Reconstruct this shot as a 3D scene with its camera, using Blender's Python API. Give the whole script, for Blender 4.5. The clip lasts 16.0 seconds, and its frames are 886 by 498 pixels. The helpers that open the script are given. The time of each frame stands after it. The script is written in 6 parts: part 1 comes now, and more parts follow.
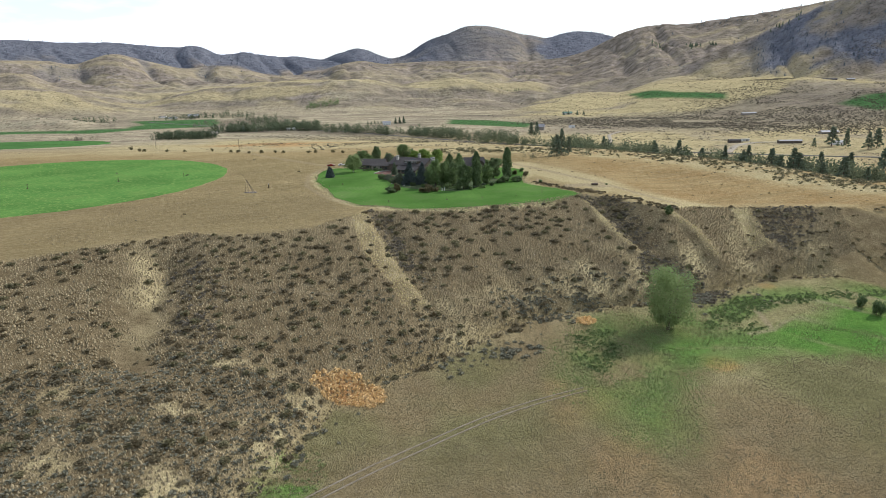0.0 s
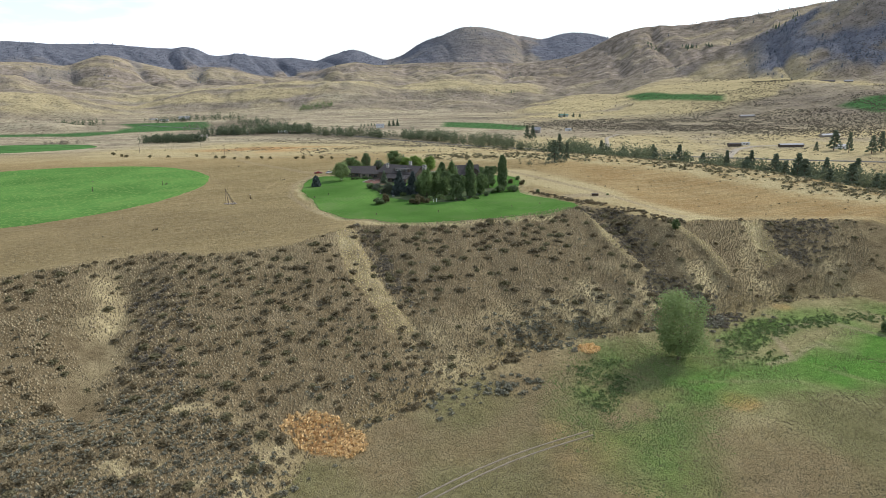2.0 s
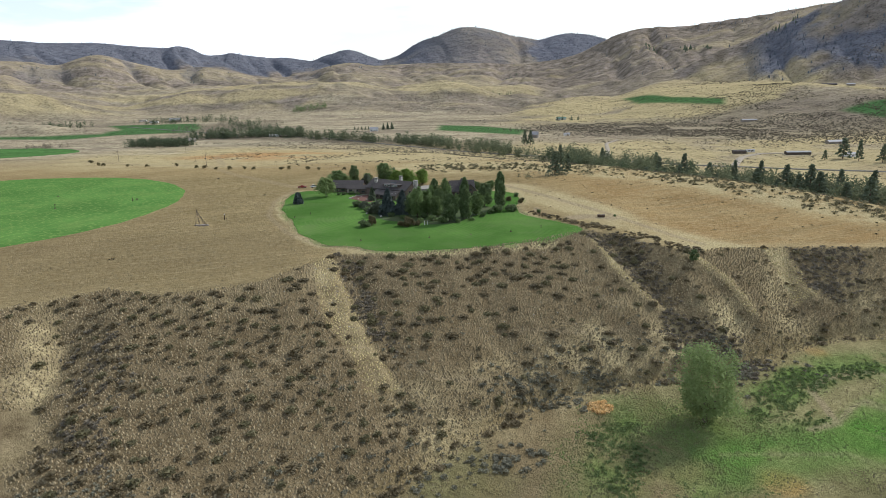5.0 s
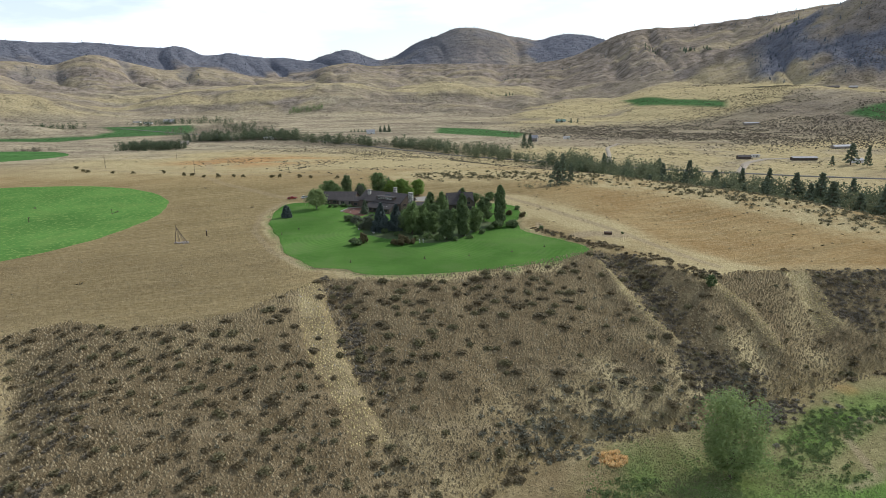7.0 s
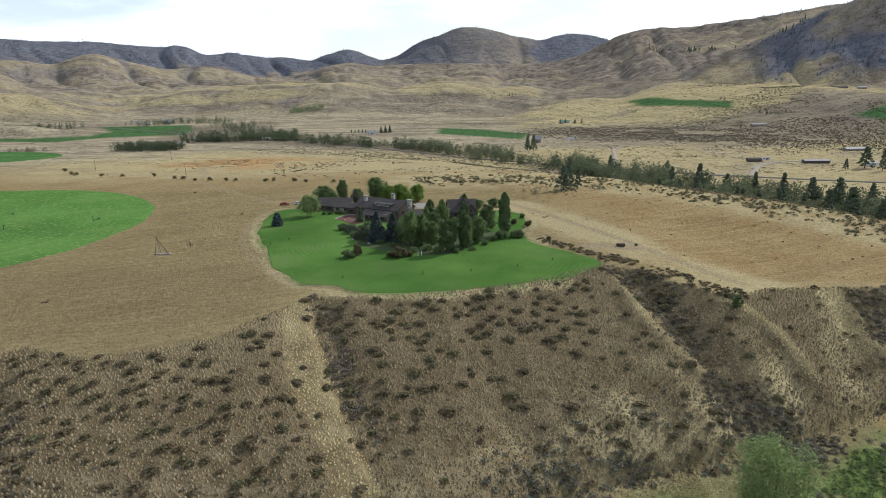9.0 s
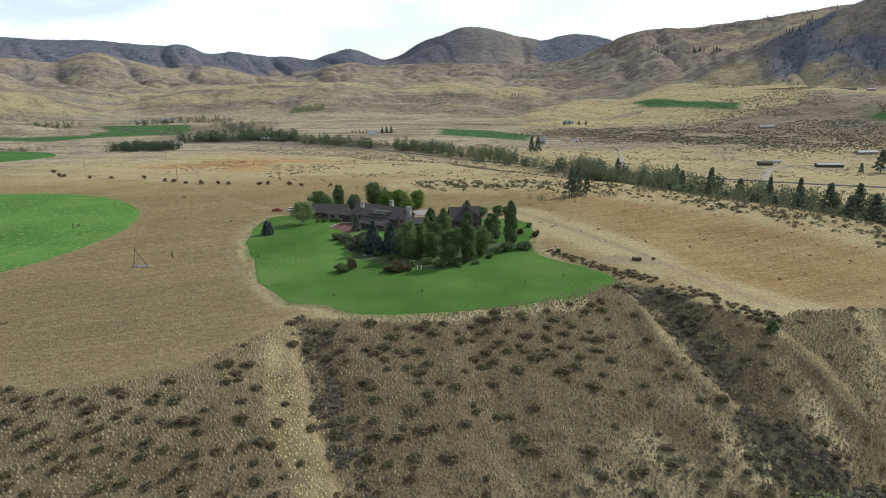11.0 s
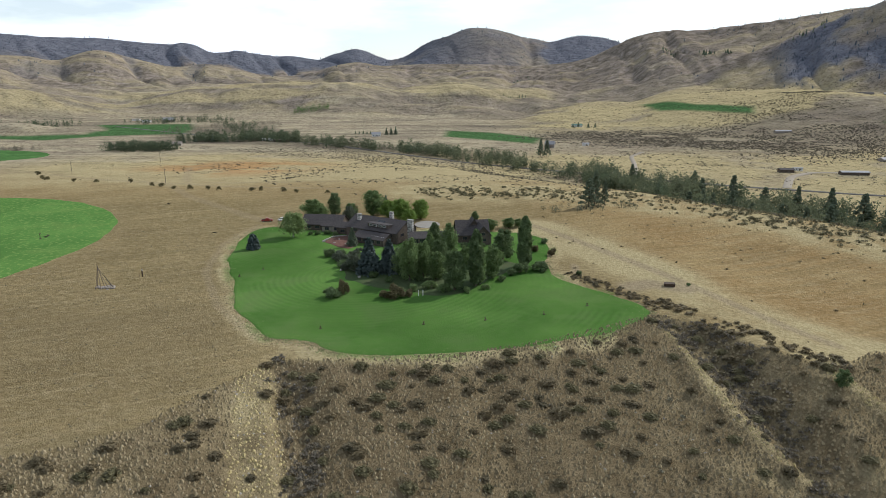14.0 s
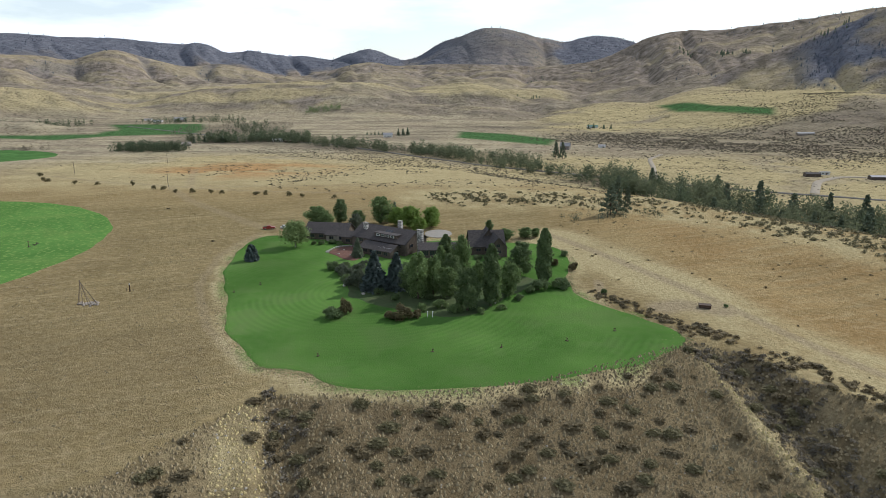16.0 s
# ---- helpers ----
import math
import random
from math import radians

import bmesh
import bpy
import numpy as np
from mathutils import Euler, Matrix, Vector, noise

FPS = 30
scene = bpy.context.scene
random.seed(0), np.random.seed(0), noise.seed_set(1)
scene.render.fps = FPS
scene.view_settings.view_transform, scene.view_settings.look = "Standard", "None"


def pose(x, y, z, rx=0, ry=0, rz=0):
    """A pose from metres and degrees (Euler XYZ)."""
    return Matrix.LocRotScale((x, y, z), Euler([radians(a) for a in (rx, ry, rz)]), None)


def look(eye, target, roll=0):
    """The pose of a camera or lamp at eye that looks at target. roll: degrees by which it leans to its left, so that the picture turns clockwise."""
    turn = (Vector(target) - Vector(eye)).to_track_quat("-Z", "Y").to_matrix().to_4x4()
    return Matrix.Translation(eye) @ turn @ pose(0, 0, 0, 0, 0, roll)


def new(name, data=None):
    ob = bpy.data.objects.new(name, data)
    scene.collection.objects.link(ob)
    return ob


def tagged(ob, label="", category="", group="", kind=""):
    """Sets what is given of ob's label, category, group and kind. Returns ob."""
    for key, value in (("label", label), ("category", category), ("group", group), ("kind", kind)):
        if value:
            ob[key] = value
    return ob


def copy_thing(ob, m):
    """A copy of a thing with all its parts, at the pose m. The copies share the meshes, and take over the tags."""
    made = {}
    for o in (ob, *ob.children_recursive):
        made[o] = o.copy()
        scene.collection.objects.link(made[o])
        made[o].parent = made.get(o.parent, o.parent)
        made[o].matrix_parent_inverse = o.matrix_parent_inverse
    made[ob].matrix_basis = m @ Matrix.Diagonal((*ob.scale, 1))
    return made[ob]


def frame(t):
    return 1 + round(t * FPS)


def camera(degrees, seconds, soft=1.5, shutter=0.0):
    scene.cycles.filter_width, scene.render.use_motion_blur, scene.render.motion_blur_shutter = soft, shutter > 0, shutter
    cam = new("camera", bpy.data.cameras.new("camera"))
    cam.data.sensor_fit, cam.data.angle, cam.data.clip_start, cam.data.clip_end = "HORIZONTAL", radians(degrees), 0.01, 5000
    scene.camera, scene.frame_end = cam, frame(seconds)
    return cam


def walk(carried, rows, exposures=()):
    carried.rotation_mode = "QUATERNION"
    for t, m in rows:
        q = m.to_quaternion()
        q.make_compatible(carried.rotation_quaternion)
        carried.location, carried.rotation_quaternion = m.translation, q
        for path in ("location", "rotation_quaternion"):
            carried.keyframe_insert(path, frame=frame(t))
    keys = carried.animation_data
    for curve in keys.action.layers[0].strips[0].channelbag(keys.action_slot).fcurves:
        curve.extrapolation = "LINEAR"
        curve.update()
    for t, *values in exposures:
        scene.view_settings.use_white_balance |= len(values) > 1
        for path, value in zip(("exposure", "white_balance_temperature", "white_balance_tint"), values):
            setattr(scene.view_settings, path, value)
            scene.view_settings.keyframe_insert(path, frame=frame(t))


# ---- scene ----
cam = camera(70.0, 16.0, soft=0.6)
PATH = [
    (0, (-6.887, -3.801, 57.211), (-6.903, -1.871, 56.69), -1.3),
    (0.5, (-6.281, 1.248, 57.429), (-6.295, 3.179, 56.908), -1.3),
    (1, (-5.779, 6.339, 57.755), (-5.788, 8.27, 57.235), -1.4),
    (1.5, (-5.274, 11.236, 58.139), (-5.281, 13.167, 57.62), -1.3),
    (2, (-4.977, 16.342, 58.67), (-4.979, 18.273, 58.152), -1.3),
    (2.5, (-4.637, 21.51, 59.298), (-4.637, 23.441, 58.778), -1.3),
    (3, (-4.031, 26.667, 60.036), (-4.03, 28.599, 59.517), -1.2),
    (3.5, (-3.738, 31.651, 60.744), (-3.734, 33.582, 60.225), -1.2),
    (4, (-3.356, 36.607, 61.398), (-3.35, 38.539, 60.879), -1.2),
    (6.5, (-2.015, 61.123, 66.085), (-2.0, 63.055, 65.566), -1.0),
    (7, (-1.796, 66.207, 66.571), (-1.78, 68.139, 66.052), -1.0),
    (7.5, (-1.608, 71.018, 66.665), (-1.592, 72.949, 66.145), -1.0),
    (8, (-1.276, 75.907, 66.587), (-1.263, 77.839, 66.068), -1.0),
    (8.5, (-1.015, 80.885, 66.532), (-1.003, 82.816, 66.013), -1.0),
    (9, (-0.842, 86.038, 66.526), (-0.832, 87.969, 66.007), -0.9),
    (11.5, (-0.54, 111.022, 66.236), (-0.537, 112.954, 65.717), -0.6),
    (12, (-0.446, 116.162, 66.118), (-0.446, 118.094, 65.599), -0.5),
    (12.5, (-0.394, 121.081, 65.927), (-0.397, 123.013, 65.409), -0.4),
    (13, (-0.468, 126.132, 65.733), (-0.473, 128.064, 65.215), -0.4),
    (13.5, (-0.615, 130.891, 65.54), (-0.623, 132.823, 65.023), -0.3),
    (14, (-0.762, 135.799, 65.499), (-0.771, 137.732, 64.983), -0.2),
    (14.5, (-0.745, 140.654, 65.431), (-0.757, 142.586, 64.915), -0.2),
    (15, (-0.701, 145.452, 65.375), (-0.716, 147.384, 64.859), -0.1),
    (15.5, (-0.78, 149.995, 65.319), (-0.802, 151.928, 64.804), -0.1),
    (16, (-0.833, 154.644, 65.277), (-0.88, 156.576, 64.762), -0.1),
]
walk(cam, [(t, look(eye, target, roll)) for t, eye, target, roll in PATH],
     exposures=[(0, 0.60, 6300, 9), (3.5, 0.54, 6300, 9), (7, 0.37, 6300, 9), (16, 0.30, 6300, 9)])

# ---- world, sun, exposure ----
SUN_AZ, SUN_EL = radians(52), radians(37)          # from +y towards +x, and above the horizon
world = bpy.data.worlds.new("world")
scene.world = world
world.use_nodes = True
wt = world.node_tree
for n in list(wt.nodes):
    wt.nodes.remove(n)
w_out = wt.nodes.new("ShaderNodeOutputWorld")
w_bg = wt.nodes.new("ShaderNodeBackground")
w_sky = wt.nodes.new("ShaderNodeTexSky")
w_sky.sky_type = "NISHITA"
w_sky.sun_disc = False
w_sky.sun_elevation = SUN_EL
w_sky.sun_rotation = SUN_AZ
w_sky.dust_density = 0.6
w_co = wt.nodes.new("ShaderNodeTexCoord")
w_map = wt.nodes.new("ShaderNodeMapping")
w_map.inputs["Scale"].default_value = (1.2, 1.2, 5.0)
w_noise = wt.nodes.new("ShaderNodeTexNoise")
w_noise.inputs["Scale"].default_value = 2.3
w_noise.inputs["Detail"].default_value = 6.0
w_noise.inputs["Roughness"].default_value = 0.55
w_ramp = wt.nodes.new("ShaderNodeValToRGB")
w_ramp.color_ramp.elements[0].position = 0.42
w_ramp.color_ramp.elements[0].color = (0.42, 0.42, 0.42, 1)
w_ramp.color_ramp.elements[1].position = 0.58
w_ramp.color_ramp.elements[1].color = (1, 1, 1, 1)
w_mix = wt.nodes.new("ShaderNodeMixRGB")
w_mix.inputs["Color2"].default_value = (9.2, 9.9, 10.8, 1)   # thin bright cloud
wt.links.new(w_co.outputs["Generated"], w_map.inputs["Vector"])
wt.links.new(w_map.outputs["Vector"], w_noise.inputs["Vector"])
wt.links.new(w_noise.outputs["Fac"], w_ramp.inputs["Fac"])
w_sep = wt.nodes.new("ShaderNodeSeparateXYZ")
wt.links.new(w_co.outputs["Generated"], w_sep.inputs["Vector"])
w_high = wt.nodes.new("ShaderNodeMapRange")
w_high.interpolation_type = "SMOOTHSTEP"
for key, value in (("From Min", 0.10), ("From Max", 0.75), ("To Min", 1.0), ("To Max", 0.45)):
    w_high.inputs[key].default_value = value
wt.links.new(w_sep.outputs["Z"], w_high.inputs["Value"])
w_cover = wt.nodes.new("ShaderNodeMath")
w_cover.operation = "MULTIPLY"
wt.links.new(w_ramp.outputs["Color"], w_cover.inputs[0])
wt.links.new(w_high.outputs["Result"], w_cover.inputs[1])
wt.links.new(w_cover.outputs["Value"], w_mix.inputs["Fac"])
wt.links.new(w_sky.outputs["Color"], w_mix.inputs["Color1"])
wt.links.new(w_mix.outputs["Color"], w_bg.inputs["Color"])
w_bg.inputs["Strength"].default_value = 0.10
wt.links.new(w_bg.outputs["Background"], w_out.inputs["Surface"])

sun_data = bpy.data.lights.new("sun", "SUN")
sun_data.energy, sun_data.angle, sun_data.color = 3.0, radians(2.5), (1.0, 0.965, 0.915)
sun = new("sun", sun_data)
sun_way = Vector((math.sin(SUN_AZ) * math.cos(SUN_EL), math.cos(SUN_AZ) * math.cos(SUN_EL), math.sin(SUN_EL)))
sun.matrix_world = look(sun_way * 300, (0, 0, 0))


# ---- materials ----
def shader(name, rough=0.9):
    m = bpy.data.materials.new(name)
    m.use_nodes = True
    b = m.node_tree.nodes["Principled BSDF"]
    b.inputs["Roughness"].default_value = rough
    b.inputs["Specular IOR Level"].default_value = 0.2
    return m, m.node_tree, b


def add(nt, kind, **values):
    n = nt.nodes.new(kind)
    for key, value in values.items():
        n.inputs[key.replace("_", " ")].default_value = value
    return n


def noise_fac(nt, co, scale, detail=4.0, lo=0.35, hi=0.65):
    n = add(nt, "ShaderNodeTexNoise", Scale=scale, Detail=detail)
    nt.links.new(co, n.inputs["Vector"])
    r = nt.nodes.new("ShaderNodeMapRange")
    r.inputs["From Min"].default_value, r.inputs["From Max"].default_value = lo, hi
    nt.links.new(n.outputs["Fac"], r.inputs["Value"])
    return r.outputs["Result"]


def mix(nt, fac, a, b, how="MIX"):
    n = nt.nodes.new("ShaderNodeMixRGB")
    n.blend_type = how
    for socket, v in ((n.inputs["Fac"], fac), (n.inputs["Color1"], a), (n.inputs["Color2"], b)):
        if isinstance(v, (int, float)):
            socket.default_value = v
        elif isinstance(v, tuple):
            socket.default_value = (*v, 1.0)
        else:
            nt.links.new(v, socket)
    return n.outputs["Color"]


def times(nt, a, b, op="MULTIPLY"):
    n = nt.nodes.new("ShaderNodeMath")
    n.operation = op
    for socket, v in zip(n.inputs, (a, b)):
        if isinstance(v, (int, float)):
            socket.default_value = v
        else:
            nt.links.new(v, socket)
    return n.outputs["Value"]


def bump(nt, b, height, strength, distance):
    n = add(nt, "ShaderNodeBump", Strength=strength, Distance=distance)
    nt.links.new(height, n.inputs["Height"])
    nt.links.new(n.outputs["Normal"], b.inputs["Normal"])


def plain(name, colour, other, scale=3.0, rough=0.85, relief=0.0, metal=0.0, by_object=0.0):
    """A surface of two mixed tones, with grain at two scales."""
    m, nt, b = shader(name, rough)
    co = nt.nodes.new("ShaderNodeTexCoord").outputs["Object"]
    big = noise_fac(nt, co, scale, 3.0)
    fine = noise_fac(nt, co, scale * 9, 5.0, 0.3, 0.7)
    c = mix(nt, big, colour, other)
    c = mix(nt, times(nt, fine, 0.35), c, tuple(v * 0.55 for v in colour))
    if by_object:
        info = nt.nodes.new("ShaderNodeObjectInfo").outputs["Random"]
        c = mix(nt, times(nt, info, by_object), c, tuple(v * 0.5 for v in other))
    nt.links.new(c, b.inputs["Base Color"])
    b.inputs["Metallic"].default_value = metal
    if relief:
        bump(nt, b, fine, 0.6, relief)
    return m


def leafy(name, colour, other, dry=None, through_light=0.5):
    """Foliage: tone by clump, a little light let through."""
    m, nt, b = shader(name, 0.75)
    geo = nt.nodes.new("ShaderNodeNewGeometry")
    info = nt.nodes.new("ShaderNodeObjectInfo").outputs["Random"]
    rnd = geo.outputs["Random Per Island"]
    c = mix(nt, rnd, colour, other)
    c = mix(nt, times(nt, info, 0.4), c, tuple(v * 1.3 for v in other))
    if dry:
        big = noise_fac(nt, geo.outputs["Position"], 0.12, 3.0, 0.45, 0.62)
        c = mix(nt, times(nt, big, 0.8), c, dry)
    nt.links.new(c, b.inputs["Base Color"])
    b.inputs["Specular IOR Level"].default_value = 0.15
    thin = nt.nodes.new("ShaderNodeBsdfTranslucent")
    nt.links.new(c, thin.inputs["Color"])
    both = nt.nodes.new("ShaderNodeMixShader")
    both.inputs["Fac"].default_value = through_light
    nt.links.new(b.outputs["BSDF"], both.inputs[1])
    nt.links.new(thin.outputs["BSDF"], both.inputs[2])
    nt.links.new(both.outputs["Shader"], nt.nodes["Material Output"].inputs["Surface"])
    return m


def ground_material():
    m, nt, b = shader("dry_ground", 1.0)
    b.inputs["Specular IOR Level"].default_value = 0.0
    pos = nt.nodes.new("ShaderNodeNewGeometry").outputs["Position"]
    masks = []
    for key in ("ground_a", "ground_b", "ground_c", "ground_d"):
        a = nt.nodes.new("ShaderNodeAttribute")
        a.attribute_name = key
        s = nt.nodes.new("ShaderNodeSeparateColor")
        nt.links.new(a.outputs["Color"], s.inputs["Color"])
        masks += [s.outputs["Red"], s.outputs["Green"], s.outputs["Blue"]]
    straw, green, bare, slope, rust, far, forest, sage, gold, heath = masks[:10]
    huge = noise_fac(nt, pos, 0.006, 5.0)
    big = noise_fac(nt, pos, 0.035, 5.0)
    mid = noise_fac(nt, pos, 0.22, 5.0)
    fine = noise_fac(nt, pos, 1.6, 4.0, 0.3, 0.7)
    grit = noise_fac(nt, pos, 5.5, 3.0, 0.3, 0.7)
    c = mix(nt, big, FIELD_A, FIELD_B)
    c = mix(nt, times(nt, mid, 0.45), c, FIELD_C)
    c = mix(nt, gold, c, mix(nt, big, GOLD_A, GOLD_B))
    mow = nt.nodes.new("ShaderNodeMapping")
    mow.inputs["Scale"].default_value = (0.30, 0.62, 0.3)
    mow.inputs["Rotation"].default_value = (0, 0, 0.5)
    nt.links.new(pos, mow.inputs["Vector"])
    streak = noise_fac(nt, mow.outputs["Vector"], 1.0, 6.0, 0.48, 0.72)
    c = mix(nt, times(nt, streak, 0.45), c, FIELD_PALE)
    rows = nt.nodes.new("ShaderNodeMapping")
    rows.vector_type = "TEXTURE"
    rows.inputs["Rotation"].default_value = (0, 0, 0.42)
    rows.inputs["Scale"].default_value = (42, 2.6, 5)
    nt.links.new(pos, rows.inputs["Vector"])
    c = mix(nt, times(nt, noise_fac(nt, rows.outputs["Vector"], 1.0, 4.0, 0.52, 0.68), 0.28), c, FIELD_PALE)
    c = mix(nt, times(nt, noise_fac(nt, rows.outputs["Vector"], 0.55, 5.0, 0.50, 0.66), 0.26), c, tuple(v * 0.8 for v in FIELD_C))
    c = mix(nt, slope, c, mix(nt, mid, SLOPE_A, SLOPE_B))
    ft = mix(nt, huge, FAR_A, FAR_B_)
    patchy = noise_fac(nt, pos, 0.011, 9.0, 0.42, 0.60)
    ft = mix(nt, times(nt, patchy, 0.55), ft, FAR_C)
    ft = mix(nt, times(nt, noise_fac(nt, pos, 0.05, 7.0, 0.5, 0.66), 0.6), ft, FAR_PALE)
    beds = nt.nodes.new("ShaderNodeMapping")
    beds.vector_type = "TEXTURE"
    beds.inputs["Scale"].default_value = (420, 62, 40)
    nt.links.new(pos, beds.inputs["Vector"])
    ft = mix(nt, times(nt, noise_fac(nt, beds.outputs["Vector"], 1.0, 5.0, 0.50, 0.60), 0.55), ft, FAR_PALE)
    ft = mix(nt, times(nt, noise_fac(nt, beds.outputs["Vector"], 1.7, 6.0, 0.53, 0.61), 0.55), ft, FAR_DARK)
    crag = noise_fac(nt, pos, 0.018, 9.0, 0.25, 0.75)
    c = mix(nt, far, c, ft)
    ragged = lambda v, k=0.5: times(nt, times(nt, v, times(nt, mid, k, "MULTIPLY"), "ADD"), times(nt, v, 1.0), "MULTIPLY")
    c = mix(nt, heath, c, mix(nt, big, HEATH, SAGE))
    c = mix(nt, times(nt, sage, times(nt, times(nt, mid, 0.6), 0.35, "ADD")), c, SAGE)
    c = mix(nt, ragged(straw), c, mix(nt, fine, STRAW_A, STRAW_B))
    c = mix(nt, ragged(rust), c, RUST)
    c = mix(nt, green, c, mix(nt, far, mix(nt, mid, GREEN_A, GREEN_B), FAR_GREEN))
    c = mix(nt, bare, c, mix(nt, fine, BARE_A, BARE_B))
    woods = mix(nt, big, HAZED_FOREST_A, HAZED_FOREST_B)
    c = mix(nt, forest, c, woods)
    fleck = noise_fac(nt, pos, 0.75, 5.0, 0.43, 0.60)
    dots = noise_fac(nt, pos, 0.17, 3.0, 0.55, 0.63)
    c = mix(nt, times(nt, times(nt, dots, 0.8), far), c, mix(nt, 1.0, c, (0.50, 0.49, 0.47), "MULTIPLY"))
    c = mix(nt, times(nt, fleck, 0.44), c, mix(nt, 1.0, c, (0.58, 0.57, 0.55), "MULTIPLY"))
    c = mix(nt, times(nt, fine, 0.28), c, mix(nt, 1.0, c, (0.45, 0.43, 0.40), "MULTIPLY"))
    c = mix(nt, times(nt, grit, 0.22), c, mix(nt, 1.0, c, (1.45, 1.4, 1.3), "MULTIPLY"))
    nt.links.new(c, b.inputs["Base Color"])
    far_relief = add(nt, "ShaderNodeBump", Distance=16.0)
    nt.links.new(times(nt, far, 0.6), far_relief.inputs["Strength"])
    nt.links.new(crag, far_relief.inputs["Height"])
    near_relief = add(nt, "ShaderNodeBump", Strength=0.7, Distance=0.25)
    nt.links.new(times(nt, fine, grit, "ADD"), near_relief.inputs["Height"])
    nt.links.new(far_relief.outputs["Normal"], near_relief.inputs["Normal"])
    nt.links.new(near_relief.outputs["Normal"], b.inputs["Normal"])
    return m


FIELD_A, FIELD_B, FIELD_C = (0.238, 0.181, 0.090), (0.298, 0.229, 0.116), (0.188, 0.149, 0.078)
GOLD_A, GOLD_B = (0.295, 0.196, 0.090), (0.350, 0.252, 0.122)
SLOPE_A, SLOPE_B = (0.146, 0.111, 0.063), (0.204, 0.158, 0.093)
# far tones shifted bluer and less red: distance haze in the colour
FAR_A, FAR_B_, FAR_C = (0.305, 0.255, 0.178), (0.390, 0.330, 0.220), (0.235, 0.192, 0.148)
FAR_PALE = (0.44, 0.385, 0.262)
FAR_DARK = (0.165, 0.138, 0.108)
STRAW_A, STRAW_B = (0.47, 0.395, 0.222), (0.365, 0.298, 0.165)
FIELD_PALE = (0.42, 0.345, 0.20)
FAR_GREEN = (0.074, 0.146, 0.056)
RUST = (0.40, 0.235, 0.105)
GREEN_A, GREEN_B = (0.082, 0.172, 0.036), (0.110, 0.215, 0.046)
BARE_A, BARE_B = (0.36, 0.292, 0.190), (0.275, 0.220, 0.140)
SAGE = (0.155, 0.130, 0.098)
HEATH = (0.330, 0.276, 0.232)
# forest tones lightened and blued: distance haze mixed into the base colour
HAZED_FOREST_A, HAZED_FOREST_B = (0.118, 0.124, 0.150), (0.170, 0.174, 0.200)
mat_ground = ground_material()


# ---- terrain ----
def hash01(i, j, seed):
    n = (i.astype(np.int64) * 374761393 + j.astype(np.int64) * 668265263 + seed * 974711) & 0x7FFFFFFF
    n = ((n ^ (n >> 13)) * 1274126177) & 0x7FFFFFFF
    return ((n ^ (n >> 16)) & 0xFFFF) / 65535.0


def vnoise(x, y, seed=0):
    i, j = np.floor(x), np.floor(y)
    u, v = x - i, y - j
    u, v = u * u * u * (u * (u * 6 - 15) + 10), v * v * v * (v * (v * 6 - 15) + 10)
    a, b = hash01(i, j, seed), hash01(i + 1, j, seed)
    c, d = hash01(i, j + 1, seed), hash01(i + 1, j + 1, seed)
    return 2 * (a + (b - a) * u + (c - a) * v + (a - b - c + d) * u * v) - 1


def fbm(x, y, size, octaves=4, seed=0):
    s, k = 0.0, 1.0
    for o in range(octaves):
        s = s + k * vnoise(x / size, y / size, seed + o)
        size, k = size * 0.47, k * 0.5
    return s / 1.9


def ridged(x, y, size, octaves=4, seed=0, rough=0.5):
    """Rounded hills cut by sharp draws."""
    s, k = 0.0, 1.0
    for o in range(octaves):
        s = s + k * (np.abs(vnoise(x / size, y / size, seed + o)) * 2 - 0.6)
        size, k = size * 0.48, k * rough
    return s / 1.9


def step(a, b, v):
    t = np.clip((v - a) / (b - a), 0, 1)
    return t * t * (3 - 2 * t)


def line_distance(x, y, line):
    best = np.full(np.shape(x), 1e9)
    for (ax, ay), (bx, by) in zip(line, line[1:]):
        dx, dy = bx - ax, by - ay
        t = np.clip(((x - ax) * dx + (y - ay) * dy) / (dx * dx + dy * dy), 0, 1)
        best = np.minimum(best, np.hypot(x - ax - t * dx, y - ay - t * dy))
    return best


def at_x(line, x):
    return np.interp(x, [p[0] for p in line], [p[1] for p in line])


def inside(x, y, ring):
    hit = np.zeros(np.shape(x), bool)
    for (ax, ay), (bx, by) in zip(ring, ring[1:] + ring[:1]):
        cross = ((ay > y) != (by > y)) & (x < (bx - ax) * (y - ay) / (by - ay + 1e-12) + ax)
        hit ^= cross
    return hit


def soft_inside(x, y, ring, edge):
    d = line_distance(x, y, ring + ring[:1])
    return np.clip(0.5 + np.where(inside(x, y, ring), d, -d) / edge, 0, 1)


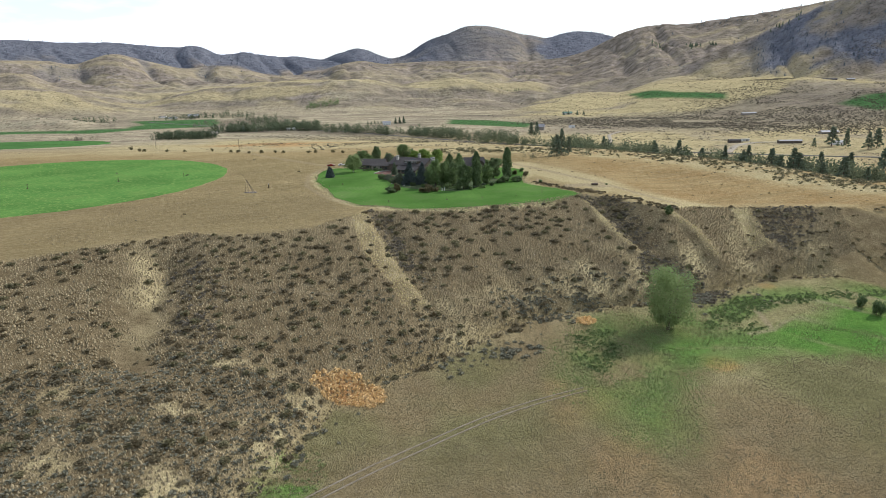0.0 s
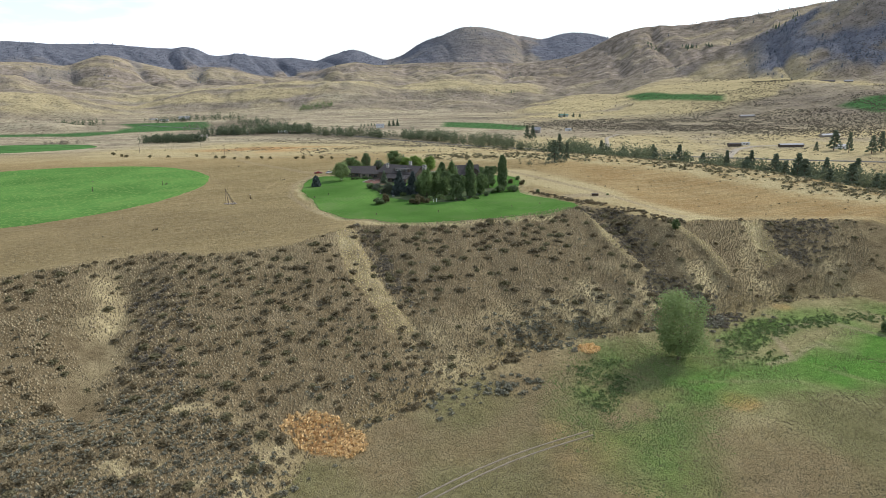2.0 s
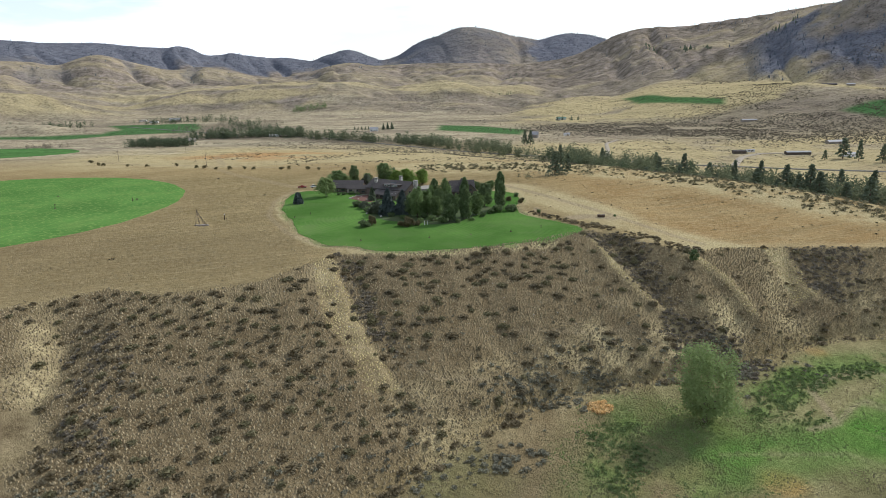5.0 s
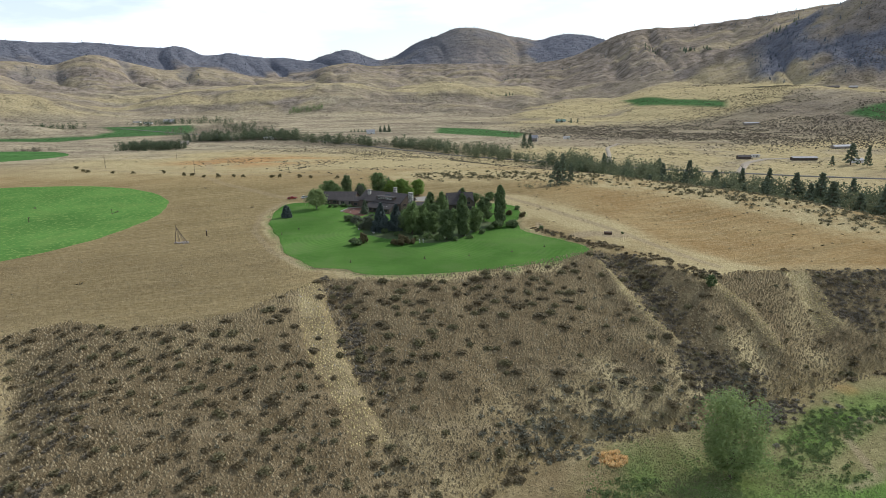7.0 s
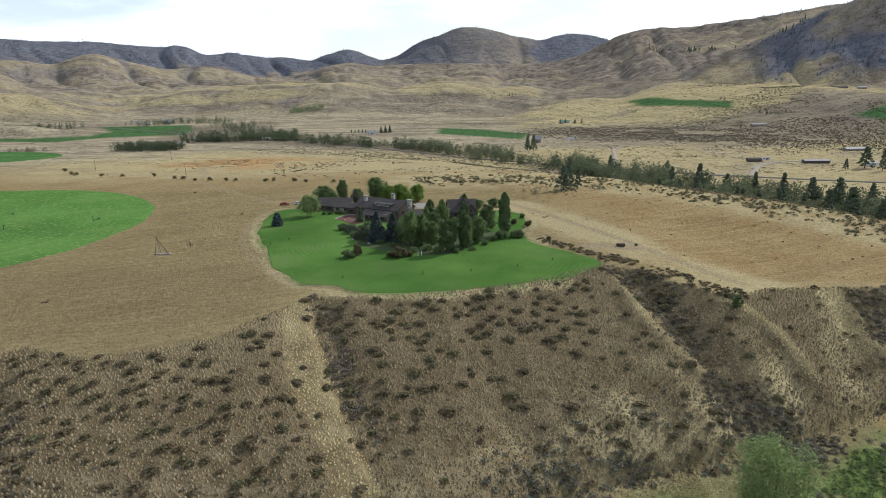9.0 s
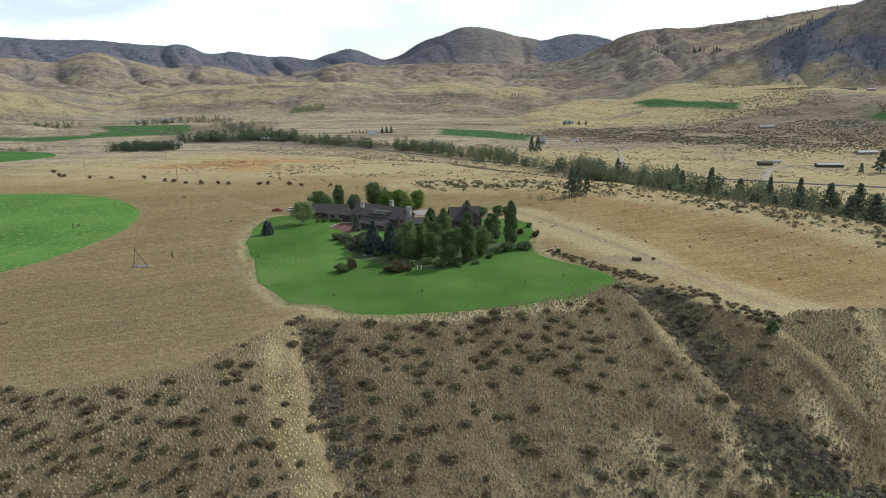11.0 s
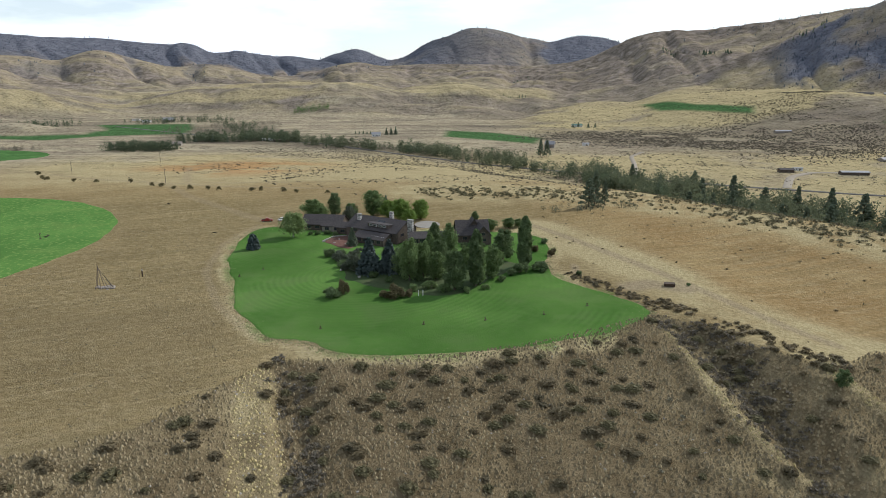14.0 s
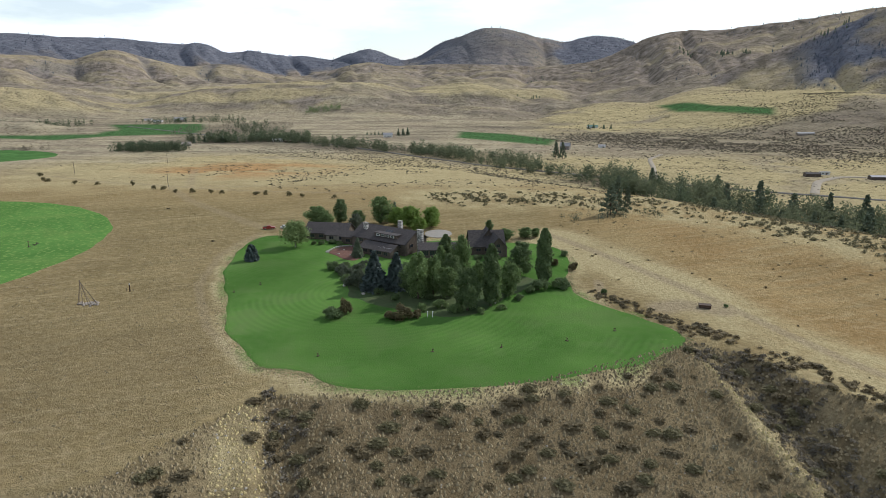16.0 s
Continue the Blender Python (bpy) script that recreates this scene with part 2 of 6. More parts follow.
RIM = [(-900, 60), (-400, 130), (-230, 165), (-158, 203), (-135, 222), (-110, 241), (-90, 233), (-74, 237), (-62, 245), (-50, 265),
       (-43, 277), (-17, 277), (3, 280), (23, 287), (45, 299), (60, 308), (70, 300), (80, 284), (92, 273), (110, 288), (132, 293), (160, 290),
       (200, 285), (300, 268), (500, 200), (900, 60)]
FOOT = [(-900, -500), (-300, -200), (-140, 0), (-90, 50), (-62, 90), (-48, 116), (-38, 150), (-14, 174), (5, 194), (27, 212), (45, 218), (72, 225),
        (94, 233), (127, 249), (171, 256), (300, 235), (500, 160), (900, 10)]
DRAWS = [([(-43, 277), (-38, 260), (-31, 237), (-17, 205), (-12, 190)], 3.2, 13.0),
         ([(8, 272), (12, 255), (15, 225), (20, 214)], 1.3, 9.0),
         ([(66, 304), (71, 285), (72, 262), (74, 243), (76, 232)], 4.0, 14.0),
         ([(136, 292), (130, 275), (121, 258), (118, 250)], 3.0, 13.0),
         ([(92, 273), (96, 255), (98, 240)], 1.5, 10.0),
         ([(-128, 240), (-116, 222), (-104, 203), (-99, 180), (-92, 150)], 3.2, 15.0),
         ([(190, 285), (182, 270), (176, 258)], 2.5, 12.0)]
# the far edge of the bench and how wide the fall to the river flat is
FALL_X = [-700, -200, 0, 60, 120, 150, 165, 196, 230, 330, 500]
FALL_Y = [430, 480, 520, 515, 490, 456, 440, 398, 348, 258, 100]
FALL_W = [700, 560, 420, 300, 200, 150, 130, 120, 120, 120, 120]
# far country by bearing and upward angle: the front hills, the foothills behind them and the mountain crest
FRONT_B = [-60, -33.5, -30, -26.3, -24.9, -22.9, -20.8, -17.7, -14.5, -10.2, -6.4, -3.5, -0.5, 1.5, 4, 5.5, 7.4, 11.3, 13.8, 16.1, 18.3, 22.7, 24.8, 28.8, 35, 60]
FRONT_EL = [-0.6, -0.56, -0.82, -1.7, -1.53, -1.01, -0.62, -0.5, -0.48, -0.28, -0.73, -1.16, -1.22, -0.87, -1.15, -1.6, -1.29, -1.82, -2.3, -2.1, -1.3, -1.1, -1.2, -1.1, -1.2, -1.2]
HILL_B = [-60, -33.1, -31, -30.3, -29.2, -27.2, -25.2, -23.5, -21.9, -19.7, -17.5, -15.3, -13, -11.1, -9.2, -7.2, -5.8, -1.4, 4.5, 6.4, 9.3, 11.2, 12.4, 13.6, 14.7, 16.2, 18.4, 20.2, 22.3, 26.3, 30, 36, 60]
HILL_EL = [1.8, 1.81, 1.73, 1.3, 1.75, 2.4, 1.80, 1.36, 1.0, 1.37, 1.04, 0.42, 0.33, 0.68, 1.25, 1.55, 1.16, 1.33, 1.27, 1.05, 1.25, 1.5, 1.9, 2.45, 3.05, 3.55, 3.82, 3.68, 3.92, 4.3, 4.8, 5.2, 5.4]
SPUR_B = [18.5, 19.6, 21.5, 23.3, 25.3, 27.5, 30, 31.7, 34, 45, 60]
SPUR_EL = [-1.6, -0.3, 0.91, 1.73, 2.39, 3.41, 4.45, 5.0, 5.63, 6.4, 6.4]
BEARING = [-60, -45, -32.9, -30.8, -29.4, -27.5, -25.6, -22.9, -21.8, -21.1, -20.4, -19.2, -18.1, -16.9, -15.2, -12.9, -10.8, -9.4, -7.6, -6.2, -4.8, -3.3, -1.6, 0.6, 2.2, 3.3, 4.5, 6.4, 7.6, 8.8, 10.2, 11.6, 13.3, 14.7, 15.3, 16.2, 18.4, 20.2, 22.3, 26.3, 30, 31.7, 36, 60]
CREST_EL = [3.2, 3.3, 3.28, 3.16, 3.14, 3.24, 3.05, 2.81, 2.86, 2.99, 2.82, 2.21, 2.2, 2.37, 2.05, 1.94, 1.69, 2.13, 2.62, 2.19, 1.61, 1.97, 3.1, 3.76, 4.28, 4.3, 4.05, 3.55, 3.29, 2.99, 3.36, 3.51, 3.32, 2.88, 2.7, 2.6, 2.5, 2.5, 2.5, 2.5, 2.5, 2.5, 2.5, 2.5]
FAR_B = [-60, -33, -20, -12, -6, 0, 5, 9, 13, 17, 20, 24, 28, 34, 60]
BEGIN_R = [1900, 1900, 1880, 1700, 1550, 1500, 1450, 1400, 1320, 1230, 1200, 1150, 1100, 1050, 1050]
FRONT_R = [2300, 2300, 2250, 2150, 2100, 2100, 2050, 2000, 1900, 1800, 1750, 1700, 1620, 1500, 1500]
HILL_R = [3350, 3350, 3350, 3350, 3350, 3300, 3250, 3250, 3200, 3150, 3100, 3050, 3000, 2950, 2900]
CREST_R = [4300, 4300, 4350, 4450, 4600, 4150, 4100, 4350, 4450, 4300, 4200, 4200, 4200, 4200, 4200]
EYE_Z = 66.0
SAGEBED = [(-125, 118), (-105, 143), (-86, 152), (-70, 158), (-56, 152), (-45, 146), (-46, 128), (-52, 112), (-62, 98), (-90, 86), (-122, 92)]
STIPPLE = [(150, 1210), (330, 1020), (480, 930), (620, 880), (820, 850), (950, 1150), (700, 1370), (450, 1310), (250, 1340)]
GULLIES = [[(58, 304), (61, 296), (64, 270), (69, 258), (75, 247), (79, 253), (77, 262), (78, 283), (72, 301), (64, 307)],
           [(73, 246), (84, 243), (95, 238), (104, 231), (92, 221), (73, 227), (68, 233)],
           [(137, 292), (136, 276), (135, 264), (142, 260), (152, 268), (162, 280), (166, 290)],
           [(-43, 279), (-37, 257), (-29, 236), (-23, 220), (-18, 209), (-14, 214), (-20, 230), (-26, 248), (-33, 268)],
           [(-108, 213), (-94, 187), (-88, 168), (-82, 154), (-72, 160), (-78, 184), (-88, 210), (-99, 222)],
           [(15, 212), (26, 218), (36, 214), (33, 207), (20, 206)], [(2, 182), (12, 190), (22, 186), (20, 178), (8, 177)], [(34, 219), (44, 223), (52, 220), (46, 215)]]
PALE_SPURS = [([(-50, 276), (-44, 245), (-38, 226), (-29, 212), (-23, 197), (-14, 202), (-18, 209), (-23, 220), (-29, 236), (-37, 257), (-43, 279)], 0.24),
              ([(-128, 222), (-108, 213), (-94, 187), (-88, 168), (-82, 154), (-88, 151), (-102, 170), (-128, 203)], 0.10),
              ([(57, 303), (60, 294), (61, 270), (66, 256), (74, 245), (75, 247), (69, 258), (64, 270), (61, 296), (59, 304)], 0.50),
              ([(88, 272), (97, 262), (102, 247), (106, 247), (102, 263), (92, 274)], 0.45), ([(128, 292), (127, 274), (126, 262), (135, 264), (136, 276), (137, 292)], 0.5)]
RIDGES = [[(59, 303), (61, 294), (63, 270), (68, 257), (74, 246)], [(90, 272), (99, 262), (104, 247)], [(135, 291), (134, 276), (133, 264)], [(-45, 277), (-39, 255), (-31, 234), (-24, 217), (-18, 205)]]
SPUR = [(-165, 195), (-135, 207), (-116, 206), (-104, 188), (-96, 168), (-92, 156), (-104, 144), (-125, 130), (-165, 150)]
EDGE = [(330, 252), (230, 342), (196, 390), (168, 428), (150, 448), (120, 482), (60, 508), (0, 515)]


def draw_cut(az, r):
    """Draws that run down the hillsides, large ones with smaller ones between."""
    a = az * 55 + 0.16 * r + 110 * vnoise(az / 5, r / 500, 43)
    dip = lambda n: np.clip(1 - np.abs(n) * 2.2, 0, 1) ** 1.3
    s = 60 * dip(vnoise(a / 230, r / 1300, 41))
    s = s + 26 * dip(vnoise(a / 95, r / 620, 42))
    return s + 8 * dip(vnoise(a / 42, r / 300, 44))


def far_steps(az, r):
    """How far up each of the three tiers of the far country a place lies, and the height that they give it."""
    soft = lambda table, el, w: sum(np.interp(az + k * w, table, el) for k in (-1, -0.5, 0, 0.5, 1)) / 5
    rise = lambda rr, table, el, w=0.35: EYE_Z + rr * np.tan(np.radians(soft(table, el, w)))
    fr, hr, cr = (np.interp(az, FAR_B, q) for q in (FRONT_R, HILL_R, CREST_R))
    fz, hz, cz = rise(fr, FRONT_B, FRONT_EL, 0.9) + 28, rise(hr, HILL_B, HILL_EL, 0.7) + 28, rise(cr, BEARING, CREST_EL) + 28
    begin = np.interp(az, FAR_B, BEGIN_R)
    a = np.clip((r - begin) / (fr - begin), 0, 1)
    dip = np.interp(az, [-27, -22, 8, 13, 17, 30], [0.02, 0.20, 0.20, 0.10, 0.04, 0.04])
    fall = np.clip((r - fr) / 260, 0, 1)
    b = np.clip((r - fr - 130) / (hr - fr - 130), 0, 1)
    sink = np.interp(az, [-33, -9, -5, 9, 14, 60], [0.42, 0.40, 0.15, 0.20, 0.40, 0.40])
    drop = np.clip((r - hr) / 230, 0, 1)
    c = np.clip((r - hr - 110) / (cr - hr - 110), 0, 1)
    z = fz * (0.15 * a + 0.85 * step(0.1, 1, a))
    low = fz * (1 - dip * step(0, 1, fall))
    z = np.where(r > fr, low + (hz - low) * (0.35 * b + 0.65 * b * b * (1.9 - 0.9 * b)), z)
    top = hz - sink * (hz - fz) * step(0, 1, drop)
    z = np.where(r > hr, top + (cz - top) * (0.5 * c + 0.5 * step(0, 1, c)), z)
    # the wooded spur in front of the broad bare hill
    sr = np.interp(az, [18, 24, 34], [2150, 2250, 2150])
    u = np.clip((r - 1500) / (sr - 1500), 0, 1)
    spur = (rise(sr, SPUR_B, SPUR_EL) + 28) * (0.30 * u + 0.70 * u ** 1.8) - np.clip(r - sr, 0, None) * 0.85
    spur = np.where(az > 17.5, spur, -99.0)
    return a, b, c, np.maximum(z, spur) - np.clip(r - cr, 0, None) * 0.35, np.where(spur > z + 2, u, 0.0) * (r < sr + 200)


def height(x, y):
    x, y = np.asarray(x, float), np.asarray(y, float)
    rim, foot = at_x(RIM, x), at_x(FOOT, x)
    dr, df = line_distance(x, y, RIM), line_distance(x, y, FOOT)
    s = np.where(y >= rim, 1.0, np.where(y <= foot, 0.0, df / (df + dr + 1e-6)))
    low = -28.0 + 1.2 * step(-30, 0, y - foot) + 0.35 * fbm(x, y, 30, 3, 5)
    bench = -5 * step(75, 130, x) * step(430, 330, y) + 0.35 * fbm(x, y, 60, 3, 9)
    bank = s ** 0.62
    z = low + (bench - low) * bank
    face = np.clip(np.minimum(s * 5, (1 - s) * 9), 0, 1)
    for line, depth, wide in DRAWS:
        d = line_distance(x, y, line)
        z = z - depth * np.clip(1 - d / wide, 0, 1) ** 1.2 * np.clip(np.minimum(s * 4, (1 - s) * 6 + 0.15), 0, 1) * (y < rim + 4)
    z = z + face * (0.9 * fbm(x, y, 17, 3, 21) + 0.25 * vnoise(x / 2.3, y / 2.3, 4))
    for line in RIDGES:
        z = z + 1.7 * np.clip(1 - line_distance(x, y, line) / 6.5, 0, 1) * face
    # fall to the river flat
    w, e = np.interp(x, FALL_X, FALL_W), np.interp(x, FALL_X, FALL_Y)
    z = z - 28 * step(0, 1, (y - e) / w) * (y > rim)
    # far hills
    r, az = np.hypot(x + 2, y - 66), np.degrees(np.arctan2(x + 2, y - 66))
    back = step(100, 62, np.abs(az))
    a, b, c, far_z, spur = far_steps(az, r)
    flat = 1 - 0.9 * np.exp(-((x - 590) / 150) ** 2 - ((y - 1640) / 300) ** 2)
    mounds = ridged(x * 0.55, y, 310, 4, 31, 0.46) - 0.2
    far_z = far_z + flat * step(0.12, 0.6, a) * (1 - step(0.75, 1, b)) * (np.interp(az, [-12, -8, 10, 16], [26, 44, 44, 18]) * mounds + 5 * ridged(x, y, 90, 2, 33)) * np.where(spur > 0, 0.5, 1.0)
    carve = np.where(c > 0, np.clip(c * (1 - c) ** 0.8 * 4.5, 0, 1), np.clip(b ** 1.4 * (1 - b) ** 0.5 * 2.2, 0, 1) * step(0.15, 0.5, b))
    carve = np.where(spur > 0, 0.45 * step(0.15, 0.6, spur) * step(1.0, 0.8, spur), carve)
    far_z = far_z - carve * draw_cut(az, r) * np.interp(az, [-12, -8, 12, 16], [0.55, 0.4, 0.4, 0.7])
    far_z = far_z + step(0.4, 1, c) * 6 * fbm(x, y, 120, 3, 47)
    # knoll beside the left meadow
    far_z = far_z + 22 * np.clip((-605 - x) / 210, 0, 1) ** 0.8 * np.exp(-((y - 1322 + 0.1 * (x + 700)) / (42 + 10 * fbm(x, y, 70, 2, 51))) ** 2) * (0.95 + 0.25 * fbm(x, y, 60, 3, 52))
    return z + back * far_z


def mesh_from(name, v, f, smooth=False):
    """A mesh from arrays of points and of faces with the same number of corners."""
    v, f = np.asarray(v, np.float32), np.asarray(f, np.int32)
    me = bpy.data.meshes.new(name)
    me.vertices.add(len(v))
    me.vertices.foreach_set("co", v.ravel())
    n = f.shape[1]
    me.loops.add(f.size)
    me.loops.foreach_set("vertex_index", f.ravel())
    me.polygons.add(len(f))
    me.polygons.foreach_set("loop_start", np.arange(0, f.size, n, dtype=np.int32))
    me.polygons.foreach_set("use_smooth", np.full(len(f), smooth))
    me.update(calc_edges=True)
    me.validate()
    return me


def curve_ring(points, n=10):
    """A closed smooth ring through the points."""
    p, out = [Vector(q) for q in points], []
    k = len(p)
    for i in range(k):
        a, b, c, d = p[i - 1], p[i], p[(i + 1) % k], p[(i + 2) % k]
        for j in range(n):
            t = j / n
            q = 0.5 * (2 * b + (c - a) * t + (2 * a - 5 * b + 4 * c - d) * t * t + (3 * b - a - 3 * c + d) * t ** 3)
            out.append((q.x, q.y))
    return out


LAWN = curve_ring([(-27, 281), (-14, 279.5), (11, 282), (38, 292), (57, 307), (58, 314), (50, 327), (38, 343), (37, 360), (42, 385), (34, 405), (5, 412), (-40, 413), (-60, 414),
                   (-74, 420), (-86, 417), (-89, 399), (-85, 376), (-78, 352), (-67, 324), (-62, 312), (-54, 299), (-48, 290.5), (-42, 289), (-36.5, 287), (-32, 283)])
MEADOW = curve_ring([(46, 176), (60, 170), (75, 172), (99, 177), (140, 178), (220, 176), (330, 190), (300, 215), (200, 221), (139, 216), (121, 209), (105, 199), (86, 193), (66, 188)])
WEEDS = curve_ring([(26, 165), (33, 145), (44, 130), (54, 142), (62, 164), (78, 176), (95, 188), (86, 197), (60, 206), (45, 207), (33, 196), (27, 180)])
THICKETS = [[(80, 198), (86, 211), (104, 227), (120, 230), (148, 234), (200, 238), (200, 231), (142, 226), (118, 220), (105, 213), (98, 207), (92, 201)],
            [(84, 197), (92, 200), (101, 203), (102, 197), (90, 193)], [(30, 181), (32, 171), (39, 167), (48, 182), (50, 198), (38, 199)]]
BANKGREEN = curve_ring([(70, 206), (84, 202), (105, 212), (120, 222), (150, 228), (210, 230), (210, 240), (150, 240), (118, 236), (96, 222), (78, 210)])


FAR_FIELDS = [[(-1000, 1180), (-789, 1218), (-661, 1184), (-605, 1262), (-483, 1309), (-510, 1430), (-572, 1581), (-772, 1559), (-690, 1440), (-640, 1330), (-645, 1275), (-740, 1258), (-850, 1262), (-1000, 1290)], [(485, 1755), (459, 1530), (520, 1450), (590, 1377), (611, 1426), (535, 1528)],
              [(-3, 1232), (134, 1105), (160, 1200), (84, 1315), (3, 1365)], [(715, 1185), (715, 1080), (800, 1080), (800, 1190)]]


def ground_masks(x, y, z):
    rim, foot = at_x(RIM, x), at_x(FOOT, x)
    n1, n2, n3 = fbm(x, y, 25, 4, 61), fbm(x, y, 70, 4, 62), fbm(x, y, 8, 3, 63)
    r, az = np.hypot(x + 2, y - 66), np.degrees(np.arctan2(x + 2, y - 66))
    on_face = step(-1.5, 1.5, rim - y) * step(-4, 8, y - foot)
    apron = step(-14, -2, y - foot) * step(8, -2, y - foot)
    on_bench = step(-1, 2, y - rim)
    straw = np.zeros_like(x)
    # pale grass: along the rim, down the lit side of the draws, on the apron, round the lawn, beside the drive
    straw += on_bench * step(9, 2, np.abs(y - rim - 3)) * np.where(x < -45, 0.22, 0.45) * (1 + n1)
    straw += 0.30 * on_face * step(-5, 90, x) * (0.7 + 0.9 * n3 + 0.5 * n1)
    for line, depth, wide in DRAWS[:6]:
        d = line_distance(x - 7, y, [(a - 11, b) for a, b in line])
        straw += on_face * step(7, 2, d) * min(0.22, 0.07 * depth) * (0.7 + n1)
    straw += step(24, 6, np.abs(y - foot - 6)) * step(-0.05, 0.35, n1 + 0.05) * 0.42 * step(-130, -80, x)
    ring = line_distance(x, y, LAWN + LAWN[:1])
    straw += step(7.0, 1.5, ring) * (x < 45) * (0.85 + 0.9 * n3 + 0.4 * n1)
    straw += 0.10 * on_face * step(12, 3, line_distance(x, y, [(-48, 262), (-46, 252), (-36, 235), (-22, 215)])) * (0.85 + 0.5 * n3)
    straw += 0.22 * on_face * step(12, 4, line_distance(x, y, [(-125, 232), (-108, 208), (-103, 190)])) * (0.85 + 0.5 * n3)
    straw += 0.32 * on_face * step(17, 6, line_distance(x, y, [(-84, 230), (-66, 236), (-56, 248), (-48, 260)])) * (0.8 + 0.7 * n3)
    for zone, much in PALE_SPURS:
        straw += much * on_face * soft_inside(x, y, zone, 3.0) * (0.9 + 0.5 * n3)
    straw += 0.42 * step(20, 7, line_distance(x, y, [(-5, 196), (20, 206), (36, 214), (46, 226)])) * (0.8 + 0.9 * n3) + 0.30 * on_face * step(13, 4, line_distance(x, y, [(62, 246), (86, 243), (116, 245), (150, 246)])) * (0.8 + 0.8 * n3)
    bed = fbm(x, y, 11, 3, 171)
    straw += 0.75 * soft_inside(x, y, SAGEBED, 10) * step(0.02, 0.22, bed)
    straw += 0.30 * on_face * step(9, 2, line_distance(x, y, [(-118, 214), (-105, 192), (-95, 172), (-90, 158)])) * (0.8 + 0.6 * n3)
    straw += 0.9 * step(50, 20, line_distance(x, y, EDGE)) * (0.75 + 0.7 * n3 + 0.4 * n1) * on_bench
    straw += step(24, 8, line_distance(x, y, [(38, 420), (54, 390), (66, 362), (80, 326), (92, 302), (104, 290)])) * (0.85 + 0.5 * n1) * on_bench
    straw += step(480, 600, y) * step(1080, 860, y) * (0.95 + 0.9 * n2 + 0.4 * n1) * step(-560, -260, x)
    straw += 1.0 * step(3, 9, az) * step(1000, 1250, r) * step(1900, 1600, r) * (0.6 + 0.9 * n2) * (1 - soft_inside(x, y, STIPPLE, 120))
    tier_a, tier_b, tier_c, _, spur = far_steps(az, r)
    hills = ridged(x * 0.55, y, 310, 4, 31, 0.46) - 0.2
    strata = fbm(x * 0.22 + 0.5 * fbm(x, y, 300, 3, 67) * 60, y, 60, 4, 66)
    # colour follows the relief from here: hilltops paler, hollows darker
    straw += 0.75 * step(0.15, 0.5, tier_a) * step(0.35, 0.02, tier_b) * step(-0.15, 0.20, hills + 0.7 * strata)
    straw += 0.48 * step(0.02, 0.3, tier_b) * (tier_c <= 0) * step(0.0, 0.4, strata + 0.4 * hills)
    straw += 0.12 * (tier_c > 0) * step(15, 18, az) * step(-0.1, 0.4, strata)
    green = soft_inside(x, y, MEADOW, 7) * (0.30 + 0.70 * step(84, 118, x)) * step(0.9, 0.1, n3 * 0.7) + 0.44 * soft_inside(x, y, WEEDS, 16) * step(-0.9, 0.15, n1 + 0.7 * n3) + 0.42 * soft_inside(x, y, BANKGREEN, 5) * step(-0.4, 0.1, n3) + 0.18 * np.max([soft_inside(x, y, zone, 6) for zone in THICKETS], axis=0)
    green = green + 0.6 * step(3.5, 0.5, ring) * step(-0.1, 0.3, n3)
    for ring in FAR_FIELDS:
        green = green + soft_inside(x, y, ring, 16)
    green += 0.7 * step(9, 4, np.hypot((x + 43), (y - 118) * 0.7)) * step(-0.3, 0.1, n3)
    bare = np.zeros_like(x)
    for line, wide, much in (([(36, 430), (51, 401), (60, 382), (72, 355), (81, 332), (88, 314), (95, 300), (102, 291)], 3.2, 0.75),
                             ([(60, 333), (67, 336), (76, 331)], 6, 0.9), ([(46, 358), (45, 346)], 2.0, 0.8), ([(-71, 194), (-51, 194), (-28, 197)], 0.9, 0.4), ([(-60, 193), (-45, 206), (-25, 217), (-4, 207), (27, 214)], 0.9, 0.4), ([(20, 233), (52, 236), (86, 238)], 0.9, 0.4),
                             ([(94, 194), (103, 197), (106, 214), (114, 222), (127, 226), (143, 226.5), (190, 230)], 1.5, 0.6), ([(103, 197), (112, 205), (127, 213.5), (160, 217)], 1.1, 0.45), ([(66, 184), (95, 183), (140, 190), (200, 196)], 1.0, 0.3), ([(-330, 640), (-250, 590), (-150, 545), (-60, 528)], 3.0, 0.55), ([(-62, 428), (-90, 435), (-150, 500), (-190, 560), (-260, 590)], 4, 0.35), ([(-88, 425), (-93, 390), (-86, 350), (-70, 316), (-52, 292)], 1.8, 0.4),
                             ([(-200, 560), (-60, 566), (60, 600)], 3, 0.5), ([(-180, 570), (-230, 700), (-210, 820)], 4, 0.5)):
        d = line_distance(x, y, line)
        lane = step(wide, wide * 0.5, d)
        bare = np.maximum(bare, lane * much)
    rust = 0.9 * step(1.15, 0.75, np.hypot((x + 34) / 11, (y - 154) / 6) + 0.25 * n3) + step(5, 2, np.hypot(x - 41, y - 207)) + 0.8 * step(8, 3, np.hypot(x - 75, y - 172)) + 0.6 * step(6, 2, np.hypot(x - 122, y - 240))
    rust += 0.8 * step(130, 40, np.hypot(x + 190, (y - 720) * 0.7)) * step(-0.15, 0.3, n2 + 0.4 * n1)
    slope = on_face * 1.0
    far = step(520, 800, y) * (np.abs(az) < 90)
    nf = fbm(x, y, 260, 5, 71)
    up = tier_c
    spur_near = far_steps(az, r - 110)[4]
    draws = draw_cut(az, r) / 60
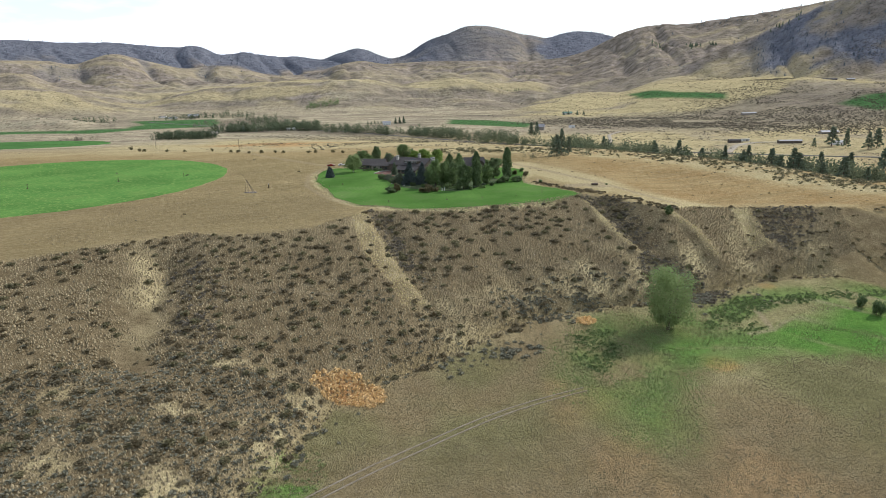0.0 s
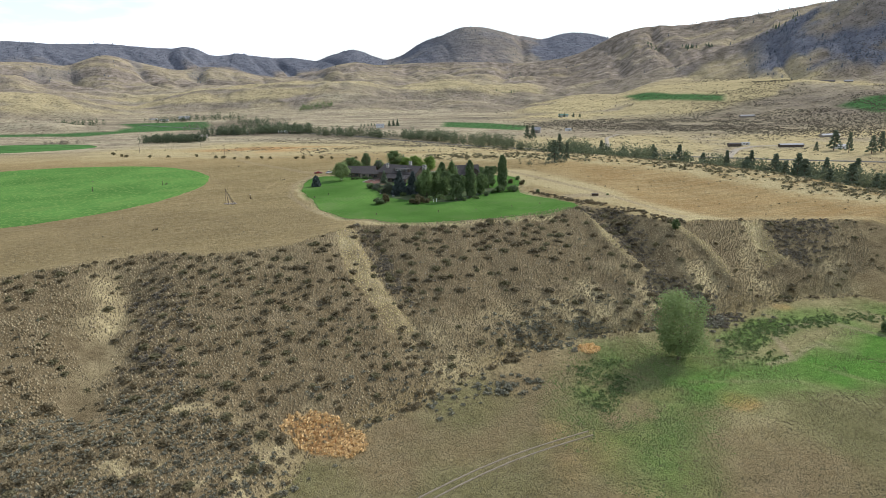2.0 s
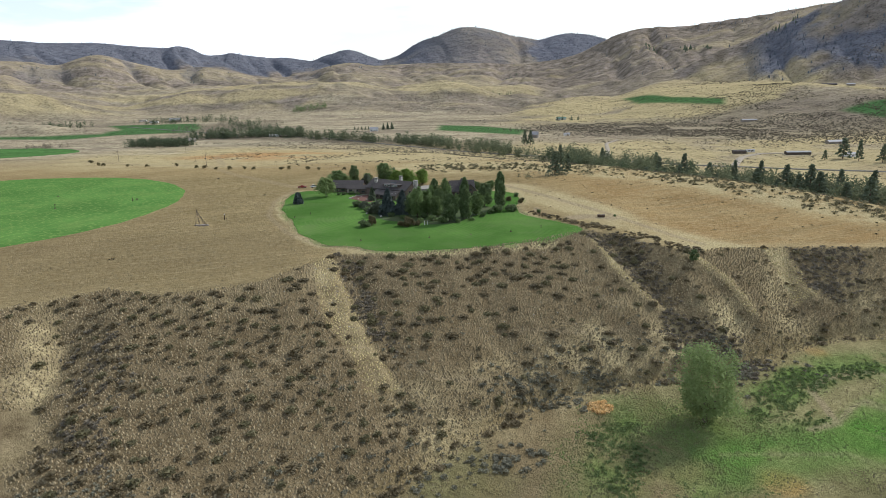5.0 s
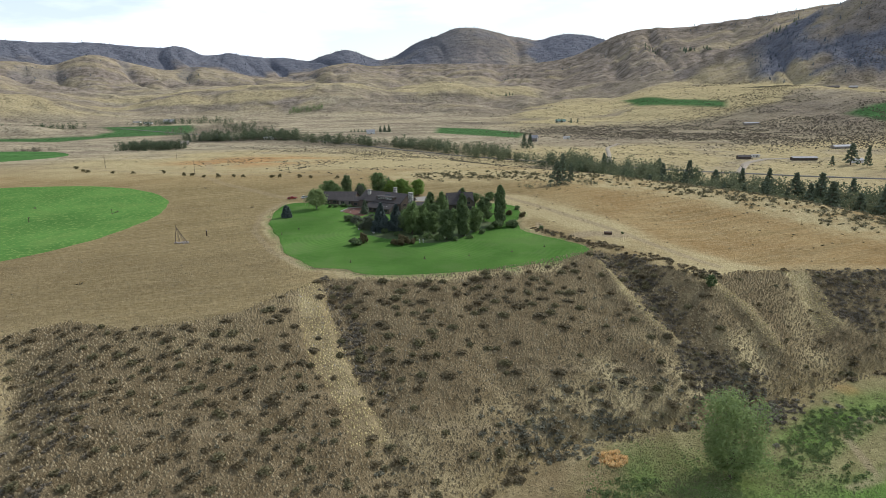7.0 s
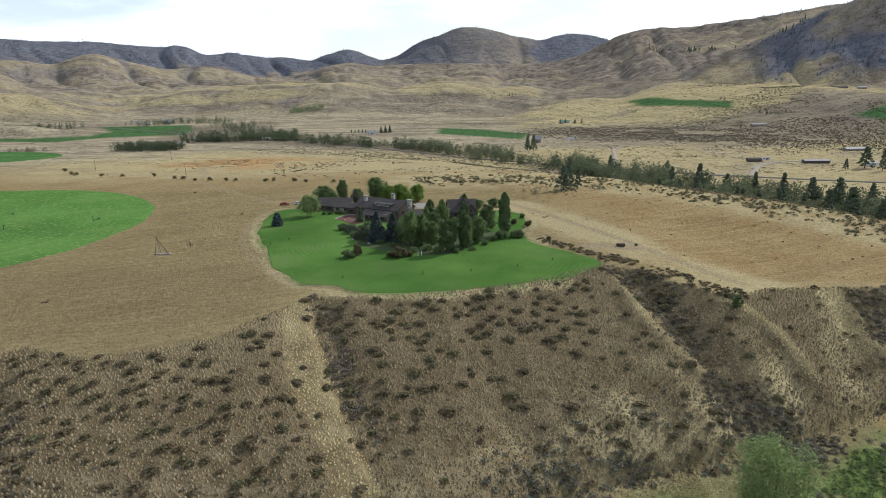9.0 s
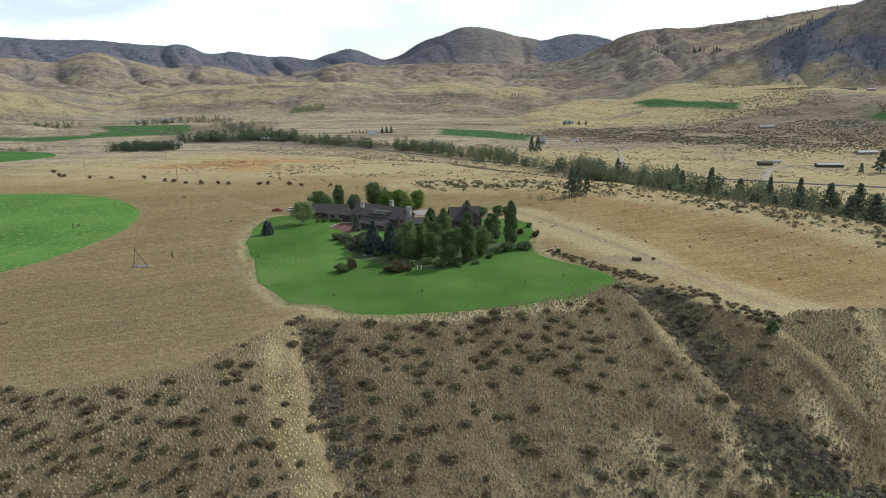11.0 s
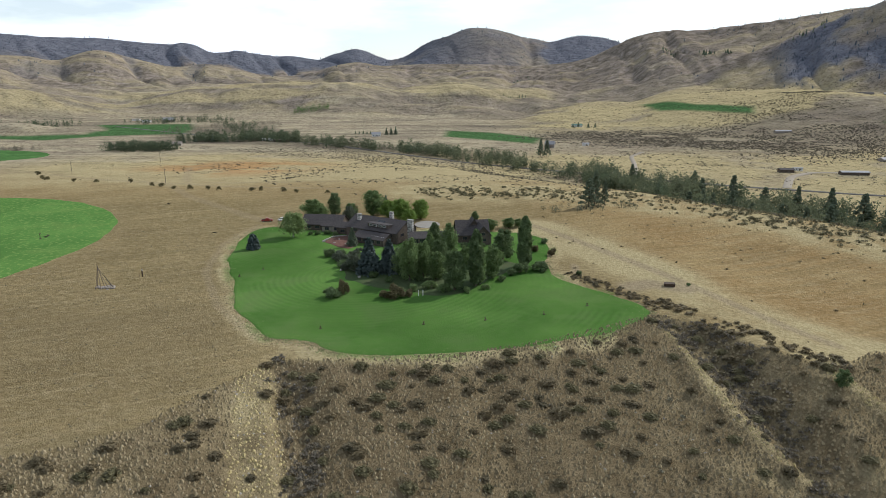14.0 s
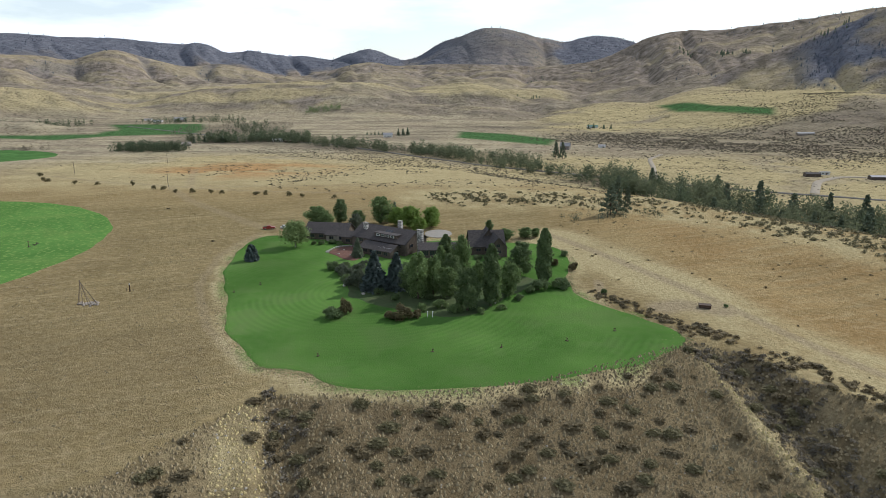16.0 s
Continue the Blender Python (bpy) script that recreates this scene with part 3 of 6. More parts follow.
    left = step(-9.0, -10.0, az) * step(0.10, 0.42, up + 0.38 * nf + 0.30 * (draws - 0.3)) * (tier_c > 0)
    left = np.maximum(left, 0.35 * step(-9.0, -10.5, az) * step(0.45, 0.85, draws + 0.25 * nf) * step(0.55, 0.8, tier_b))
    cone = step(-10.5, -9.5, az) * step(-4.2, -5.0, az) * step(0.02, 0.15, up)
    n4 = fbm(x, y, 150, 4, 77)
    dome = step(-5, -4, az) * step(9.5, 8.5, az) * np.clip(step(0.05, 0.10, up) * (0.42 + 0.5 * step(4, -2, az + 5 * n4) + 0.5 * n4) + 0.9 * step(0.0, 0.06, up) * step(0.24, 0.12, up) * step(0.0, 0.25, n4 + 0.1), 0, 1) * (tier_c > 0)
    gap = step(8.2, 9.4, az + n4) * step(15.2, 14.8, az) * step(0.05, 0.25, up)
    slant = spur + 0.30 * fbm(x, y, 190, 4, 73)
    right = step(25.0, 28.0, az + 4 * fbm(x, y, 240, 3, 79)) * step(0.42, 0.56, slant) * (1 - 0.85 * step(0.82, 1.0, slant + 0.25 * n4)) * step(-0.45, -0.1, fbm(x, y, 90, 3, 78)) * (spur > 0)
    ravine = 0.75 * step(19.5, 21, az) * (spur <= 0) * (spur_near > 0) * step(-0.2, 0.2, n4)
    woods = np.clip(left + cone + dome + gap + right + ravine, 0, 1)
    heath = np.clip(0.9 * step(0.05, 0.3, spur) + 0.85 * step(0.10, 0.6, tier_b) * (0.8 + 0.4 * nf) + 0.55 * step(0.25, 0.6, tier_a) * step(0.05, -0.30, hills + 0.5 * strata), 0, 1) * far
    # flank of the left front ridge: its shade put into heath and sage
    bank = step(-27, -24, az) * step(-9, -13, az) * step(0.25, 0.5, tier_a) * step(1.0, 0.9, tier_a) * (0.7 + 0.6 * nf)
    heath = np.clip(heath + bank * far, 0, 1)
    low = step(2, -8, y - foot) * (r < 1500)
    slope = np.maximum(slope, 0.28 * on_bench * step(-40, -70, x) * step(350, 290, y) * (0.8 + 0.6 * n1))
    slope = np.maximum(slope, 0.9 * low * (0.85 + 0.5 * n1))
    green = green + 0.20 * low * step(-0.25, 0.3, n2 + 0.5 * n1) * step(90, 150, y)
    rust = rust + 0.35 * low * step(0.05, 0.4, 0.5 * n1 - n2)
    straw = straw + 0.5 * low * step(0.15, 0.5, n2 - 0.3 * n1) * (x > 60)
    sage = 0.30 * step(-0.1, 0.3, fbm(x, y, 190, 4, 81)) * step(700, 1100, r) * step(4, 12, az) + 0.6 * step(0.1, 0.4, fbm(x, y, 260, 4, 83)) * step(1000, 1500, r)
    sage = np.maximum(sage, 0.85 * soft_inside(x, y, STIPPLE, 120) * (0.7 + 0.6 * n2))
    # same ridge flank, shade painted in with the sage tone
    sage = np.maximum(sage, 0.42 * bank)
    sage = np.maximum(sage, 0.34 * far * step(0.0, -0.30, strata + 0.3 * hills) * step(0.2, 0.5, tier_a) * (tier_c <= 0))
    sage = np.maximum(sage, 0.75 * step(1.2, 0.7, np.hypot((x + 450) / 110, (y - 1440) / 210) + 0.3 * n2))
    river = line_distance(x, y, [(-420, 1190), (-201, 1120), (-60, 1000), (20, 930), (110, 800), (140, 720), (190, 560), (270, 465), (420, 350)])
    sage = np.maximum(sage, step(75, 35, river))
    gold = on_bench * step(50, 110, x + 0.15 * (y - 300)) * step(560, 480, y) * 0.9
    gold = np.maximum(gold, on_bench * step(450, 560, y) * 0.6)
    gold *= 1 - far
    clip = lambda a: np.clip(a, 0, 1)
    return [clip(v) for v in (straw, green, bare, slope, rust, far, woods, clip(sage), gold, heath)]


def build_ground():
    az = np.radians(np.concatenate([np.arange(-40, 40, 0.2), np.arange(40, 320, 4.0)]))
    r = [6.0]
    while r[-1] < 4900:
        q = r[-1]
        r.append(q * (1.05 if q < 50 else 1.0075 if q < 420 else 1.0105 if q < 1100 else 1.0078))
    r = np.array(r)
    R, A = np.meshgrid(r, az, indexing="ij")
    x, y = np.sin(A) * R - 2, np.cos(A) * R + 66
    x, y = np.append(x.ravel(), -2.0), np.append(y.ravel(), 66.0)
    z = height(x, y)
    n, k = len(r), len(az)
    i, j = np.meshgrid(np.arange(n - 1), np.arange(k), indexing="ij")
    a, b = i * k + j, i * k + (j + 1) % k
    quads = np.stack([a.ravel(), (a + k).ravel(), (b + k).ravel(), b.ravel()], 1)
    j = np.arange(0, k - k % 2, 2)
    hub = np.stack([np.full(len(j), n * k), j, (j + 1) % k, (j + 2) % k], 1)
    me = mesh_from("ground", np.stack([x, y, z], 1), np.concatenate([quads, hub])[:, ::-1], True)
    masks = ground_masks(x, y, z)
    masks += [masks[-1] * 0] * 2
    for q, key in enumerate(("ground_a", "ground_b", "ground_c", "ground_d")):
        at = me.attributes.new(key, "FLOAT_COLOR", "POINT")
        col = np.ones((len(x), 4), np.float32)
        for c in range(3):
            col[:, c] = masks[q * 3 + c]
        at.data.foreach_set("color", col.ravel())
    me.materials.append(mat_ground)
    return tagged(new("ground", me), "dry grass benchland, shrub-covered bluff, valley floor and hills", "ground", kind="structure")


ground = build_ground()


# ---- plant and building materials ----
mat_lawn_a, mat_lawn_b = (0.060, 0.135, 0.028), (0.105, 0.202, 0.046)


def turf_material(name, a, b, bands, centre, thin, flecks=None, stripe=0.17):
    m, nt, p = shader(name, 1.0)
    p.inputs["Specular IOR Level"].default_value = 0.0
    pos = nt.nodes.new("ShaderNodeNewGeometry").outputs["Position"]
    big, mid = noise_fac(nt, pos, 0.035, 5.0, 0.38, 0.62), noise_fac(nt, pos, 0.4, 4.0)
    fine = noise_fac(nt, pos, 4.0, 4.0, 0.3, 0.7)
    c = mix(nt, big, a, b)
    c = mix(nt, times(nt, mid, 0.30), c, thin)
    shift = nt.nodes.new("ShaderNodeMapping")
    shift.inputs["Location"].default_value = (-centre[0], -centre[1], 0)
    nt.links.new(pos, shift.inputs["Vector"])
    wave = add(nt, "ShaderNodeTexWave", Scale=bands, Distortion=0.8, Detail=2.0, Detail_Scale=0.4)
    wave.wave_type, wave.rings_direction = "RINGS", "Z"
    nt.links.new(shift.outputs["Vector"], wave.inputs["Vector"])
    patch = noise_fac(nt, pos, 0.03, 2.0, 0.45, 0.6)
    c = mix(nt, times(nt, times(nt, wave.outputs["Fac"], stripe), patch), c, tuple(v * 1.55 for v in b))
    c = mix(nt, times(nt, noise_fac(nt, pos, 0.06, 6.0, 0.52, 0.66), 0.6), c, thin)
    c = mix(nt, times(nt, noise_fac(nt, pos, 0.022, 4.0, 0.42, 0.60), 0.45), c, tuple(v * 0.7 for v in a))
    if flecks:
        spot = noise_fac(nt, pos, 0.55, 6.0, 0.54, 0.64)
        c = mix(nt, times(nt, spot, 0.75), c, flecks)
    c = mix(nt, times(nt, fine, 0.35), c, tuple(v * 0.5 for v in a))
    nt.links.new(c, p.inputs["Base Color"])
    bump(nt, p, fine, 0.5, 0.12)
    return m


mat_lawn = turf_material("mown_turf", mat_lawn_a, mat_lawn_b, 0.15, (-30, 345), (0.120, 0.172, 0.062), None, 0.22)
FAR_CROP = (-640, 850)
mat_crop = turf_material("crop_rows", (0.074, 0.172, 0.042), (0.106, 0.220, 0.054), 0.04, (-258, 382), (0.14, 0.22, 0.062), (0.20, 0.29, 0.085))
mat_crop_far = turf_material("mown_crop", (0.055, 0.128, 0.040), (0.075, 0.160, 0.048), 0.03, FAR_CROP, (0.10, 0.17, 0.06), None, 0.6)
mat_bark = plain("bark", (0.10, 0.075, 0.055), (0.15, 0.12, 0.09), 2.0, 0.95, 0.03)
mat_pale_bark = plain("pale_bark", (0.55, 0.52, 0.46), (0.42, 0.40, 0.35), 2.0, 0.9, 0.02)
mat_shrub = leafy("brush_twigs", (0.132, 0.106, 0.060), (0.205, 0.164, 0.096), (0.134, 0.116, 0.072), 0.35)
mat_sage = leafy("sage_leaf", (0.162, 0.156, 0.112), (0.248, 0.238, 0.172), (0.150, 0.140, 0.100), 0.35)
mat_olive = leafy("olive_brush", (0.128, 0.116, 0.062), (0.196, 0.174, 0.096), None, 0.35)
mat_tuft = leafy("bunch_grass", (0.250, 0.200, 0.118), (0.392, 0.318, 0.190), (0.228, 0.180, 0.106), 0.3)
mat_straw_tuft = leafy("yellow_bunch_grass", (0.370, 0.295, 0.140), (0.500, 0.410, 0.210), None, 0.3)
mat_stubble = leafy("field_stubble", (0.212, 0.157, 0.080), (0.310, 0.236, 0.124), (0.236, 0.180, 0.092), 0.3)
mat_heather = leafy("purple_grey_brush", (0.122, 0.105, 0.078), (0.196, 0.170, 0.128), None, 0.35)
mat_far_sage = leafy("far_sage", (0.082, 0.072, 0.052), (0.118, 0.104, 0.074), None, 0.25)
mat_weed = leafy("green_weeds", (0.122, 0.168, 0.066), (0.180, 0.232, 0.094))
mat_weed_olive = leafy("olive_weeds", (0.150, 0.186, 0.076), (0.205, 0.244, 0.104), (0.215, 0.190, 0.102))
mat_wet_tuft = leafy("wet_meadow_grass", (0.168, 0.226, 0.078), (0.240, 0.300, 0.112), (0.235, 0.215, 0.112))
mat_field_tuft = leafy("field_grass", (0.205, 0.166, 0.098), (0.300, 0.244, 0.150), (0.180, 0.160, 0.088), 0.3)
mat_river_grey = leafy("river_grey_leaf", (0.094, 0.108, 0.062), (0.140, 0.156, 0.088))
mat_river_dark = leafy("river_dark_leaf", (0.062, 0.082, 0.048), (0.098, 0.122, 0.068))
mat_leaf = leafy("green_leaf", (0.110, 0.162, 0.064), (0.166, 0.228, 0.088))
mat_leaf_dark = leafy("dark_leaf", (0.090, 0.130, 0.058), (0.136, 0.184, 0.080))
mat_leaf_bright = leafy("bright_leaf", (0.145, 0.220, 0.052), (0.205, 0.290, 0.072))
mat_leaf_willow = leafy("cottonwood_leaf", (0.172, 0.228, 0.092), (0.236, 0.298, 0.122), None, 0.55)
mat_leaf_grey = leafy("grey_leaf", (0.090, 0.108, 0.072), (0.125, 0.142, 0.095))
mat_leaf_rust = leafy("turning_leaf", (0.105, 0.098, 0.052), (0.15, 0.125, 0.062))
mat_needle = leafy("dark_needle", (0.086, 0.110, 0.070), (0.124, 0.150, 0.094), None, 0.25)
# far needles tinted blue-grey, haze put into the leaf colour
mat_needle_hazed = leafy("haze_blue_needle", (0.064, 0.083, 0.104), (0.094, 0.116, 0.142), None, 0.25)
mat_needle_blue = leafy("blue_needle", (0.062, 0.084, 0.078), (0.092, 0.116, 0.106), None, 0.25)
mat_stone = plain("field_stone", (0.30, 0.28, 0.24), (0.40, 0.37, 0.32), 1.2, 0.9, 0.03)


# ---- building bricks of the plants ----
def clumps(rng, p, n, size, up=0.0):
    """Leaf clumps: a small bent quad at each point p, its face turned about the way n."""
    k = len(p)
    d = n + rng.normal(0, 0.55, (k, 3))
    d /= np.linalg.norm(d, axis=1)[:, None] + 1e-9
    h = rng.normal(0, 1, (k, 3)) + np.array([0, 0, up])
    a = np.cross(d, h)
    a /= np.linalg.norm(a, axis=1)[:, None] + 1e-9
    b = np.cross(d, a)
    s = (size * rng.uniform(0.6, 1.3, k))[:, None]
    a, b = a * s, b * s * rng.uniform(0.6, 1.0, (k, 1))
    bend = d * s * 0.3
    v = np.stack([p - a - b * 0.6, p + a * 0.8 - b + bend, p + a + b * 0.7, p - a * 0.7 + b - bend], 1).reshape(-1, 3)
    return v, np.arange(4 * k).reshape(-1, 4)


def join(parts):
    vs, fs, o = [], [], 0
    for v, f in parts:
        vs.append(v)
        fs.append(f + o)
        o += len(v)
    return np.concatenate(vs), np.concatenate(fs)


def tube(path, radii, sides=6):
    """A tapering limb along a path of points, as quads."""
    path = [np.array(q, float) for q in path]
    v = []
    for i, q in enumerate(path):
        t = path[min(i + 1, len(path) - 1)] - path[max(i - 1, 0)]
        t /= np.linalg.norm(t) + 1e-9
        a = np.cross(t, [0.31, 0.95, 0.1])
        a /= np.linalg.norm(a) + 1e-9
        b = np.cross(t, a)
        for k in range(sides):
            w = 2 * math.pi * k / sides
            v.append(q + radii[i] * (math.cos(w) * a + math.sin(w) * b))
    f = [(i * sides + k, i * sides + (k + 1) % sides, (i + 1) * sides + (k + 1) % sides, (i + 1) * sides + k)
         for i in range(len(path) - 1) for k in range(sides)]
    return np.array(v), np.array(f)


def ball_points(rng, k, shell=0.55):
    d = rng.normal(0, 1, (k, 3))
    d /= np.linalg.norm(d, axis=1)[:, None]
    return d * (shell + (1 - shell) * rng.uniform(0, 1, (k, 1)) ** 0.6), d


def part(name, me, material, parent, label=""):
    if not me.materials:
        me.materials.append(material)
    ob = new(name, me)
    ob.parent = parent
    return tagged(ob, label)


def crown_lobes(rng, height_m, width, base, lobes, leaves, size, shape):
    """An uneven crown of overlapping lobes round the limbs' ends."""
    got, limbs = [], []
    for i in range(lobes):
        u = (i + 0.5) / lobes
        z = base + (height_m - base) * (0.09 + 0.83 * u)
        wide = width * 0.5 * float(np.interp(u, [0, 0.15, 0.45, 0.75, 1.0], shape))
        a = i * 2.4 + rng.uniform(-0.5, 0.5)
        off = wide * rng.uniform(0.30, 0.72)
        c = np.array([math.cos(a) * off, math.sin(a) * off, z])
        r = np.array([1, 1, 1.05]) * max(width * 0.10, wide * rng.uniform(0.32, 0.60))
        q, d = ball_points(rng, leaves // lobes, 0.35)
        q *= rng.uniform(0.75, 1.25, (len(q), 1))
        q = q * (1 + 0.25 * np.sin(q[:, :1] * 5 + i) * np.cos(q[:, 1:2] * 4))
        got.append(clumps(rng, c + q * r, d, size))
        limbs.append(c)
    return join(got), limbs


def tree_meshes(kind, h, w, seed, leaves=1300, bare_stem=False):
    rng = np.random.default_rng(seed)
    if kind in ("broadleaf", "cottonwood"):
        base = h * (0.22 if bare_stem else 0.02)
        shape = (0.42, 0.72, 0.98, 0.98, 0.60) if kind == "cottonwood" else (0.60, 0.90, 1.0, 0.84, 0.38)
        crown, limbs = crown_lobes(rng, h, w, base, 26 if kind == "cottonwood" else 19, int(leaves * 1.7), (0.19 if w > 15 else w * 0.017 + 0.075), shape)
        wood = [tube([(0, 0, -0.4), (0.03 * h * rng.normal() * 0.2, 0, h * 0.3), (0, 0, h * 0.75)], [h * 0.026, h * 0.018, h * 0.005])]
        wood += [tube([(0, 0, h * rng.uniform(0.14, 0.4)), tuple(np.array(q) * [0.55, 0.55, 0.8]), tuple(q)], [h * 0.012, h * 0.008, h * 0.003], 5) for q in limbs[:9]]
    elif kind == "poplar":
        k = leaves
        u = rng.uniform(0, 1, k)
        a = rng.uniform(0, 2 * math.pi, k)
        prof = np.interp(u, [0, 0.08, 0.3, 0.6, 0.85, 1], [0.50, 0.85, 1.0, 0.95, 0.72, 0.20])
        lump = 1 + 0.22 * np.sin(a * 3 + u * 17) + 0.15 * np.sin(a * 7 - u * 31)
        rr = w * 0.5 * prof * lump * (0.55 + 0.45 * rng.uniform(0, 1, k) ** 0.5)
        p = np.stack([np.cos(a) * rr, np.sin(a) * rr, h * (0.06 + 0.94 * u)], 1)
        crown = clumps(rng, p, np.stack([np.cos(a), np.sin(a), 0.3 + 0 * a], 1), 0.33, 2.0)
        wood = [tube([(0, 0, -0.4), (0, 0, h * 0.4), (0, 0, h * 0.9)], [0.30, 0.2, 0.04])]
        wood += [tube([(0, 0, h * 0.05 * i + 0.6), (math.cos(i * 2.2) * w * 0.25, math.sin(i * 2.2) * w * 0.25, h * 0.05 * i + 3.2)], [0.09, 0.03], 4) for i in range(9)]
    elif kind == "spruce":
        p, n = [], []
        tiers = max(9, int(h * 1.25))
        for t in range(tiers):
            u = t / tiers
            z, rad = h * (0.05 + 0.93 * u), w * 0.5 * (1 - u) ** (0.45 if w > 0.7 * h else 0.85)
            arms = max(5, int(14 * (1 - u)) + 3)
            for j in range(arms):
                a = j * 2 * math.pi / arms + t * 0.7 + rng.uniform(-0.15, 0.15)
                reach = rad * rng.uniform(0.78, 1.08)
                for q in np.linspace(0.2, 1, max(3, int(leaves * 1.6 / (tiers * 9)))):
                    p.append((math.cos(a) * reach * q, math.sin(a) * reach * q, z - reach * q * 0.28 + rng.normal(0, 0.35 * h / tiers)))
                    n.append((math.cos(a) * 0.5, math.sin(a) * 0.5, 0.8))
        crown = clumps(rng, np.array(p), np.array(n), max(0.18, w * 0.046))
        wood = [tube([(0, 0, -0.4), (0, 0, h * 0.5), (0, 0, h * 0.96)], [h * 0.02, h * 0.013, 0.02])]
    elif kind == "pine":
        got = []
        wood = [tube([(0, 0, -0.5), (0, 0, h * 0.5), (0, 0, h * 0.97)], [h * 0.02, h * 0.014, 0.03])]
        for i in range(34):
            u = 0.12 + 0.86 * i / 34
            a = i * 2.4
            rad = w * 0.5 * (1.06 - u) ** 0.95 * rng.uniform(0.6, 1.1)
            c = np.array([math.cos(a) * rad, math.sin(a) * rad, h * u])
            q, d = ball_points(rng, leaves // 34, 0.4)
            got.append(clumps(rng, c + q * np.array([w * 0.17, w * 0.17, h * 0.045]) * (1.15 - 0.6 * u), d + [0, 0, 0.5], w * 0.052))
            wood.append(tube([(0, 0, h * u - 0.4), tuple(c)], [0.08, 0.03], 4))
        crown = join(got)
    else:                                                # a rounded garden shrub
        got = []
        wood = [tube([(0, 0, -0.2), (0.1, 0, h * 0.5)], [0.08, 0.04], 5)]
        for i in range(9):
            a, off = i * 2.4 + rng.uniform(-0.6, 0.6), w * rng.uniform(0.12, 0.40) * (i > 0)
            c = np.array([math.cos(a) * off, math.sin(a) * off, h * (0.62 if i == 0 else rng.uniform(0.22, 0.66))])
            q, d = ball_points(rng, int(leaves * 1.6) // 9, 0.3)
            q *= rng.uniform(0.6, 1.35, (len(q), 1))
            k = rng.uniform(0.16, 0.27)
            got.append(clumps(rng, c + q * np.array([w * k, w * k, h * k * 1.25]), d, w * 0.024 + 0.06))
            wood.append(tube([(0, 0, 0), tuple(c)], [0.05, 0.02], 4))
        crown = join(got)
    return mesh_from(kind + "_wood", *join(wood), True), mesh_from(kind + "_crown", *crown)


def make_tree(name, kind, h, w, seed, leaf, label, category="tree", group="", bark=None, leaves=1300, crown_label=""):
    wood, crown = tree_meshes(kind, h, w, seed, leaves, bark is mat_pale_bark)
    top = tagged(new(name), label, category, group)
    top.empty_display_size = 0.5
    part("trunk", wood, bark or mat_bark, top)
    part("crown", crown, leaf, top, crown_label)
    return top


def on_ground(x, y):
    return float(height(np.array([x]), np.array([y]))[0])


def stand(ob, x, y, turn=0.0, size=1.0, sink=0.0):
    ob.matrix_basis = Matrix.Translation((x, y, on_ground(x, y) - sink)) @ Matrix.Rotation(turn, 4, "Z")
    ob.scale = (size, size, size)
    return ob


def again(ob, x, y, turn=0.0, sx=1.0, sz=1.0):
    """Another of the same thing elsewhere, a little wider or taller."""
    c = copy_thing(ob, Matrix.Translation((x, y, on_ground(x, y))) @ Matrix.Rotation(turn, 4, "Z"))
    c.scale = (sx, sx, sz)
    return c


# ---- lawn and fields ----
def sheet(name, ring, centre, levels, lift, material, label, category):
    n = len(ring)
    ring = np.array(ring)
    pts = []
    for q in range(levels, -1, -1):
        k = q / levels
        pts.append(centre + (ring - centre) * k if q else np.array([centre]))
    xy = np.concatenate(pts)
    z = height(xy[:, 0], xy[:, 1]) + lift
    z[:n] -= lift + 0.15                                  # the edge turns down into the soil
    f = []
    for q in range(levels - 1):
        for j in range(n):
            f.append((q * n + j, q * n + (j + 1) % n, (q + 1) * n + (j + 1) % n, (q + 1) * n + j))
    last = len(xy) - 1
    for j in range(0, n - 1, 2):
        b = (levels - 1) * n
        f.append((b + j, b + j + 1, b + (j + 2) % n, last))
    me = mesh_from(name, np.column_stack([xy, z]), f, True)
    me.materials.append(material)
    return tagged(new(name, me), label, category, kind="structure")


wobble = lambda ring, k: [(x + k * float(fbm(np.array([x]), np.array([y]), 16, 3, 91)[0]), y + k * float(fbm(np.array([x]), np.array([y]), 16, 3, 92)[0])) for x, y in ring]
sheet("lawn", wobble(LAWN, 2.4), np.array([-18.0, 345.0]), 60, 0.10, mat_lawn, "mown green lawn around the ranch house", "lawn")
# litter sheet coloured dark green to hold the trees' shade on the lawn
mat_shaded_litter = plain("shaded_leaf_litter", (0.046, 0.078, 0.024), (0.072, 0.086, 0.036), 0.12, 1.0, 0.05)
sheet("tree_shade_bed", wobble(curve_ring([(-36, 344), (-26, 334), (-16, 326), (-4, 322), (6, 326), (14, 336), (22, 348), (26, 358), (18, 362), (4, 360), (-10, 362), (-22, 362), (-36, 360)]), 5.0), np.array([-6.0, 344.0]), 16, 0.16, mat_shaded_litter, "leaf litter and bare soil beneath the trees, their shade painted in", "soil")
circle = lambda cx, cy, r, n=160: [(cx + r * math.cos(2 * math.pi * i / n), cy + r * math.sin(2 * math.pi * i / n)) for i in range(n)]
sheet("crop_field_near", wobble(circle(-266, 382, 119), 2.0), np.array([-266.0, 382.0]), 40, 0.22, mat_crop, "bright green round irrigated crop field", "field")
sheet("crop_field_far", wobble(circle(*FAR_CROP, 165), 2.0), np.array(FAR_CROP, float), 60, 0.45, mat_crop_far, "green round irrigated field with mown rings", "field")


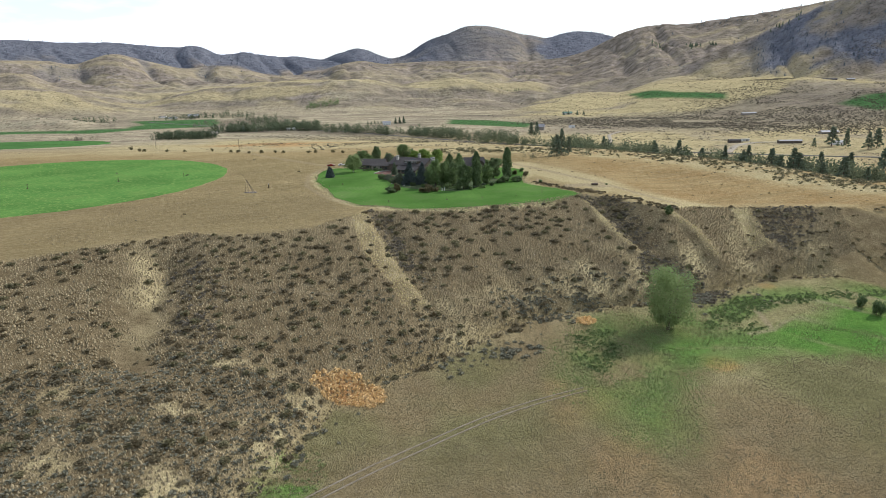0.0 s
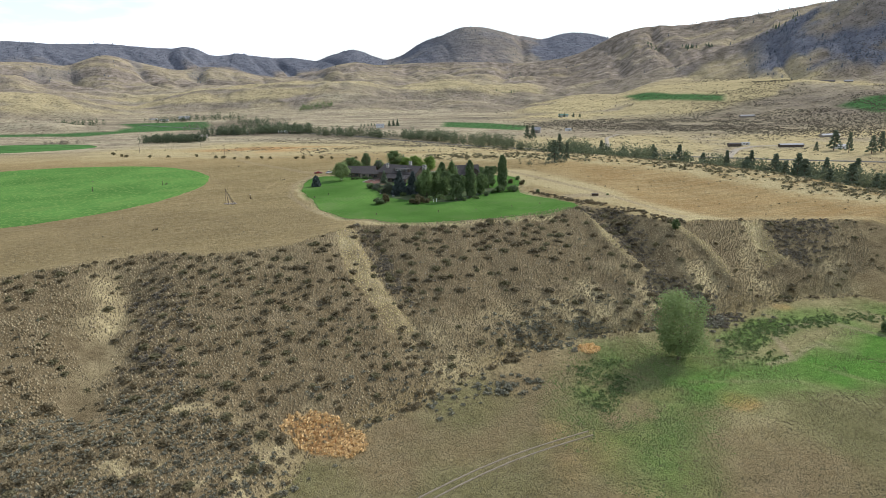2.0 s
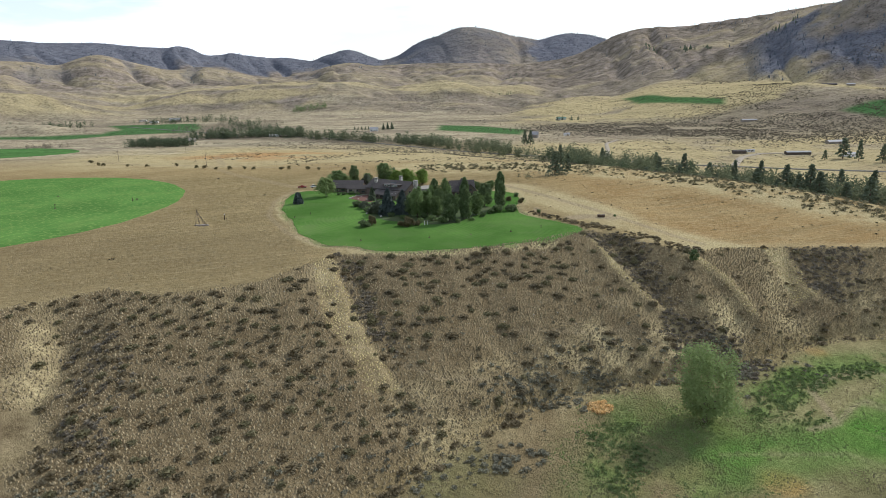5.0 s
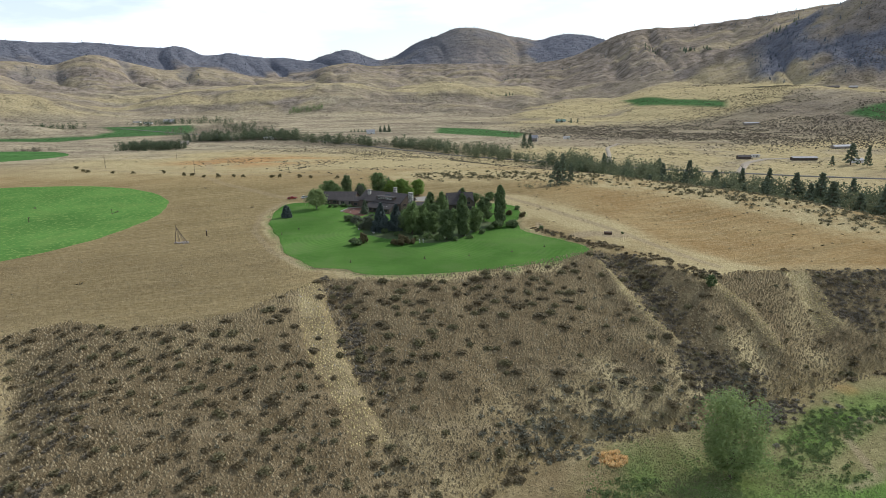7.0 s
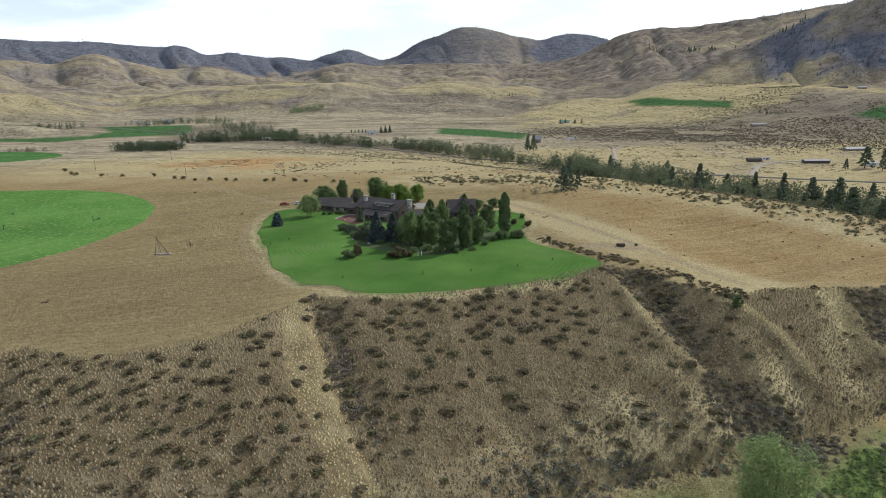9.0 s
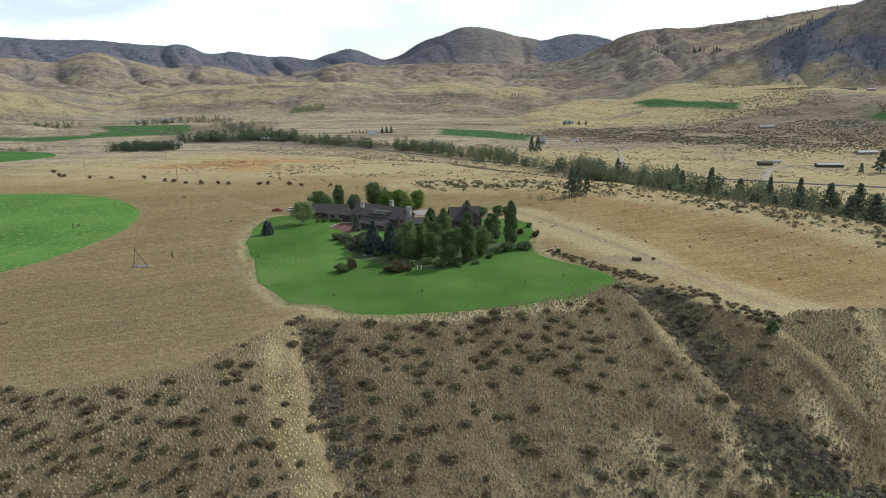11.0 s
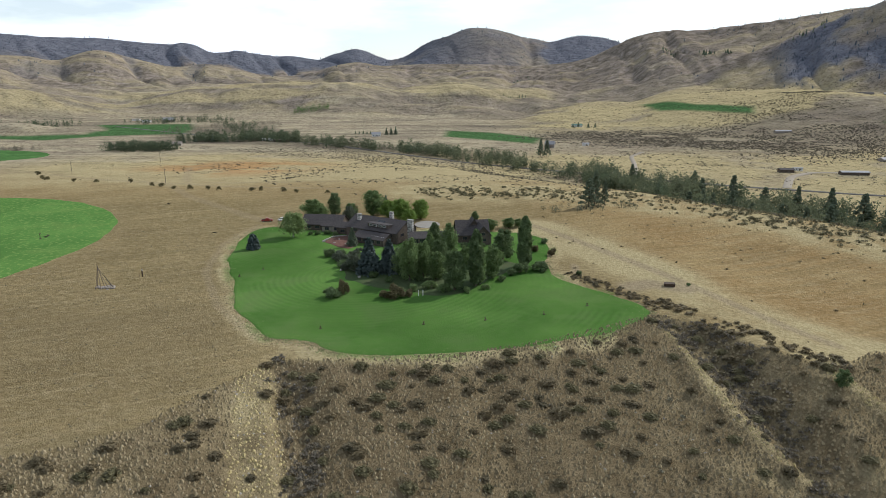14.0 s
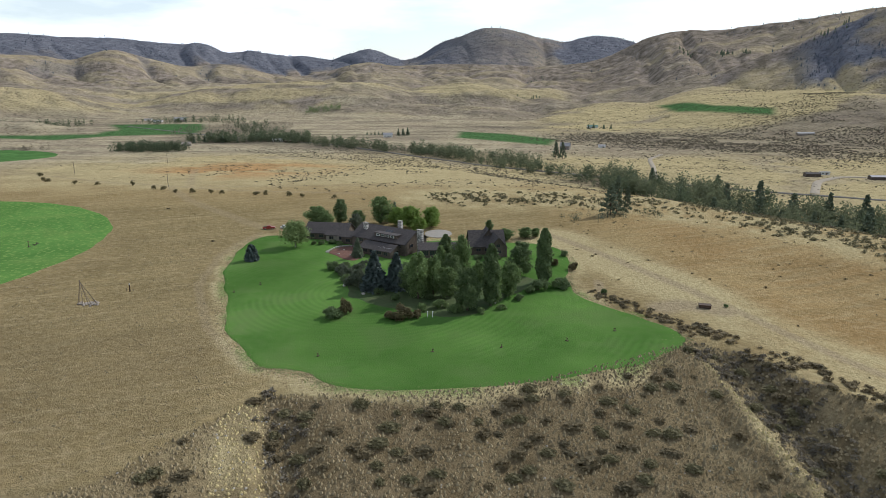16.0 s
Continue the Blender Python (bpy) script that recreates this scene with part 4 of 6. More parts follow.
def strip(name, line, wide, lift, material, label, category):
    """A road laid along a line, following the ground."""
    p = []
    for (ax, ay), (bx, by) in zip(line, line[1:]):
        n = max(2, int(math.hypot(bx - ax, by - ay) / 6))
        p += [(ax + (bx - ax) * i / n, ay + (by - ay) * i / n) for i in range(n)]
    p = np.array(p + [line[-1]])
    for _ in range(6):
        p[1:-1] = (p[:-2] + 2 * p[1:-1] + p[2:]) / 4
    t = np.gradient(p, axis=0)
    side = np.column_stack([-t[:, 1], t[:, 0]]) / np.linalg.norm(t, axis=1)[:, None]
    rows = [p + side * wide * k for k in (-0.55, -0.5, 0, 0.5, 0.55)]
    v = []
    for k, q in zip((-0.4, lift, lift + 0.05, lift, -0.4), rows):
        v.append(np.column_stack([q, height(q[:, 0], q[:, 1]) + k]))
    n = len(p)
    f = [(r * n + i, r * n + i + 1, (r + 1) * n + i + 1, (r + 1) * n + i) for r in range(4) for i in range(n - 1)]
    me = mesh_from(name, np.concatenate(v), np.array(f)[:, ::-1], True)
    me.materials.append(material)
    return tagged(new(name, me), label, category, kind="structure")


mat_asphalt = plain("worn_asphalt", (0.115, 0.108, 0.098), (0.155, 0.145, 0.13), 0.4, 0.95)
mat_asphalt.node_tree.nodes["Principled BSDF"].inputs["Specular IOR Level"].default_value = 0.02
mat_rut = plain("bare_rut_soil", (0.235, 0.195, 0.145), (0.19, 0.155, 0.11), 0.8, 1.0, 0.03)
mat_gravel = plain("pale_gravel", (0.27, 0.23, 0.175), (0.33, 0.28, 0.21), 0.6, 0.95, 0.04)
strip("road_highway", [(-700, 1500), (-420, 1260), (-197, 1120), (17, 880), (120, 800), (210, 735), (267, 698), (324, 668), (405, 634), (520, 580)], 6.5, 0.4, mat_asphalt, "grey paved valley road beyond the river trees", "road")
for shift in (-0.85, 0.85):
    strip("track_rut", [(-62 + shift, 88 - shift), (-25 + shift, 122 - shift), (-15 + shift, 129 - shift), (1 + shift * 0.7, 143 - shift), (16 + shift * 0.5, 152 - shift), (31 + shift * 0.5, 158 - shift)], 0.5, 0.06, mat_rut, "pale worn wheel rut across the dry field", "track")
strip("road_side", [(186, 750), (215, 860), (232, 935), (262, 985)], 5, 0.4, mat_gravel, "pale gravel side road through dry pasture", "road")
strip("road_yard", [(300, 690), (340, 760), (380, 790), (430, 780)], 7, 0.4, mat_gravel, "pale gravel farm yard beside the sheds", "road")


# ---- trees round the house ----
def leaf_tree(h, w, seed, leaf, label, bark=None, kind="broadleaf", leaves=2300, name="tree", group="trees round the house"):
    return make_tree(name, kind, h, w, seed, leaf, label, "tree", group, bark, leaves)


def plant(ob, high, wide, places):
    """Stand a tree of that height and width at the first place, and copies of it, taller or wider, at the others."""
    for i, (x, y, h, w) in enumerate(places):
        if i == 0:
            stand(ob, x, y).scale = (w / wide, w / wide, h / high)
        else:
            again(ob, x, y, i * 1.7 + x, w / wide, h / high)
    return ob


poplar = leaf_tree(18.0, 4.4, 11, mat_leaf_dark, "tall dark green columnar poplar on the lawn", kind="poplar", leaves=3600, name="poplar_tree")
plant(poplar, 18.0, 4.4, [(27.5, 355, 18.8, 4.8), (9, 333, 19.0, 4.4), (-5, 362, 14.8, 4.4)])
spruce = leaf_tree(15.0, 8.4, 12, mat_needle_blue, "dense blue-green spruce beside the house garden", kind="spruce", leaves=3400, name="spruce_tree")
plant(spruce, 15.0, 8.4, [(-27.5, 348, 13.4, 10.6), (-20.5, 349, 12.4, 10.0)])
small_spruce = leaf_tree(6.6, 5.3, 13, mat_needle_blue, "small rounded blue spruce alone on the lawn", kind="spruce", leaves=2200, name="spruce_tree")
stand(small_spruce, -78, 381).scale = (1.15, 1.15, 1.0)
garden_spruce = leaf_tree(8.5, 5.0, 14, mat_needle, "dark green spruce in front of the house", kind="spruce", leaves=1800, name="spruce_tree")
plant(garden_spruce, 8.5, 5.0, [(-39, 386, 8.0, 5.5), (-31, 450, 10.0, 5.7)])
dark_tree = leaf_tree(15.5, 9.0, 21, mat_leaf_dark, "large dark green broadleaf tree with dense crown", leaves=3600)
plant(dark_tree, 15.5, 9.0, [(2, 329, 13.8, 9.0), (20.5, 364, 12.3, 10.0), (-56, 445, 12.2, 8.2), (-15.5, 344, 11.5, 7.5), (13, 430, 5.6, 4.4), (-3, 350, 12.0, 7.0)])
green_tree = leaf_tree(12.5, 8.0, 22, mat_leaf, "green broadleaf tree with uneven rounded crown", leaves=3400)
plant(green_tree, 12.5, 8.0, [(-4, 340, 10.4, 8.8), (-13, 339, 15.4, 8.6), (-8.5, 342, 13.6, 7.0), (0.5, 359, 16.2, 6.9), (15, 342, 11.7, 8.3), (-65, 437, 10.3, 13.5), (-37, 446, 13.4, 12.9), (-60, 432, 8.0, 8.0),
                              (-47, 440, 7.8, 8.0), (19, 414, 5.2, 8.5), (28, 418, 5.0, 7.2), (32.5, 420, 4.2, 5.2), (-22, 357, 7.5, 5.5), (6, 350, 9.5, 6.0)])
bright_tree = leaf_tree(10.0, 8.0, 23, mat_leaf_bright, "bright yellow-green broadleaf tree behind the house", leaves=3200)
plant(bright_tree, 10.0, 8.0, [(-23, 437, 10.4, 11.0), (-13, 438, 9.8, 10.8), (-29, 441, 9.0, 9.0), (-18, 426, 7.5, 7.0), (-9.5, 352, 8.0, 5.0)])
grey_tree = leaf_tree(9.0, 7.5, 24, mat_leaf_grey, "grey-green broadleaf tree beside the house roof", leaves=2000)
plant(grey_tree, 9.0, 7.5, [(-46, 428, 8.6, 7.4), (-33, 350, 6.6, 5.9)])
birch = leaf_tree(8.2, 8.8, 25, mat_leaf_willow, "light green birch clump with white stems at the lawn edge", bark=mat_pale_bark, leaves=2200, name="birch_tree")
plant(birch, 8.2, 8.8, [(-66.5, 401, 10.6, 12.8)])
pale_stem = leaf_tree(13.5, 4.0, 26, mat_leaf, "slender green tree with pale stems", bark=mat_pale_bark, kind="poplar", leaves=1100, name="aspen_tree")
plant(pale_stem, 13.5, 4.0, [(10.5, 335, 13.5, 3.6), (-6.5, 358, 12.0, 3.6)])

lawn_shrub = make_tree("garden_shrub", "shrub", 4.2, 5.0, 31, mat_leaf_dark, "dark rounded shrub on the mown lawn", "shrub", "garden shrubs", leaves=1500)
plant(lawn_shrub, 4.2, 5.0, [(-36.5, 323, 3.4, 6.0), (25, 348, 4.0, 5.9), (33, 351, 3.7, 6.8), (-45, 370, 3.4, 4.8), (-32, 359, 4.6, 4.1), (-41, 372, 2.6, 4.2), (-10, 339, 2.9, 3.7), (-38, 356, 3.0, 4.4), (40, 389, 2.6, 3.0),
                             (-57, 405, 1.9, 3.0), (-53, 406, 2.1, 3.5), (-60, 405, 1.7, 2.5), (-49, 404, 2.0, 3.0), (7, 384, 2.0, 3.5), (14, 384, 1.9, 3.0), (45, 345, 2.0, 2.0), (-26, 343, 2.4, 3.4), (18, 338, 2.2, 3.2), (22, 345, 2.6, 3.6)])
green_shrub = make_tree("garden_shrub", "shrub", 4.0, 5.0, 35, mat_leaf, "low green shrub beneath the garden trees", "shrub", "garden shrubs", leaves=1300)
plant(green_shrub, 4.0, 5.0, [(-6, 331, 2.9, 4.3), (-1.5, 327, 3.2, 3.9), (-11, 329, 2.4, 3.4), (6, 327, 2.0, 3.0), (12, 330, 1.8, 2.8), (-20, 338, 2.0, 3.2)])
grey_shrub = make_tree("garden_shrub", "shrub", 4.0, 5.0, 34, mat_leaf_grey, "grey-green leafy shrub in the thick garden border", "shrub", "garden shrubs", leaves=1400)
plant(grey_shrub, 4.0, 5.0, [(-40, 363, 4.5, 6.8), (-36, 352, 4.0, 4.6), (-37, 368, 3.2, 4.6), (-34, 362, 3.6, 4.4), (-42, 366, 3.0, 4.0), (-35, 372, 3.4, 4.4), (-30, 353, 3.0, 4.0)])
rust_shrub = make_tree("garden_shrub", "shrub", 4.6, 4.8, 32, mat_leaf_rust, "shrub with leaves turning red-brown", "shrub", "garden shrubs", leaves=1500)
plant(rust_shrub, 4.6, 4.8, [(-16, 322, 4.6, 6.2), (-33, 326, 5.0, 4.3), (-20, 322, 3.0, 4.0), (-12.5, 323, 2.6, 3.4), (34, 376, 3.3, 3.6), (40, 371, 3.2, 3.6)])

# the cottonwood at the foot of the bluff, and smaller trees on the wet ground
cottonwood = make_tree("cottonwood_tree", "cottonwood", 22.0, 17.5, 41, mat_leaf_willow, "airy green cottonwood at the foot of the bluff", "tree", "", mat_bark, 8000)
stand(cottonwood, 68, 199).scale = (1.12, 1.12, 1.0)
again(lawn_shrub, 146, 209, 0.4, 0.9, 1.5)
again(lawn_shrub, 152, 206, 1.4, 0.7, 0.9)
again(lawn_shrub, 145.5, 217, 2.0, 0.75, 1.2)
again(dark_tree, 90, 268, 1.0, 0.42, 0.30)

# small trees along the fence beyond the field
row_tree = make_tree("roadside_tree", "shrub", 3.6, 4.4, 33, mat_leaf_rust, "small olive-brown roadside tree beside the field", "tree", "trees along the field road", leaves=420)
for i, (x, y) in enumerate([(-320, 629), (-295, 594), (-288, 588), (-261, 575), (-243, 571), (-216, 565), (-193, 546), (-186, 544), (-173, 532), (-162, 531), (-150, 529), (-143, 528), (-121, 524), (-115, 523), (-100, 520), (-91, 514), (-72, 512)]):
    if i == 0:
        stand(row_tree, x, y)
    else:
        again(row_tree, x, y, i * 1.3, 0.65 + 0.4 * ((i * 7) % 5) / 5, 0.7 + 0.4 * ((i * 3) % 4) / 4)

# pines by the river and on the flat
pine = make_tree("pine_tree", "pine", 23.0, 12.0, 51, mat_needle, "tall dark green pine on the river flat", "tree", "valley pines", leaves=1000)
stand(pine, 79, 470).scale = (0.58, 0.58, 0.86)
PINES = [(172, 721, 0.95), (119, 938, 0.95), (126, 932, 0.85), (434, 727, 1.1), (437, 705, 0.95), (452, 690, 1.0), (253, 490, 1.0), (262, 480, 1.0), (243, 500, 0.8), (170, 640, 0.6), (180, 600, 0.7), (227, 713, 0.6), (186, 590, 0.7), (190, 582, 0.75),
         (198, 570, 0.85), (206, 556, 0.7), (212, 530, 0.8), (222, 520, 0.7), (275, 470, 0.9), (286, 462, 1.0), (296, 450, 0.9), (232, 512, 0.9), (238, 520, 0.9), (268, 486, 0.85), (310, 440, 1.0), (325, 430, 1.05),
         (410, 720, 0.5), (468, 700, 0.9), (480, 670, 0.95), (188, 690, 0.6), (160, 735, 0.6), (75, 466, 0.7), (85, 473, 0.55),
         (205, 640, 0.85), (222, 622, 0.95), (236, 600, 0.85), (248, 578, 0.95), (262, 562, 0.9), (276, 548, 1.0), (288, 535, 0.95), (302, 520, 1.05), (318, 506, 0.95), (334, 490, 1.05), (350, 474, 1.0), (368, 458, 1.0)]
for i, (x, y, k) in enumerate(PINES):
    again(pine, x, y, i * 1.7, k * (0.72 + 0.5 * ((i * 5) % 4) / 4), k * (0.85 + 0.3 * ((i * 7) % 5) / 5))
yard_spruce = make_tree("spruce_tree", "spruce", 13.0, 7.0, 52, mat_needle, "dark spruce beside a far farmhouse", "tree", "farmyard spruces", leaves=700)
stand(yard_spruce, -411, 1136)
for i, (x, y, k) in enumerate([(-399, 1150, 1.2), (-388, 1160, 1.0), (-369, 1146, 1.3), (-344, 1141, 0.9), (-326, 1179, 1.2), (-106, 1277, 1.2), (-98, 1280, 1.3), (-90, 1282, 1.4), (-136, 1290, 0.6), (-142, 1288, 0.6), (-149, 1290, 0.65), (-156, 1290, 0.55), (-163, 1292, 0.6), (256, 1432, 0.9), (268, 1440, 1.0), (285, 1426, 1.0), (300, 1430, 0.9)]):
    again(yard_spruce, x, y, i * 0.9, k * 0.95, k * 0.8)


# ---- woods, brush and grass that nobody could count ----
def stuff(name, parts, material, label, category):
    me = mesh_from(name, *join(parts))
    me.materials.append(material)
    return tagged(new(name, me), label, category, kind="stuff")


def scatter(rng, n, box, keep):
    """Points in a box of the plan that pass keep(x, y) -> chance."""
    x, y = rng.uniform(box[0], box[1], n), rng.uniform(box[2], box[3], n)
    ok = rng.uniform(0, 1, n) < keep(x, y)
    return x[ok], y[ok]


def many(rng, x, y, template, low, high, flat=1.0, sink=0.0):
    """One small form set down at many places, each turned and sized anew."""
    v, f = template
    n = len(x)
    z = height(x, y) - sink
    a, s = rng.uniform(0, 2 * math.pi, n), rng.uniform(low, high, n)
    c, d = np.cos(a)[:, None], np.sin(a)[:, None]
    wide, tall = s[:, None] * rng.uniform(0.8, 1.25, (n, 1)), s[:, None] * flat * rng.uniform(0.75, 1.2, (n, 1))
    px = (v[None, :, 0] * c - v[None, :, 1] * d) * wide + x[:, None]
    py = (v[None, :, 0] * d + v[None, :, 1] * c) * wide + y[:, None]
    pz = v[None, :, 2] * tall + z[:, None]
    pts = np.stack([px, py, pz], 2).reshape(-1, 3)
    faces = (f[None] + (np.arange(n) * len(v))[:, None, None]).reshape(-1, f.shape[1])
    return pts, faces


def river_tree(seed, leaves=120):
    rng = np.random.default_rng(seed)
    got = []
    for i in range(6):
        a, off = i * 2.4, 0.22
        c = np.array([math.cos(a) * off * (1 - 0.09 * i), math.sin(a) * off * (1 - 0.09 * i), 0.15 + 0.135 * i])
        q, d = ball_points(rng, leaves // 6, 0.5)
        got.append(clumps(rng, c + q * [0.23, 0.23, 0.20] * rng.uniform(0.7, 1.25, (len(q), 1)), d, 0.040))
    got.append(tube([(0, 0, -0.1), (0.01, 0, 0.5)], [0.02, 0.012], 4))
    return join(got)


RIVER = [(-330, 1190), (-314, 1185), (-201, 1120), (-126, 1040), (-60, 1000), (20, 930), (75, 845), (110, 800), (140, 720), (178, 655), (212, 590), (252, 540), (300, 500), (362, 452), (450, 385), (570, 305)]
rng = np.random.default_rng(77)
x, y = scatter(rng, 26000, (-540, 560, 280, 1260), lambda x, y: (line_distance(x, y, RIVER) < 22 + 12 * fbm(x, y, 60, 2, 3) + 22 * (x > 150)) * np.where(x > 130, 0.85, 0.66) * (fbm(x, y, 45, 3, 8) > np.where(x > 130, -0.5, -0.25)))
tall = fbm(x, y, 38, 3, 16) + 0.25 * (x > 170) + rng.normal(0, 0.15, len(x))
for k, (leaf, label, low, high) in enumerate(((mat_river_grey, "low grey-green willows along the river", 3.5, 9), (mat_river_dark, "dark green alders along the river", 8, 15), (mat_river_grey, "tall dull green cottonwoods along the river", 9, 16))):
    m = (tall < -0.05, (tall >= -0.05) & (tall < 0.2), tall >= 0.2)[k]
    stuff("river_woods", [many(rng, x[m], y[m], river_tree(60 + k, 120), low, high)], leaf, label, "trees")
x, y = scatter(rng, 2600, (30, 130, 440, 560), lambda x, y: 0.14 * (np.hypot((x - 66) / 20, (y - 458) / 7) < 1) + 0.12 * (np.hypot((x - 88) / 16, (y - 466) / 8) < 1))
stuff("bench_thicket", [many(rng, x, y, river_tree(68, 70), 3, 6, 0.8)], mat_leaf_grey, "low thicket on the edge of the bench", "shrubs")
x, y = scatter(rng, 3000, (-475, -375, 985, 1050), lambda x, y: 0.055 * (np.hypot((x + 425) / 52, (y - 1018) / 34) < 1))
stuff("grove", [many(rng, x, y, river_tree(65, 110), 9, 15)], mat_river_dark, "dense dark green grove on the dry flat", "trees")
x, y = scatter(rng, 9000, (-1000, -200, 1200, 1850), lambda x, y: np.where(x > -560, 0.24, 0.5) * (line_distance(x, y, [(-900, 1450), (-857, 1471), (-762, 1528), (-663, 1590), (-590, 1670), (-520, 1640), (-430, 1480), (-330, 1250)]) < 32) * (fbm(x, y, 70, 3, 14) > -0.1))
stuff("valley_trees", [many(rng, x, y, river_tree(66, 60), 9, 17)], mat_river_dark, "dark trees along the upper river", "trees")
x, y = scatter(rng, 2600, (-450, -240, 1110, 1200), lambda x, y: 0.10 * (np.hypot((x + 365) / 75, (y - 1160) / 22) < 1) + 0.12 * (np.hypot((x + 265) / 40, (y - 1170) / 26) < 1))
stuff("farm_grove", [many(rng, x, y, river_tree(70, 110), 8, 17)], mat_river_dark, "dark trees sheltering a far farm", "trees")
x, y = scatter(rng, 2400, (-570, -330, 1220, 1660), lambda x, y: 0.5 * (np.hypot((x + 450) / 105, (y - 1440) / 200) < 1) * (fbm(x, y, 40, 3, 15) > -0.1))
stuff("valley_scrub", [many(rng, x, y, river_tree(71, 42), 3, 8)], mat_heather, "grey leafless scrub along the upper river", "shrubs")
x, y = scatter(rng, 500, (-620, -560, 990, 1030), lambda x, y: 0.06 + 0 * x)
stuff("bare_thicket", [many(rng, x, y, river_tree(69, 60), 4, 9)], mat_heather, "grey leafless thicket beside the green field", "trees")
x, y = scatter(rng, 1800, (-405, -315, 1850, 1895), lambda x, y: 0.05 + 0 * x)
stuff("hill_grove", [many(rng, x, y, river_tree(67, 60), 7, 13)], mat_leaf, "green grove on the open hillside", "trees")


def small_conifer(seed):
    rng = np.random.default_rng(seed)
    v, f = [], []
    for t in range(4):
        z0, z1, rad = 0.06 + 0.22 * t, 0.42 + 0.20 * t, 0.22 * (1 - 0.22 * t)
        o = len(v)
        for k in range(6):
            a = k * math.pi / 3 + t
            v.append((rad * math.cos(a) * rng.uniform(0.8, 1.2), rad * math.sin(a) * rng.uniform(0.8, 1.2), z0))
        v.append((0, 0, min(z1, 1.0)))
        f += [(o + k, o + (k + 1) % 6, o + 6) for k in range(6)]
    return np.array(v), np.array(f)


def forest_chance(x, y):
    return ground_masks(x, y, height(x, y))[6]


bearing = rng.uniform(-42, 42, 80000)
reach = rng.uniform(1500, 4650, 80000)
x, y = np.sin(np.radians(bearing)) * reach - 2, np.cos(np.radians(bearing)) * reach + 66
dense = forest_chance(x, y)
crest = np.exp(-((reach - np.where(bearing > 14.5, np.interp(bearing, FAR_B, HILL_R), np.interp(bearing, FAR_B, CREST_R))) / 60) ** 2) * (bearing > -4) * (np.abs(bearing - 17) > 4)
ok = rng.uniform(0, 1, len(x)) < dense * 0.30 + crest * 0.30 + 0.014 * step(40, 120, height(x, y))
stuff("mountain_forest", [many(rng, x[ok], y[ok], small_conifer(3), 5, 10)], mat_needle_hazed, "dark conifer forest on the mountain slopes, tinted with distance haze", "forest")
hill_x = np.concatenate([rng.normal(942, 10, 26), rng.normal(1000, 5, 10), rng.normal(1030, 18, 16), rng.normal(860, 12, 14), rng.normal(322, 30, 10), rng.normal(215, 20, 12)])
hill_y = np.concatenate([rng.normal(2530, 14, 26), rng.normal(2480, 12, 10), rng.normal(2010, 20, 16), rng.normal(2700, 20, 14), rng.normal(2940, 60, 10), rng.normal(2230, 20, 12)])
stuff("hillside_conifers", [many(rng, hill_x, hill_y, small_conifer(4), 9, 16)], mat_needle, "dark conifers in the hillside draws", "trees")


def brush(seed, twigs=30, leaves=26, leaf=0.20, twig=0.10):
    """A low spreading shrub: stems fanning out from the root, tipped with twig clumps."""
    rng = np.random.default_rng(seed)
    a = rng.uniform(0, 2 * math.pi, twigs)
    e = rng.uniform(0.25, 1.45, twigs)
    ln = rng.uniform(0.65, 1.1, twigs)
    tip = np.stack([np.cos(a) * np.cos(e) * ln, np.sin(a) * np.cos(e) * ln, np.sin(e) * ln * 0.85], 1)
    side = np.stack([-np.sin(a), np.cos(a), 0 * a], 1) * twig
    v = np.stack([tip * 0.12 - side * 0.3, tip * 0.12 + side * 0.3, tip * 0.8 + side, tip + 0 * side], 1).reshape(-1, 3)
    q, d = ball_points(rng, leaves, 0.5)
    q[:, 2] = np.abs(q[:, 2])
    return join([(v, np.arange(4 * twigs).reshape(-1, 4)), clumps(rng, q * [0.72, 0.72, 0.60] + [0, 0, 0.08], d, leaf, 1.0)])


def open_chance(x, y):
    """Where single shrubs stand on the bluff, well apart."""
    rim, foot = at_x(RIM, x), at_x(FOOT, x)
    k = (y < rim + 0.5) * (y > foot - 6) * (0.78 + 0.55 * fbm(x, y, 26, 3, 101))
    for zone, much in PALE_SPURS:
        k = k * (1 - 0.8 * soft_inside(x, y, zone, 4))
    k = k * np.where(np.abs(x - 12) < 42, step(0.5, 5, rim - y), step(-3, 1.5, rim - y))
    k = k * (1 - 0.45 * soft_inside(x, y, SPUR, 8)) * (np.hypot((x + 34) / 13, (y - 154) / 8) > 1)
    k = k * (1 - 0.65 * step(6, 16, y - foot) * step(60, 25, np.abs(x - 35)) * step(22, 32, rim - y))
    return np.clip(k * np.where(x > 85, 0.65, 1.0), 0, 1)


def dense_chance(x, y, zones):
    """Where the brush closes up, in the gullies and at the foot."""
    k = 0 * x
    for zone in zones:
        k = np.maximum(k, soft_inside(x, y, zone, 5))
    return k * np.clip(np.where(x > 40, 0.75, 0.42) + 0.9 * fbm(x, y, 9, 2, 103), 0, 1) * np.where(x < -60, 0.55, 1.0)


def evenly(rng, box, gap, keep):
    """Points about as far from one another as plants that share the water, where keep(x, y) -> chance."""
    x, y = np.meshgrid(np.arange(box[0], box[1], gap), np.arange(box[2], box[3], gap))
    x, y = x.ravel() + rng.uniform(-0.46, 0.46, x.size) * gap, y.ravel() + rng.uniform(-0.46, 0.46, x.size) * gap
    ok = rng.uniform(0, 1, len(x)) < keep(x, y)
    return x[ok], y[ok]


rng = np.random.default_rng(88)
